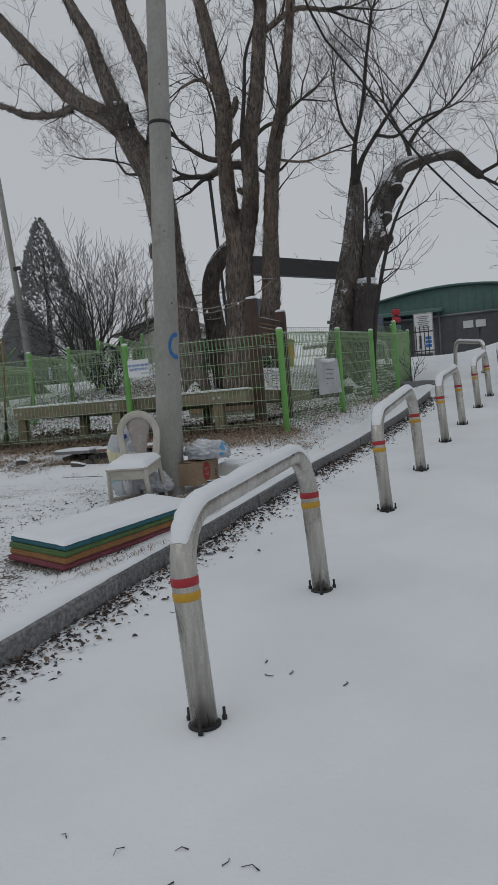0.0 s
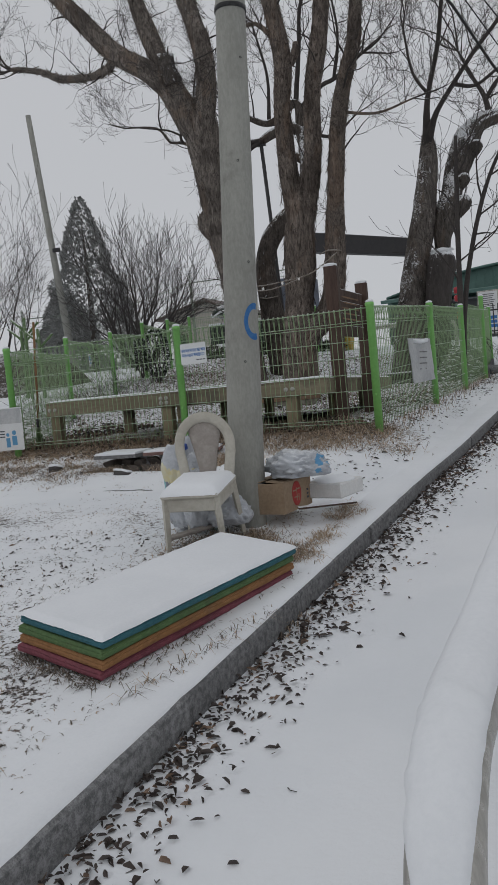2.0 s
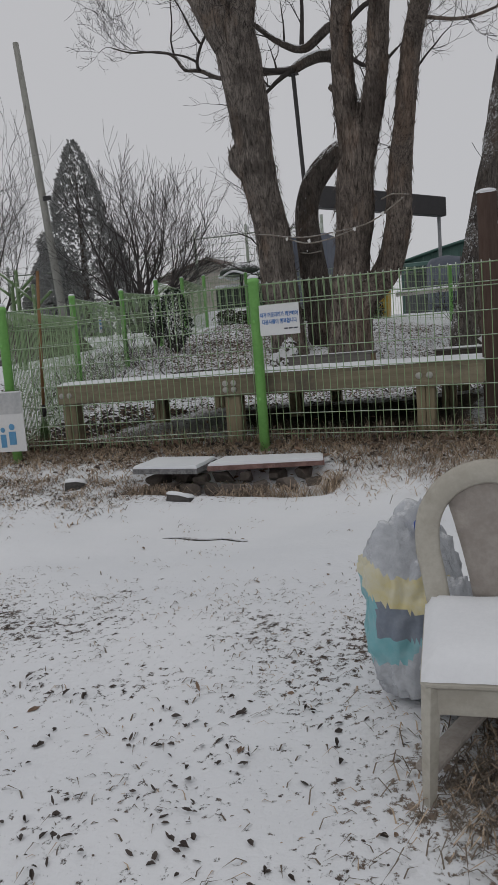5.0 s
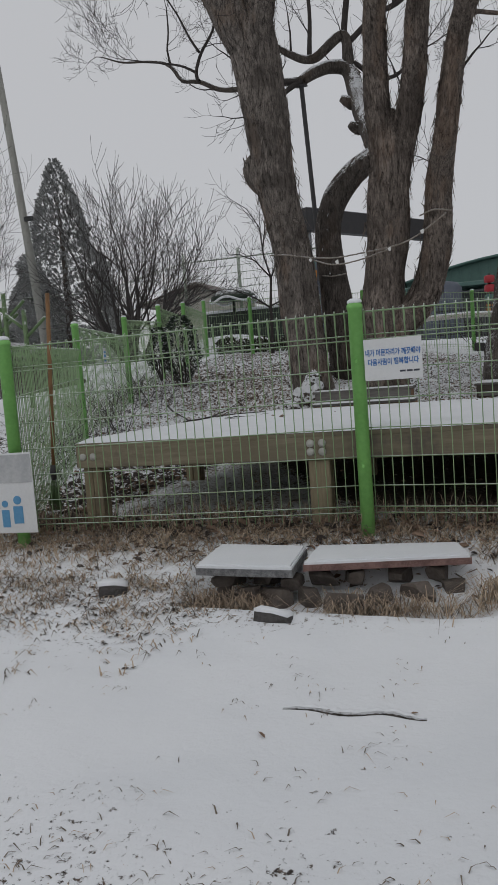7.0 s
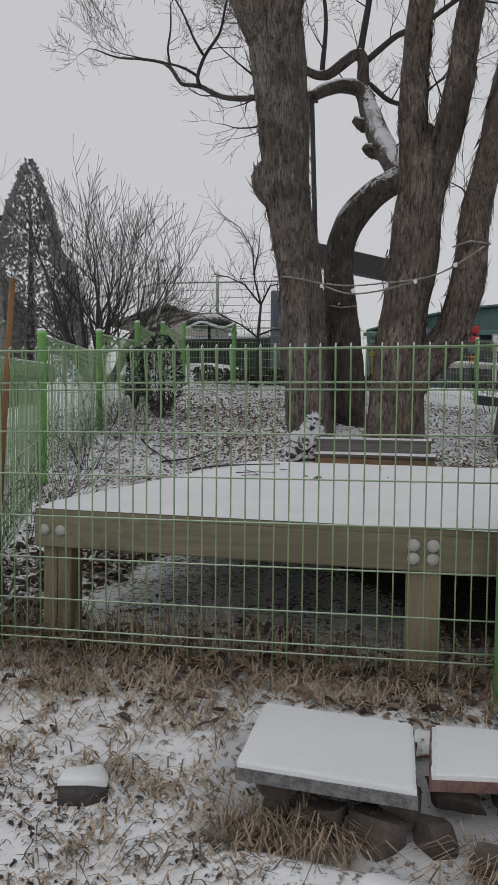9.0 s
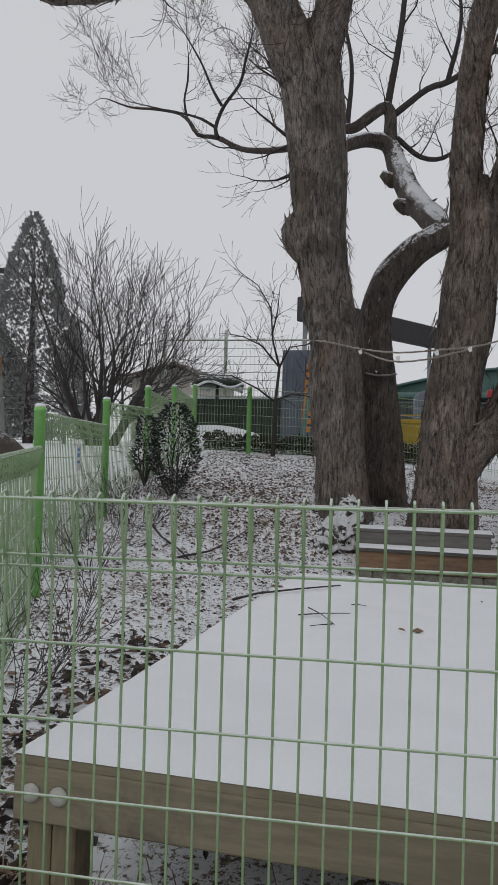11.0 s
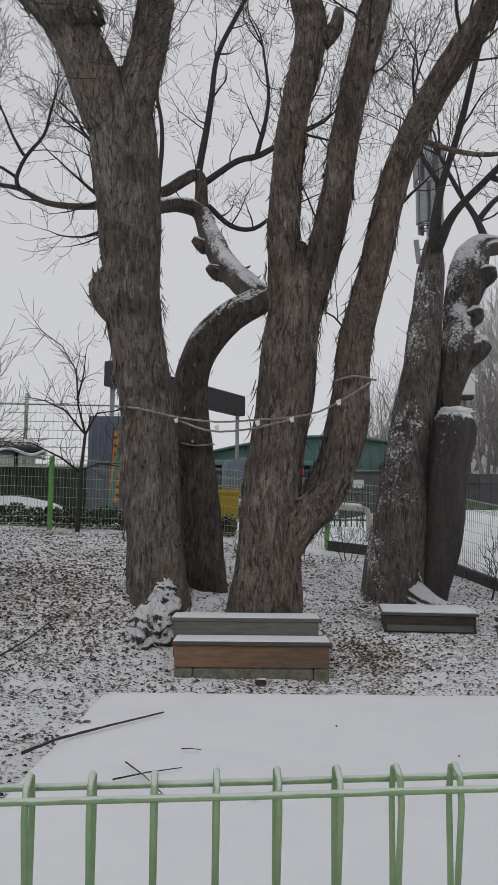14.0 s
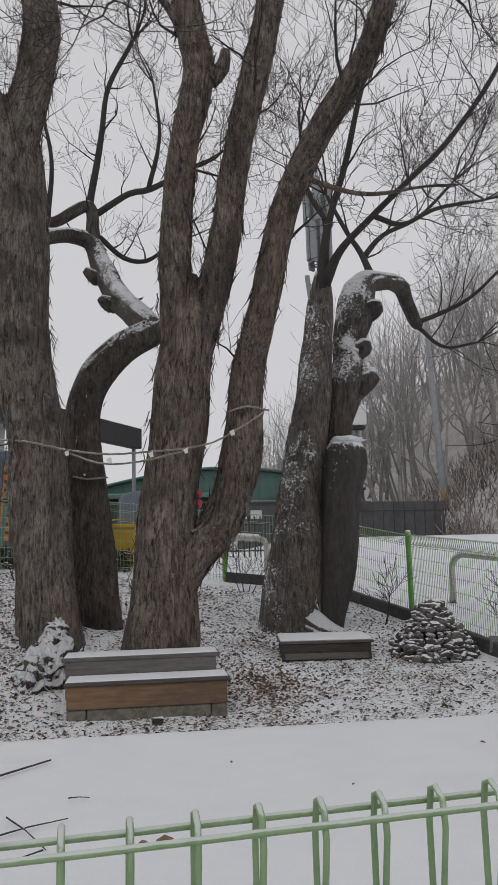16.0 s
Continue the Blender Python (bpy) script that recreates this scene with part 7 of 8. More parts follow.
def hall():
    h = thing("arched_hall", (-2.5, 45.0, 2.3), label="large dark green hall with a shallow arched roof", category="building")
    x0, x1, y0, y1, zb, ze, rise = -8.2, 4.2, 40.0, 62.0, 2.0, 4.7, 1.0
    n = 18
    top = [(x0 + (x1 - x0) * i / n, ze + rise * math.sin(math.pi * i / n)) for i in range(n + 1)]
    verts = [(x0, y0, zb), (x1, y0, zb)] + [(x, y0, z) for x, z in reversed(top)]
    k = len(verts)
    verts += [(x, y1, z) for x, y, z in verts]
    faces = [tuple(range(k)), tuple(reversed(range(k, 2 * k)))] + [(i, k + i, k + (i + 1) % k, (i + 1) % k) for i in range(k)]
    part("wall", Acc().add(verts, faces), M_HALL, h, world=True)
    roof = Acc()
    rv = [(x, y, z + 0.03 + dz) for y in (y0 - 0.25, y1) for dz in (0.0, 0.10) for x, z in top]
    m = n + 1
    rf = [(m + i, m + i + 1, 3 * m + i + 1, 3 * m + i) for i in range(n)] + [(i, i + 1, m + i + 1, m + i) for i in range(n)] + [(i + 1, i, 2 * m + i, 2 * m + i + 1) for i in range(n)]
    part("roof", roof.add(rv, rf, True), M_HALL, h, "dark green ribbed roof edge", world=True)
    for i in range(30):
        f = (i + 0.5) / 30
        x = x0 + (x1 - x0) * f
        z = ze + rise * math.sin(math.pi * f)
        part("cladding_rib", Acc().box(0.07, 0.04, z - 4.5, pose(x, y0 - 0.02, (z + 4.5) / 2), 0.01), M_HALL, h, world=True)
    # lower front with shutters
    part("porch_roof", Acc().box(5.6, 2.4, 0.16, pose(-5.3, 38.9, 4.55, 6, 0, 0), 0.02), M_HALL, h, world=True)
    part("front_wall", Acc().box(12.0, 0.25, 2.3, pose(-2.0, 39.75, 3.1), 0.02), M_HALL_WALL, h, world=True)
    part("gutter", Acc().tube([(-8.0, 39.55, 4.28), (4.0, 39.55, 4.28)], 0.05, 6), M_MAST, h, world=True)
    for i in range(10):
        part("front_panel", Acc().box(1.1, 0.05, 1.9, pose(-7.4 + i * 1.2, 39.6, 3.15), 0.01), M_HALL_WALL, h, world=True)
    for x in (-1.35, -0.75):
        part("notice_board", Acc().box(0.48, 0.03, 0.36, pose(x, 39.53, 3.72)), M_WHITE, h, "white notice sheet", world=True)
    part("downpipe", Acc().tube([(-2.75, 39.5, 2.1), (-2.75, 39.5, 4.6)], 0.05, 6), M_MAST, h, world=True)
    an = thing("low_annexe", (2.0, 37.0, 2.2), label="low grey annexe with a dark pitched roof", category="building")
    part("wall", Acc().box(6.0, 4.0, 1.9, pose(3.5, 38.5, 2.95), 0.02), M_HALL_WALL, an, world=True)
    part("roof", Acc().box(6.6, 4.6, 0.14, pose(3.5, 38.5, 4.02, 4, 8, 0), 0.02), M_HOUSE_ROOF, an, world=True)
    part("window", Acc().box(0.8, 0.05, 0.5, pose(1.6, 36.47, 3.1), 0.01), M_GLASS, an, world=True)
    gb = thing("silver_tank", (-4.9, 34.0, 2.2), label="pale steel tank cabinet beside the hall", category="tank")
    part("shell", Acc().lathe([(0.75, 0), (0.75, 1.9), (0.6, 2.1), (0.1, 2.2)], 24, pose(-5.6, 34.5, 2.15)), M_CONTAINER, gb, world=True)


hall()


def notice_stand():
    s = thing("notice_stand", (-2.87, 31.8, 2.15), label="tall white notice board on two legs in the snow", category="sign")
    part("frame", Acc().box(0.78, 0.06, 1.66, pose(-2.87, 31.85, 3.02), 0.01), M_STEEL, s, world=True)
    part("board", Acc().box(0.70, 0.03, 1.56, pose(-2.87, 31.8, 3.02)), M_WHITE, s, world=True)
    for x in (-3.2, -2.54):
        part("leg", Acc().tube([(x, 31.87, 2.05), (x, 31.87, 2.4)], 0.03, 8), M_STEEL, s, world=True)
    for k in range(8):
        part("print_bar", Acc().box(0.5 - 0.08 * (k % 3), 0.01, 0.03, pose(-2.87, 31.78, 3.7 - k * 0.075)), M_GRANITE, s, world=True)
    part("upright_shape", Acc().box(0.10, 0.01, 0.42, pose(-3.02, 31.78, 2.62)), M_INK, s, world=True)
    part("round_shape", Acc().lathe([(0.055, 0), (0.055, 0.01)], 14, pose(-3.02, 31.785, 2.88, 90, 0, 0)), M_INK, s, world=True)
    for k in range(3):
        part("blue_panel", Acc().box(0.24, 0.01, 0.12, pose(-2.70, 31.78, 2.82 - k * 0.16)), M_INK_BLUE, s, world=True)


notice_stand()


def beam_sign():
    b = thing("overhead_beam", (-7.0, 31.0, 2.2), label="long dark overhead beam carried on pale poles", category="beam")
    a, c = Vector((-9.5, 29.1, 6.3)), Vector((-5.68, 35.1, 6.3))
    d = c - a
    ang = math.degrees(math.atan2(d.y, d.x))
    mid = (a + c) / 2
    part("beam", Acc().box(d.length, 0.35, 0.74, pose(mid.x, mid.y, mid.z, 0, 0, ang), 0.03), M_BLACK, b, world=True)
    for p in (a.lerp(c, 0.03), a.lerp(c, 0.96)):
        part("pole", Acc().tube([(p.x, p.y, 2.1), (p.x, p.y, 6.0)], 0.07, 10), M_MAST, b, world=True)


beam_sign()


def mast():
    cx = 2.62
    m = thing("antenna_mast", (cx, 40.0, 2.4), label="slender mast crowded with pale antenna panels", category="mast")
    part("shaft", Acc().tube([(cx, 40, 2.3), (cx, 40, 19.6)], [0.25, 0.12], 10), M_MAST, m, world=True)
    rng = random.Random(4)
    for k in range(14):
        a = 0.4 + k * 0.449
        z = 18.2 if k % 2 else 16.2
        r = 0.62 if k % 2 else 0.52
        part("panel", Acc().box(0.34, 0.14, 1.9, pose(cx + math.cos(a) * r, 40 + math.sin(a) * r, z + rng.uniform(-0.2, 0.2), 0, 0, math.degrees(a) + 90), 0.03), M_MAST, m, world=True)
    for z in (15.3, 17.1, 19.0):
        ring = [(cx + math.cos(t / 16 * 6.283) * 0.5, 40 + math.sin(t / 16 * 6.283) * 0.5, z) for t in range(17)]
        part("ring", Acc().tube(ring, 0.04, 6), M_MAST, m, world=True)
        for k in range(4):
            a = 0.6 + k * 1.571
            part("strut", Acc().tube([(cx, 40, z), (cx + math.cos(a) * 0.5, 40 + math.sin(a) * 0.5, z)], 0.03, 5), M_MAST, m, world=True)
    part("panel", Acc().box(0.22, 0.12, 1.1, pose(2.02, 39.9, 14.1, 0, -6, 0), 0.03), M_MAST, m, world=True)
    part("arm", Acc().tube([(cx, 40, 14.3), (2.02, 39.95, 14.2)], 0.03, 5), M_MAST, m, world=True)
    for k in range(4):
        part("whip", Acc().tube([(cx - 0.15 + k * 0.1, 40, 19), (cx - 0.15 + k * 0.1, 40, 21.2 - k * 0.4)], 0.03, 5), M_MAST, m, world=True)
    bx = thing("pole_cabinet", (2.84, 36.0, 2.2), label="white equipment box on a slim pole", category="cabinet")
    part("pole", Acc().tube([(2.84, 36.1, 2.1), (2.84, 36.1, 7.75)], 0.075, 8), M_MAST, bx, world=True)
    part("box", Acc().box(0.59, 0.45, 0.8, pose(2.84, 35.8, 7.3), 0.03), M_WHITE, bx, world=True)
    part("bracket", Acc().box(0.52, 0.35, 0.12, pose(2.84, 35.85, 6.82), 0.02), M_BLACK, bx, world=True)
    sp = thing("street_pole", (-16.7, 23.6, 1.9), label="tall slim dark street pole beside the conifer", category="pole")
    part("shaft", Acc().tube([(-16.0, 23.6, 1.8), (-16.75, 23.6, 10.9)], [0.14, 0.09], 10), M_CONCRETE, sp, world=True)
    part("bracket", Acc().box(0.25, 0.1, 0.12, pose(-16.15, 23.5, 6.3)), M_STEEL_DARK, sp, world=True)


mast()


# railings beyond the back fence
def back_railing():
    for k, (xa, ya, xb, yb) in enumerate(((-4.3, 22.4, -3.1, 22.0),)):
        za, zb = land_z(xa, ya), land_z(xb, yb)
        r = thing("pipe_railing", (xa, ya, za), label="pale steel pipe railing with rounded ends in the snow", category="railing")
        pts = [(xa - 1.4, ya + 0.3, za + 0.62), (xa, ya, za + 0.62), (xb - 0.15, yb, zb + 0.62), (xb - 0.04, yb, zb + 0.58), (xb, yb, zb + 0.47), (xb, yb, zb)]
        part("pipe", Acc().tube(pts, 0.055, 12), M_STEEL, r, world=True)
        part("snow_cap", Acc().tube([(x, y, z + 0.045) for x, y, z in pts[:3]], 0.035, 8), M_SNOW, r, world=True)


back_railing()


def dark_wall():
    w = thing("dark_boundary_fence", (3.0, 31.0, 2.1), label="dark board boundary fence at the foot of the hill", category="fence")
    for i in range(11):
        x = 0.4 + i * 0.36
        part("board", Acc().box(0.33, 0.05, 1.45, pose(x, 30.5 + i * 0.05, 2.85), 0.01), M_DARKBOARD, w, world=True)
    part("rail", Acc().tube([(0.2, 30.44, 3.3), (4.2, 31.0, 3.3)], 0.03, 6), M_DARKBOARD, w, world=True)
    pk = thing("picket_fence", (-5.4, 25.5, 1.9), label="black steel picket fence beyond the trees", category="fence")
    for i in range(22):
        x = -5.2 + i * 0.14
        part("picket", Acc().tube([(x, 26.5, 1.85), (x, 26.5, 2.95)], 0.018, 5), M_BLACK, pk, world=True)
    for z in (2.1, 2.75):
        part("rail", Acc().tube([(-5.3, 26.5, z), (-2.1, 26.5, z)], 0.022, 5), M_BLACK, pk, world=True)


dark_wall()


# netted heap and stakes outside the corner
def netted_heap():
    h = thing("netted_heap", (-12.5, 15.0, 1.2), label="low brown netted heap with green plastic stakes", category="heap")
    part("net", Acc().blob(2.6, 2.0, 1.35, seed=12, amp=0.2, sub=4, m=pose(-12.4, 15.2, 1.05), flat=-0.3), M_NET, h, world=True)
    for x, y, z0, z1 in ((-9.7, 13.0, 1.1, 2.75), (-9.95, 13.2, 1.1, 2.62), (-9.35, 12.9, 1.1, 2.5)):
        st = part("stake", Acc().tube([(x, y, z0), (x, y, z1)], 0.03, 8), M_GREENPLASTIC, h, world=True)
        part("arm", Acc().tube([(x, y, z1 - 0.35), (x + 0.3, y, z1 - 0.12)], 0.022, 8), M_GREENPLASTIC, st, world=True)
        part("arm", Acc().tube([(x, y, z1 - 0.25), (x - 0.28, y, z1 - 0.02)], 0.022, 8), M_GREENPLASTIC, st, world=True)


netted_heap()


# dark edging board at the foot of the back fence
def edging():
    e = thing("fence_edging", (-2.0, 17.0, 1.0), label="dark low concrete edging under the yard fence", category="edging")
    run = [POST_E, (-1.97, 17.3), (-2.6, 19.5), (-4.12, 19.85)]
    for p, q in zip(run, run[1:]):
        d = Vector((q[0] - p[0], q[1] - p[1], 0))
        n = max(1, round(d.length / 1.0))
        for k in range(n):
            a, b = Vector((*p, 0)) + d * (k / n), Vector((*p, 0)) + d * ((k + 1) / n)
            za, zb = land_z(a.x - 0.1, a.y), land_z(b.x - 0.1, b.y)
            c = (a + b) / 2
            ang = math.degrees(math.atan2(d.y, d.x))
            tilt = -math.degrees(math.atan2(zb - za, (b - a).length))
            part("edging_block", Acc().box((b - a).length - 0.008, 0.09, 0.24, pose(c.x, c.y, (za + zb) / 2 + 0.02, 0, tilt, ang), 0.01), M_DARKBOARD, e, world=True)
    st = thing("drum_stack", (-3.83, 31.0, 2.2), label="post carrying red, teal and orange round reflectors", category="post")
    part("post", Acc().tube([(-3.84, 31.05, 2.1), (-3.84, 31.05, 4.1)], 0.05, 8), M_STEEL_DARK, st, world=True)
    for k, (z, m) in enumerate(((3.92, M_RED), (3.62, M_RED), (3.30, M_HALL), (2.98, M_ORANGE))):
        part("reflector", Acc().lathe([(0.12, -0.12), (0.17, -0.09), (0.17, 0.09), (0.12, 0.12)], 14, pose(-3.84, 31.0, z)), m, st, world=True)


edging()


# overhead cables
def cables():
    c = thing("overhead_cable", (-1.2, 9.0, 4.0), label="bundle of black overhead cables crossing the lane", category="cable")
    main = [(-2.2, 5.6, 8.9), (-2.32, 8.0, 7.9), (-2.47, 11.6, 6.74), (-1.82, 12.0, 5.68), (-1.16, 13.0, 4.76), (-0.01, 15.0, 3.81), (1.4, 17.6, 3.2), (3.2, 21.0, 3.0)]
    for k, (dx, dz) in enumerate(((0, 0), (0.16, 0.12), (0.30, 0.30))):
        rows = [(x + dx * (i / 4 if i < 4 else 1), y, z + dz * (i / 4 if i < 4 else 1 + 0.3 * (i - 4)), 0.018 if k == 0 else 0.008) for i, (x, y, z) in enumerate(main)]
        part("cable", Acc().tube([r[:3] for r in spline(rows, 0.4)], rows[0][3], 6), M_CABLE, c, world=True)


# small bare tree leaning over the lane
def lane_tree():
    rng = random.Random(57)
    root = thing("young_tree", (-2.05, 12.5, 0.95), label="small bare tree with a fan of thin branches over the lane", category="tree")
    acc = Acc()
    lines = []
    for rows in ([(-2.05, 12.5, 0.9, 0.04), (-2.02, 12.5, 2.17, 0.036), (-1.98, 12.45, 3.27, 0.03), (-1.93, 12.4, 4.2, 0.02)],
                 [(-2.04, 12.5, 1.0, 0.034), (-1.95, 12.6, 2.16, 0.032), (-1.66, 12.6, 3.36, 0.028), (-1.3, 12.6, 4.1, 0.022), (-0.9, 12.6, 4.6, 0.016)]):
        acc = Acc()
        lines.append(limb_mesh(acc, rows, 8))
        part("stem", acc, M_TWIG, root, world=True)
    acc = Acc()
    for line in lines:
        for k in range(8):
            p = Vector(line[int((len(line) - 1) * (0.45 + 0.07 * k))][:3])
            grow(acc, rng, p, Vector((rng.uniform(-0.3, 1.2), rng.uniform(-0.4, 0.4), rng.uniform(0.2, 1.0))), rng.uniform(0.6, 1.1), 0.014, 2, 0.35, 0.12, 2)
    part("crown", acc, M_TWIG, root, world=True)


lane_tree()


# ---- wooded hillside ----
def hillside():
    n, m = 40, 30
    verts = []
    for j in range(m + 1):
        for i in range(n + 1):
            x, y = 1.0 + i * 2.2, 30.7 + j * 2.2
            t = step(0, 26, x - 1.0 + (y - 31) * 0.12)
            verts.append((x, y, 2.15 + 15 * t * step(30.7, 32.8, y) + 0.5 * noise.noise(Vector((x * 0.3, y * 0.3, 0)))))
    faces = [(j * (n + 1) + i, j * (n + 1) + i + 1, (j + 1) * (n + 1) + i + 1, (j + 1) * (n + 1) + i) for j in range(m) for i in range(n)]
    single("hillside", Acc().add(verts, faces, True), M_FARWOOD_HAZED, label="steep wooded hillside thinly covered with snow, its earth paled by painted haze", category="hill", kind="structure")
    rng = random.Random(101)
    acc = Acc()
    for _ in range(270):
        x, y = 3.4 + rng.random() ** 1.2 * 36, rng.uniform(35, 66)
        t = step(0, 26, x - 1.0 + (y - 31) * 0.12)
        z = 2.0 + 15 * t
        h = rng.uniform(5, 9)
        lean = Vector((rng.gauss(-0.08, 0.1), rng.gauss(0, 0.08), 1))
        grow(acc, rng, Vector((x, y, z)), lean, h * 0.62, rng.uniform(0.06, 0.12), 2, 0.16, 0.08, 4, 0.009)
    single("hillside_wood", acc, M_WOOD_HAZED, label="crowd of bare trees covering the hillside, snowfall haze painted into their pale grey", category="wood", kind="stuff")
    pale = thing("slim_pole", (5.46, 34.0, 2.6), label="slim pale concrete pole with a yellow band by the wood", category="pole")
    part("shaft", Acc().tube([(5.48, 34, 2.2), (5.42, 34, 4.0), (5.15, 34, 10.6)], [0.15, 0.14, 0.09], 10), M_MAST, pale, world=True)
    part("yellow_band", Acc().lathe([(0.15, -0.3), (0.152, -0.29), (0.15, 0.29), (0.148, 0.3)], 12, pose(5.425, 34, 3.9, 0, -2, 0)), M_BIN, pale, "yellow warning band", world=True)
    sh = Acc()
    for _ in range(5200):
        x, y = 0.5 + rng.random() ** 0.8 * 19, 31.6 + rng.random() ** 1.5 * 8
        y -= 1.2 * step(3.6, 4.4, x)
        t = step(0, 26, x - 1.0 + (y - 31) * 0.12)
        p = Vector((x, y, 2.2 + 15 * t * step(30.7, 32.8, y)))
        sh.tube([p, p + Vector((rng.gauss(0, 0.3), rng.gauss(0, 0.2), rng.uniform(0.3, 1.1)))], 0.016, 3)
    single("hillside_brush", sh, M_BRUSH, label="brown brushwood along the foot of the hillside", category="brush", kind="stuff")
    rng = random.Random(102)
    ev = Acc()
    for _ in range(700):
        a, r = rng.uniform(0, 6.28), rng.random() ** 0.5
        c = Vector((13.5 + math.cos(a) * r * 2.6, 36 + math.sin(a) * r * 2, 8.2 + rng.gauss(0, 1.5)))
        d = Vector((rng.gauss(0, 1), rng.gauss(0, 1), rng.gauss(0.4, 0.6))).normalized()
        s = d.cross(Vector((0, 0.3, 1))).normalized()
        ev.add([c, c + d * 0.25 + s * 0.16, c + d * 0.6, c + d * 0.25 - s * 0.16], [(0, 1, 2, 3)])
    pine = thing("pine_tree", (13.5, 36.0, 5.5), label="dark green pine standing in the hillside wood", category="tree")
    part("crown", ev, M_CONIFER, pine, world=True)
    part("trunk", Acc().tube([(13.5, 36, 5.0), (13.5, 36, 9.5)], [0.16, 0.06], 8), M_BARK_DARK, pine, world=True)


cables()
hillside()


# ---- fallen leaves, grass, twigs ----
def leaf_quad(acc, rng, x, y, z, size, curl):
    a = rng.uniform(0, 6.283)
    d = Vector((math.cos(a), math.sin(a), rng.gauss(0, 0.25))).normalized()
    s = d.cross(Vector((rng.gauss(0, 0.35), rng.gauss(0, 0.35), 1))).normalized()
    n = s.cross(d)
    c = Vector((x, y, z))
    w = size * rng.uniform(0.12, 0.30)
    k = curl * size
    acc.add([c, c + d * size * 0.35 + s * w + n * k, c + d * size * 0.75 + s * w * 0.7 + n * k, c + d * size, c + d * size * 0.75 - s * w * 0.7 + n * k * 0.6, c + d * size * 0.35 - s * w + n * k * 0.6, c + d * size * 0.5],
            [(0, 1, 6), (1, 2, 6), (2, 3, 6), (3, 4, 6), (4, 5, 6), (5, 0, 6)])


def scatter_leaves():
    rng = random.Random(7)
    a, b = Acc(), Acc()
    n = 0
    while n < 6400:       # leaves blown against the kerb
        y = rng.uniform(0.8, 13.5)
        u = abs(rng.gauss(0, 0.125)) + 0.01
        if u > 0.62 + 0.2 * noise.noise(Vector((y * 1.3, 0, 2))):
            continue
        x = kerb_x(y) + u
        leaf_quad(a if rng.random() < 0.85 else b, rng, x, y, land_z(x, y) + rng.uniform(0.0, 0.012), rng.uniform(0.012, 0.036) * (1.5 if rng.random() < 0.15 else 1.0), rng.uniform(0.0, 0.4))
        n += 1
    single("leaf_drift", a, M_LEAF, label="drift of dark wet leaves along the kerb", category="leaves", kind="stuff")
    a = Acc()
    for _ in range(26000):    # yard under the trees
        x, y = rng.uniform(-9, -2.2), 8.7 + rng.random() ** 0.8 * 10.5
        if DX0 - 0.05 < x < DX1 and DY0 < y < DY1 - 0.3 and rng.random() < 0.9:
            continue
        leaf_quad(a if rng.random() < 0.48 else b, rng, x, y, land_z(x, y) + rng.uniform(0.0, 0.012), rng.uniform(0.014, 0.046), rng.uniform(0.0, 0.4))
    for _ in range(5200):    # russet drifts about the roots and the timber steps
        cx, cy, sd = rng.choice(((-7.1, 14.9, 0.55), (-7.0, 14.4, 0.5), (-4.3, 14.7, 0.3), (-7.6, 15.6, 0.6)))
        x, y = cx + rng.gauss(0, sd), cy + rng.gauss(0, sd)
        leaf_quad(b if rng.random() < 0.8 else a, rng, x, y, land_z(x, y) + rng.uniform(0.0, 0.015), rng.uniform(0.016, 0.05), rng.uniform(0.0, 0.4))
    for _ in range(2200):    # large wet leaves between fence and deck
        x, y = -6.35 + rng.gauss(0, 0.38), rng.uniform(8.5, 11.2)
        if x > DX0 - 0.05 and y > DY0:
            continue
        leaf_quad(a if rng.random() < 0.7 else b, rng, x, y, land_z(x, y) + rng.uniform(0.004, 0.02), rng.uniform(0.03, 0.075), rng.uniform(0.0, 0.4))
    for _ in range(600):     # verge between fence and kerb
        y = rng.uniform(6.5, 15)
        x = kerb_x(y) - rng.uniform(0.28, 1.0)
        leaf_quad(a, rng, x, y, land_z(x, y) + 0.004, rng.uniform(0.02, 0.05), 0.15)
    for _ in range(1300):    # broad leaves heaped in the dark before the deck
        x, y = rng.uniform(-6.6, -2.5), 8.62 + rng.gauss(0, 0.1)
        leaf_quad(b if rng.random() < 0.65 else a, rng, x, y, land_z(x, y) + rng.uniform(0.005, 0.04), rng.uniform(0.03, 0.08), rng.uniform(0, 0.4))
    for _ in range(700):    # foot of the fence
        x = rng.uniform(-6.6, -2.4)
        y = 8.38 + rng.gauss(0, 0.13)
        leaf_quad(a if rng.random() < 0.4 else b, rng, x, y, land_z(x, y) + 0.006, rng.uniform(0.03, 0.07), rng.uniform(0, 0.3))
    for _ in range(190):     # dark leaves in the snow west of the bench
        cx, cy = rng.uniform(-7.0, -5.0), 7.95 - abs(rng.gauss(0, 0.27))
        for _ in range(rng.randint(1, 5)):
            x, y = cx + rng.gauss(0, 0.03), cy + rng.gauss(0, 0.03)
            leaf_quad(a if rng.random() < 0.7 else b, rng, x, y, land_z(x, y) + 0.003, rng.uniform(0.012, 0.036), rng.uniform(0, 0.2))
    for _ in range(190):     # dark clumps of leaf on the yard snow
        cx, cy = rng.uniform(-4.6, -2.5), rng.uniform(3.0, 5.5)
        for _ in range(rng.randint(2, 6)):
            x, y = cx + rng.gauss(0, 0.03), cy + rng.gauss(0, 0.03)
            leaf_quad(a, rng, x, y, land_z(x, y) + 0.004, rng.uniform(0.01, 0.032), rng.uniform(0, 0.3))
    single("leaf_litter", a, M_LEAF, label="dark fallen leaves lying among the snow", category="leaves", kind="stuff")
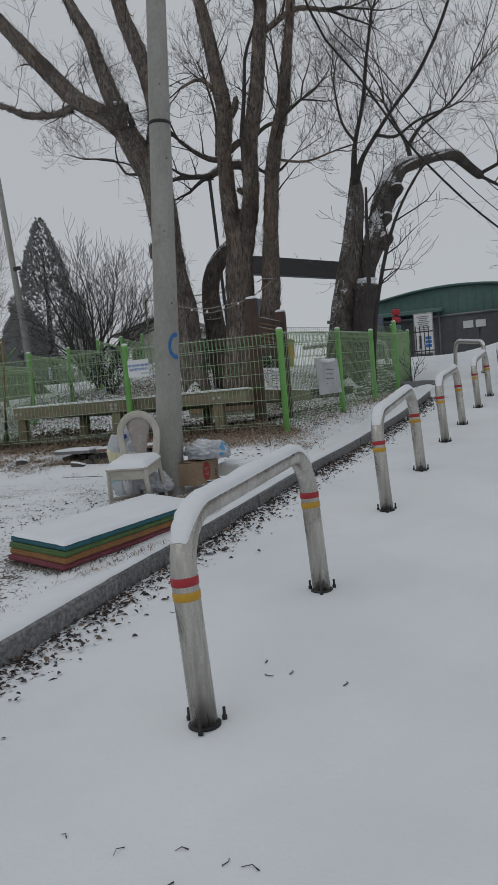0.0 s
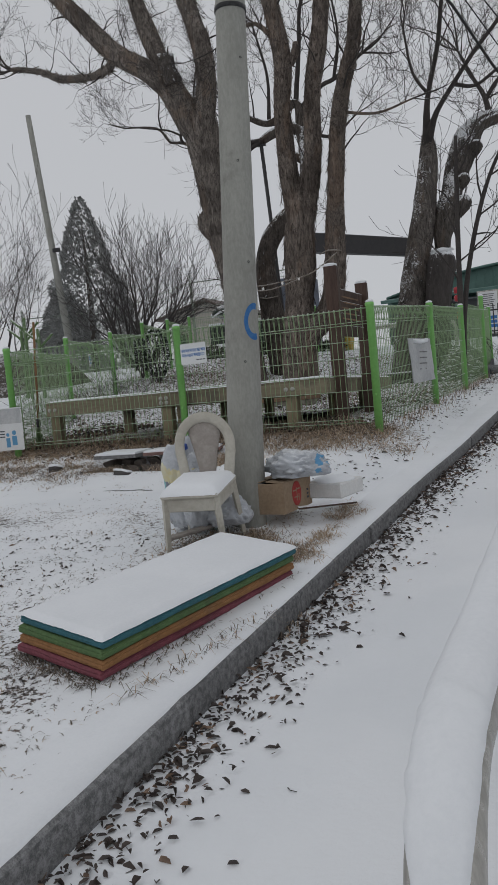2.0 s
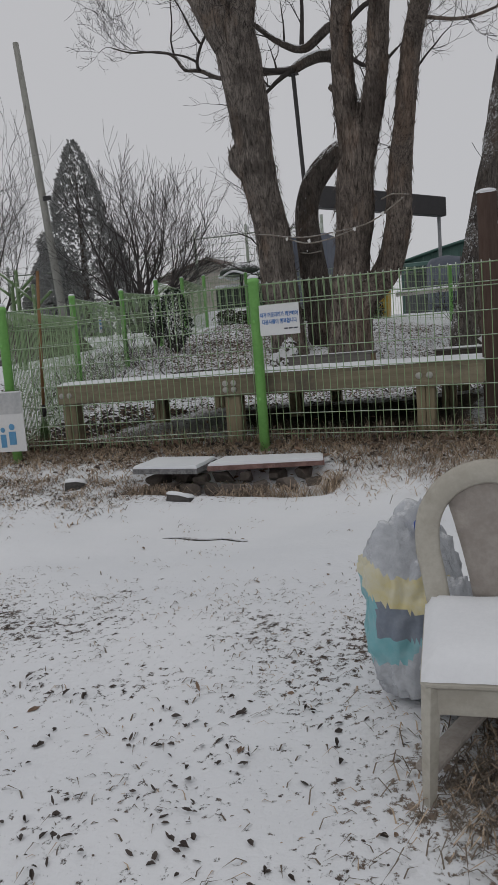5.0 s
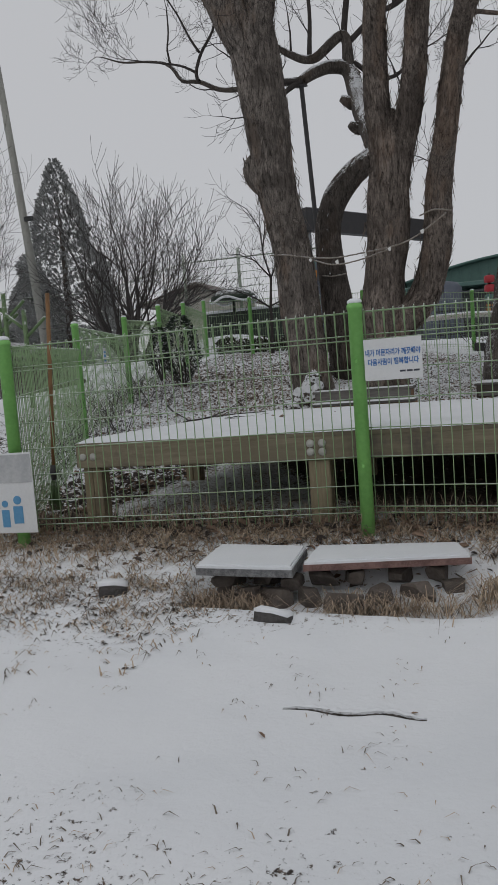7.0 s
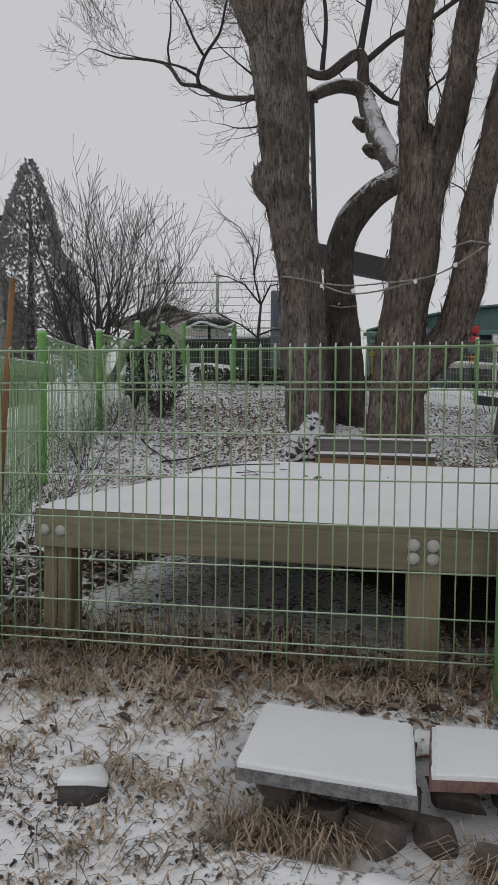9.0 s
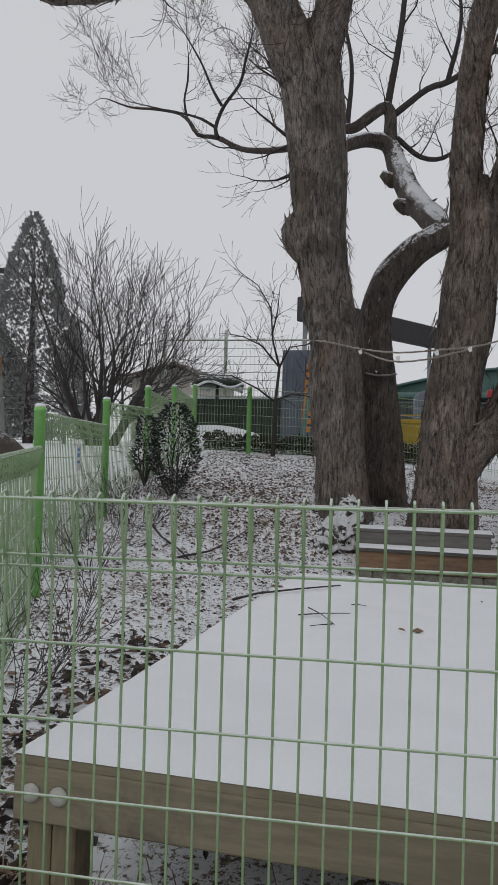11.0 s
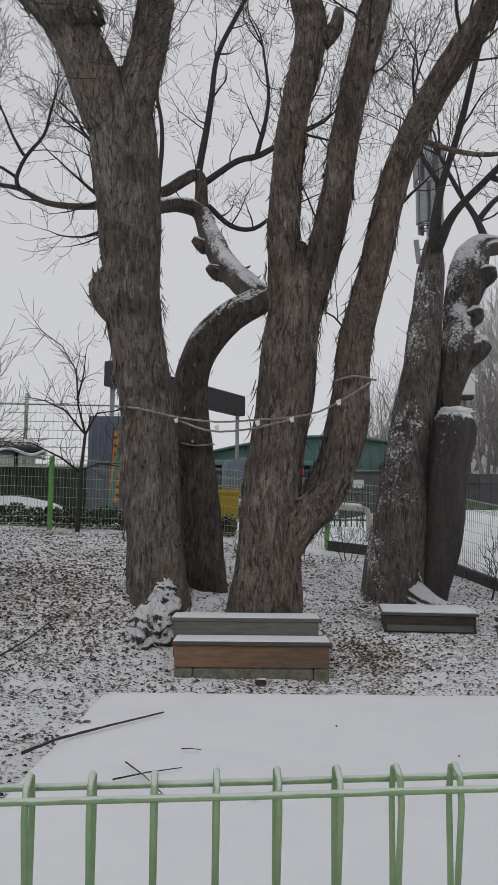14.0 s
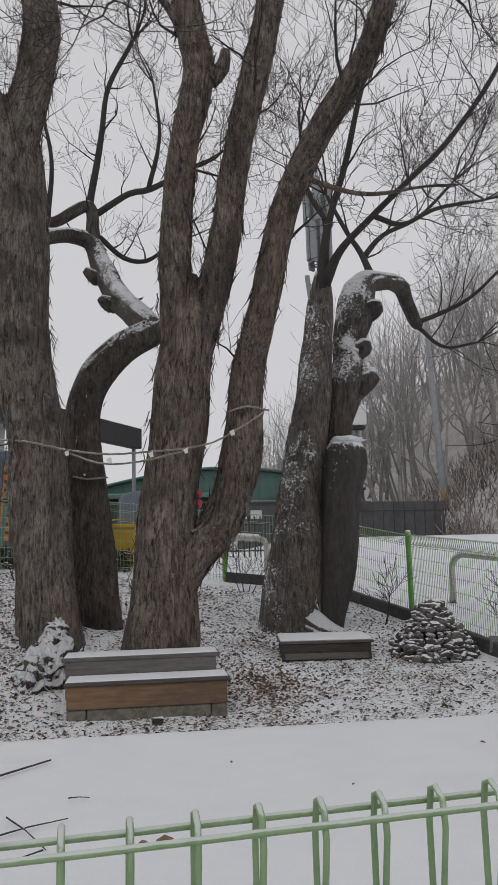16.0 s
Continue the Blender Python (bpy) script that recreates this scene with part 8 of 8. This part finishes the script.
    for _ in range(40):     # dark scraps on the open snow
        x, y = rng.uniform(-4.5, -2.4), rng.uniform(3.6, 7.2)
        leaf_quad(b, rng, x, y, land_z(x, y) + 0.003, rng.uniform(0.015, 0.045), 0.1)
    single("dry_leaf_litter", b, M_LEAF2, label="pale dry leaves lying among the snow", category="leaves", kind="stuff")


scatter_leaves()


def blade(acc, rng, x, y, z, h, lean, w=0.0022, droop=0.3):
    if -5.18 < x < -3.84 and 7.94 < y < 8.37:
        return
    a = rng.uniform(0, 6.283)
    d = Vector((math.cos(a), math.sin(a), 0))
    s = Vector((-d.y, d.x, 0)) * w
    p0 = Vector((x, y, z - 0.01))
    p1 = p0 + Vector((0, 0, h * 0.55)) + d * h * lean * 0.4
    p2 = p0 + Vector((0, 0, h * (0.9 - droop * lean))) + d * h * lean
    acc.add([p0 - s, p0 + s, p1 + s * 0.8, p1 - s * 0.8, p2], [(0, 1, 2, 3), (3, 2, 4)])


def scatter_grass():
    rng = random.Random(19)
    dark, straw = Acc(), Acc()
    for _ in range(2300):     # sparse tufts poking out of the open yard
        cx, cy = rng.uniform(-6.4, -2.3), rng.uniform(2.6, 7.6)
        if noise.noise(Vector((cx * 0.9, cy * 0.9, 5))) < -0.15 and rng.random() < 0.6:
            continue
        if 6.3 + 0.3 * noise.noise(Vector((cx, cy, 3))) < cy and rng.random() < 0.68:
            continue
        if -2.78 < cx < -2.05 and 3.7 < cy < 5.1:
            continue
        for _ in range(rng.randint(2, 9)):
            x, y = cx + rng.gauss(0, 0.035), cy + rng.gauss(0, 0.035)
            blade(dark if rng.random() < 0.65 else straw, rng, x, y, land_z(x, y), rng.uniform(0.012, 0.04), rng.uniform(0.6, 1.8), 0.0018, 0.4)
    for _ in range(520):     # flat blades lying on the snow
        x, y = rng.uniform(-6.0, -2.3), rng.uniform(2.8, 6.4)
        blade(dark, rng, x, y, land_z(x, y) + 0.008, rng.uniform(0.012, 0.03), 2.0, 0.0026, 0.4)
    for _ in range(3000):    # dry grass along the fence
        x = rng.uniform(-7.2, -2.2)
        y = 8.38 + 0.05 * math.sin(x * 3) + rng.gauss(0, 0.15)
        blade(straw if rng.random() < 0.7 else dark, rng, x, y, land_z(x, y), rng.uniform(0.04, 0.15), rng.uniform(0.5, 1.6), 0.002)
    for _ in range(2000):    # brush under and round the deck's front
        x, y = rng.uniform(-6.6, -2.6), 8.52 + abs(rng.gauss(0, 0.16))
        blade(straw if rng.random() < 0.5 else dark, rng, x, y, land_z(x, y), rng.uniform(0.07, 0.24), rng.uniform(0.3, 1.2), 0.002)
    for _ in range(9500):    # matted straw in front of the fence
        x, y = rng.uniform(-7.6, -2.3), 8.6 - abs(rng.gauss(0, 0.36))
        if y < 7.62 - 0.35 * step(-5.2, -6.2, x) and rng.random() < 0.93:
            continue
        if -5.14 < x < -3.86 and 7.86 < y < 8.32:
            continue
        if noise.noise(Vector((x * 7, y * 7, 4))) + 0.9 * (y - 8.1) < -0.12 and rng.random() < 0.85:
            continue
        blade(straw if rng.random() < 0.78 else dark, rng, x, y, land_z(x, y) + 0.006, rng.uniform(0.03, 0.085), rng.uniform(1.0, 2.2), 0.003, 0.4)
    for _ in range(420):     # trodden straw and leaf stalks west of the bench
        cx, cy = rng.uniform(-7.2, -5.0), 7.97 - abs(rng.gauss(0, 0.3))
        for _ in range(rng.randint(4, 12)):
            x, y = cx + rng.gauss(0, 0.04), cy + rng.gauss(0, 0.03)
            blade(straw if rng.random() < 0.55 else dark, rng, x, y, land_z(x, y) + 0.004, rng.uniform(0.02, 0.06), rng.uniform(1.0, 2.2), 0.0028, 0.4)
    for _ in range(2000):    # round the bench stones
        x = rng.uniform(-4.48, -3.75) if rng.random() < 0.72 else rng.uniform(-5.15, -4.8)
        y = 7.90 + 0.12 * (x + 4.5) * (x > -4.5) + rng.gauss(0, 0.035)
        blade(straw if rng.random() < 0.75 else dark, rng, x, y, land_z(x, y), rng.uniform(0.08, 0.2), rng.uniform(0.7, 1.5), 0.002, 0.6)
    for _ in range(700):    # round chair, pole and box
        a, r = rng.uniform(0, 6.283), abs(rng.gauss(0, 0.26))
        x, y = -2.5 + math.cos(a) * r * 1.15, 5.38 + math.sin(a) * r * 1.2
        if math.hypot(x + 2.655, y - 5.736) < 0.11:
            continue
        blade(straw if rng.random() < 0.85 else dark, rng, x, y, land_z(x, y), rng.uniform(0.02, 0.07), rng.uniform(0.9, 2.2), 0.002, 0.5)
    for _ in range(2200):    # rank brown grass under the chair
        a, r = rng.uniform(0, 6.283), abs(rng.gauss(0, 0.15))
        x, y = -2.64 + math.cos(a) * r, 5.24 + math.sin(a) * r * 1.1
        blade(dark if rng.random() < 0.75 else straw, rng, x, y, land_z(x, y), rng.uniform(0.03, 0.085), rng.uniform(0.7, 1.9), 0.002, 0.5)
    for _ in range(58):     # thick tufts from the pole's foot and the box to the kerb
        f = rng.random()
        if f < 0.62:
            g = rng.random()
            cx, cy = -2.20 + 0.05 * g + rng.gauss(0, 0.045), 5.1 + 1.2 * g
        else:
            cx, cy = -2.52 + rng.gauss(0, 0.09), 5.5 + rng.gauss(0, 0.07)
        for _ in range(rng.randint(22, 48)):
            x, y = cx + rng.gauss(0, 0.02), cy + rng.gauss(0, 0.024)
            blade(straw if rng.random() < 0.85 else dark, rng, x, y, land_z(x, y), rng.uniform(0.025, 0.075), rng.uniform(0.7, 2.0), 0.0018, 0.42)
    for _ in range(1500):    # bank of flattened straw by the corner post
        x, y = -2.85 + rng.gauss(0, 0.36), 8.02 + rng.gauss(0, 0.17)
        blade(straw if rng.random() < 0.85 else dark, rng, x, y, land_z(x, y) + 0.004, rng.uniform(0.035, 0.10), rng.uniform(0.8, 2.0), 0.0024, 0.42)
    for _ in range(900):     # dark grass blades round the edges of the mats
        t, side = rng.uniform(-1, 1), rng.random()
        lx, ly = (rng.choice((-1, 1)) * (0.228 + abs(rng.gauss(0, 0.025))), 0.595 * t) if side < 0.6 else (0.228 * t, -0.595 - abs(rng.gauss(0, 0.03)))
        c, s = math.cos(radians(-15.5)), math.sin(radians(-15.5))
        x, y = -2.516 + c * lx - s * ly, 4.486 + s * lx + c * ly
        blade(dark, rng, x, y, land_z(x, y), rng.uniform(0.02, 0.05), rng.uniform(0.8, 2.0), 0.0025, 0.45)
    for _ in range(220):     # under the mat edge along the kerb
        t = rng.random()
        x, y = -2.33 + t * 0.28 + abs(rng.gauss(0, 0.03)), 3.75 + t * 1.05
        blade(straw if rng.random() < 0.4 else dark, rng, x, y, land_z(x, y), rng.uniform(0.03, 0.08), rng.uniform(0.6, 1.8), 0.002, 0.5)
    for _ in range(800):    # foot of the lane fence
        t = rng.random()
        x, y = -2.33 + t * 0.45 + rng.gauss(0.03, 0.07), 8.4 + t * 6
        blade(straw if rng.random() < 0.5 else dark, rng, x, y, land_z(x, y), rng.uniform(0.05, 0.18), rng.uniform(0.4, 1.2), 0.002)
    single("dry_grass", straw, M_STRAW, label="dry straw-coloured winter grass poking through snow", category="grass", kind="stuff")
    single("dead_grass", dark, M_GRASSDARK, label="dark dead grass blades poking through snow", category="grass", kind="stuff")


scatter_grass()


def twig_thing(name, pts, r, label):
    p0 = Vector(pts[0])
    t = thing(name, p0, label=label, category="twig")
    part("stick", Acc().tube([Vector(p) - p0 for p in pts], [r * (1 - 0.5 * i / (len(pts) - 1)) for i in range(len(pts))], 6), M_TWIG, t)
    return t


def build_twigs():
    def on_deck(*pts):
        return [(x, y, DZ + 0.036 - 0.0245 * (y - DY0) + h) for x, y, h in pts]
    twig_thing("twig", on_deck((-6.2, 10.66, -0.02), (-6.106, 10.778, 0), (-5.93, 10.99, 0.006), (-5.745, 11.245, 0.002)), 0.0075, "dark snow-flecked stick lying on the deck")
    twig_thing("twig", on_deck((-5.8, 10.296, 0), (-5.7, 10.36, 0.004), (-5.59, 10.431, 0)), 0.0032, "thin dark twig lying on the deck snow")
    twig_thing("twig", on_deck((-5.787, 10.473, 0.004), (-5.7, 10.31, 0.008), (-5.622, 10.154, 0)), 0.003, "thin dark twig crossing another on the deck")
    twig_thing("twig", on_deck((-5.63, 10.15, 0.002), (-5.67, 10.11, 0.003), (-5.711, 10.082, 0)), 0.0028, "short dark twig on the deck snow")
    twig_thing("twig", on_deck((-5.612, 10.662, 0), (-5.575, 10.645, 0.006), (-5.539, 10.652, 0)), 0.0026, "tiny curled twig on the deck snow")
    rng = random.Random(61)
    for x, y, s in ((-5.26, 10.17, 0.065), (-5.33, 10.13, 0.035), (-6.1, 11.05, 0.05), (-6.03, 11.07, 0.06), (-5.0, 11.0, 0.02), (-4.6, 10.6, 0.02), (-4.9, 10.3, 0.018), (-3.9, 11.1, 0.03)):
        acc = Acc()
        leaf_quad(acc, rng, 0, 0, 0.004, s, 0.25)
        single("fallen_leaf", acc, M_LEAF2, (x, y, DZ + 0.032 - 0.0245 * (y - DY0)), 0, "single dry brown leaf on the deck snow", "leaf", "leaves on the deck")
    for k, (x, y) in enumerate(((-1.24, 1.88), (-1.07, 1.87), (-0.91, 1.89), (-0.81, 1.85), (-0.9, 1.78), (-0.72, 1.85), (-1.04, 2.95), (-0.71, 2.79), (-1.71, 3.56), (-1.01, 2.85), (-0.92, 2.86), (-1.42, 3.14))):
        a, s = rng.uniform(0, 6.28), rng.uniform(0.012, 0.026)
        z = land_z(x, y) + 0.003
        twig_thing("bark_scrap", [(x, y, z), (x + s * math.cos(a), y + s * math.sin(a), z + 0.003), (x + 1.8 * s * math.cos(a + 0.5), y + 1.8 * s * math.sin(a + 0.5), z)], rng.uniform(0.0014, 0.0026), "tiny dark scrap of bark on the snowy lane")
    # sticks in the yard
    twig_thing("fallen_branch", [(x, y, land_z(x, y) + 0.02) for x, y in ((-7.95, 13.9), (-7.74, 13.62), (-7.5, 13.42), (-7.3, 13.15))], 0.012, "long dark fallen branch in the leaf litter")
    twig_thing("fallen_branch", [(x, y, land_z(x, y) + 0.025) for x, y in ((-7.38, 13.1), (-7.26, 13.6), (-7.2, 14.1), (-7.08, 14.65))], 0.011, "dark fallen branch in the leaf litter")
    br = thing("fallen_branch", (-4.44, 6.97, land_z(-4.44, 6.97)), label="thin branch lying half buried under a bumpy ridge of snow", category="branch")
    low, top, rl, rt = [], [], [], []
    for k in range(45):
        f = k / 44
        x, y = -4.44 + 0.46 * f, 6.97 + 0.03 * f + 0.012 * math.sin(f * 11)
        q = noise.noise(Vector((f * 16, 2.0, 0.0)))
        z, taper = land_z(x, y), min(1.0, 6 * f + 0.25, 6 * (1 - f) + 0.25)
        low.append((x, y - 0.007 + 0.003 * q, z + 0.001))
        top.append((x, y + 0.003, z + 0.001 + 0.002 * q))
        rl.append((0.0075 + 0.004 * q) * taper)
        rt.append((0.011 + 0.006 * noise.noise(Vector((f * 22, 7.0, 0.0)))) * taper)
    part("stick", Acc().tube(low, rl, 7, True, 0.5), M_BARK_LADEN, br, world=True)
    part("snow_ridge", Acc().tube(top, rt, 8, True, 0.5), M_SNOW, br, "bumpy ridge of snow along the branch", world=True)


build_twigs()


# ---- kerb stones ----
def build_kerb():
    kerb = thing("kerb", (kerb_x(4), 4.0, road_z(4)), label="line of grey granite kerb stones topped with snow", category="kerb", kind="structure")
    off = kerb.matrix_basis.translation
    y = -1.095
    joints = []
    while y < 14.6:
        joints.append(y)
        y += 0.985
    rng = random.Random(3)
    for ya, yb in zip(joints, joints[1:]):
        acc = Acc()
        za, zb = road_z(ya) + kerb_h(ya), road_z(yb) + kerb_h(yb)
        a = Vector((kerb_x(ya), ya + 0.004, za))
        b = Vector((kerb_x(yb), yb - 0.004, zb))
        t = (b - a).normalized()
        s = Vector((t.y, -t.x, 0)).normalized()
        dx = rng.uniform(-0.006, 0.006)
        prof = [(0.015, -0.2), (0.012, -0.012), (0.0, 0.0), (-0.17, 0.0), (-0.18, -0.012), (-0.18, -0.2)]
        nseg = 8
        verts = []
        for i in range(nseg + 1):
            p = a.lerp(b, i / nseg)
            for u, z in prof:
                j = 0.0025 * noise.noise(Vector((p.y * 14, u * 20, z * 15)))
                verts.append(p + s * (u + dx + j) + Vector((0, 0, z)) - off)
        m = len(prof)
        faces = [(i * m + j, i * m + (j + 1) % m, (i + 1) * m + (j + 1) % m, (i + 1) * m + j) for i in range(nseg) for j in range(m)]
        faces += [tuple(reversed(range(m))), tuple(range(nseg * m, nseg * m + m))]
        part("kerb_stone", acc.add(verts, faces), M_GRANITE, kerb)
    # curved end of the kerb
    acc = Acc()
    pts = []
    for i in range(9):
        f = i / 8 * math.pi * 0.62
        pts.append(Vector((kerb_x(14.55) - 0.35 * (1 - math.cos(f)) - 0.0, 14.55 + 0.55 * math.sin(f), road_z(14.6 + 0.4 * math.sin(f)) + 0.08)) - off)
    pts.append(Vector((-1.95, 15.15, road_z(15) + 0.1)) - off)
    acc.tube(pts, 0.09, 8)
    part("kerb_stone", acc, M_GRANITE, kerb)
    # snow along the top
    cap, verts = Acc(), []
    ys = span(-1.1, 14.5, 0.05)
    for y in ys:
        x, z = kerb_x(y), road_z(y) + kerb_h(y)
        w = 0.004 * noise.noise(Vector((y * 8, 0, 0)))
        for u, dz in ((0.002 + w, -0.001), (-0.006 + w, 0.011), (-0.08, 0.016), (-0.17, 0.014), (-0.25, 0.002)):
            verts.append((x + u - off.x, y - off.y, z + dz - off.z))
    faces = [(i * 5 + j, i * 5 + j + 1, (i + 1) * 5 + j + 1, (i + 1) * 5 + j) for i in range(len(ys) - 1) for j in range(4)]
    part("snow_cap", cap.add(verts, faces, True), M_SNOW, kerb, "smooth line of snow on the kerb")


build_kerb()
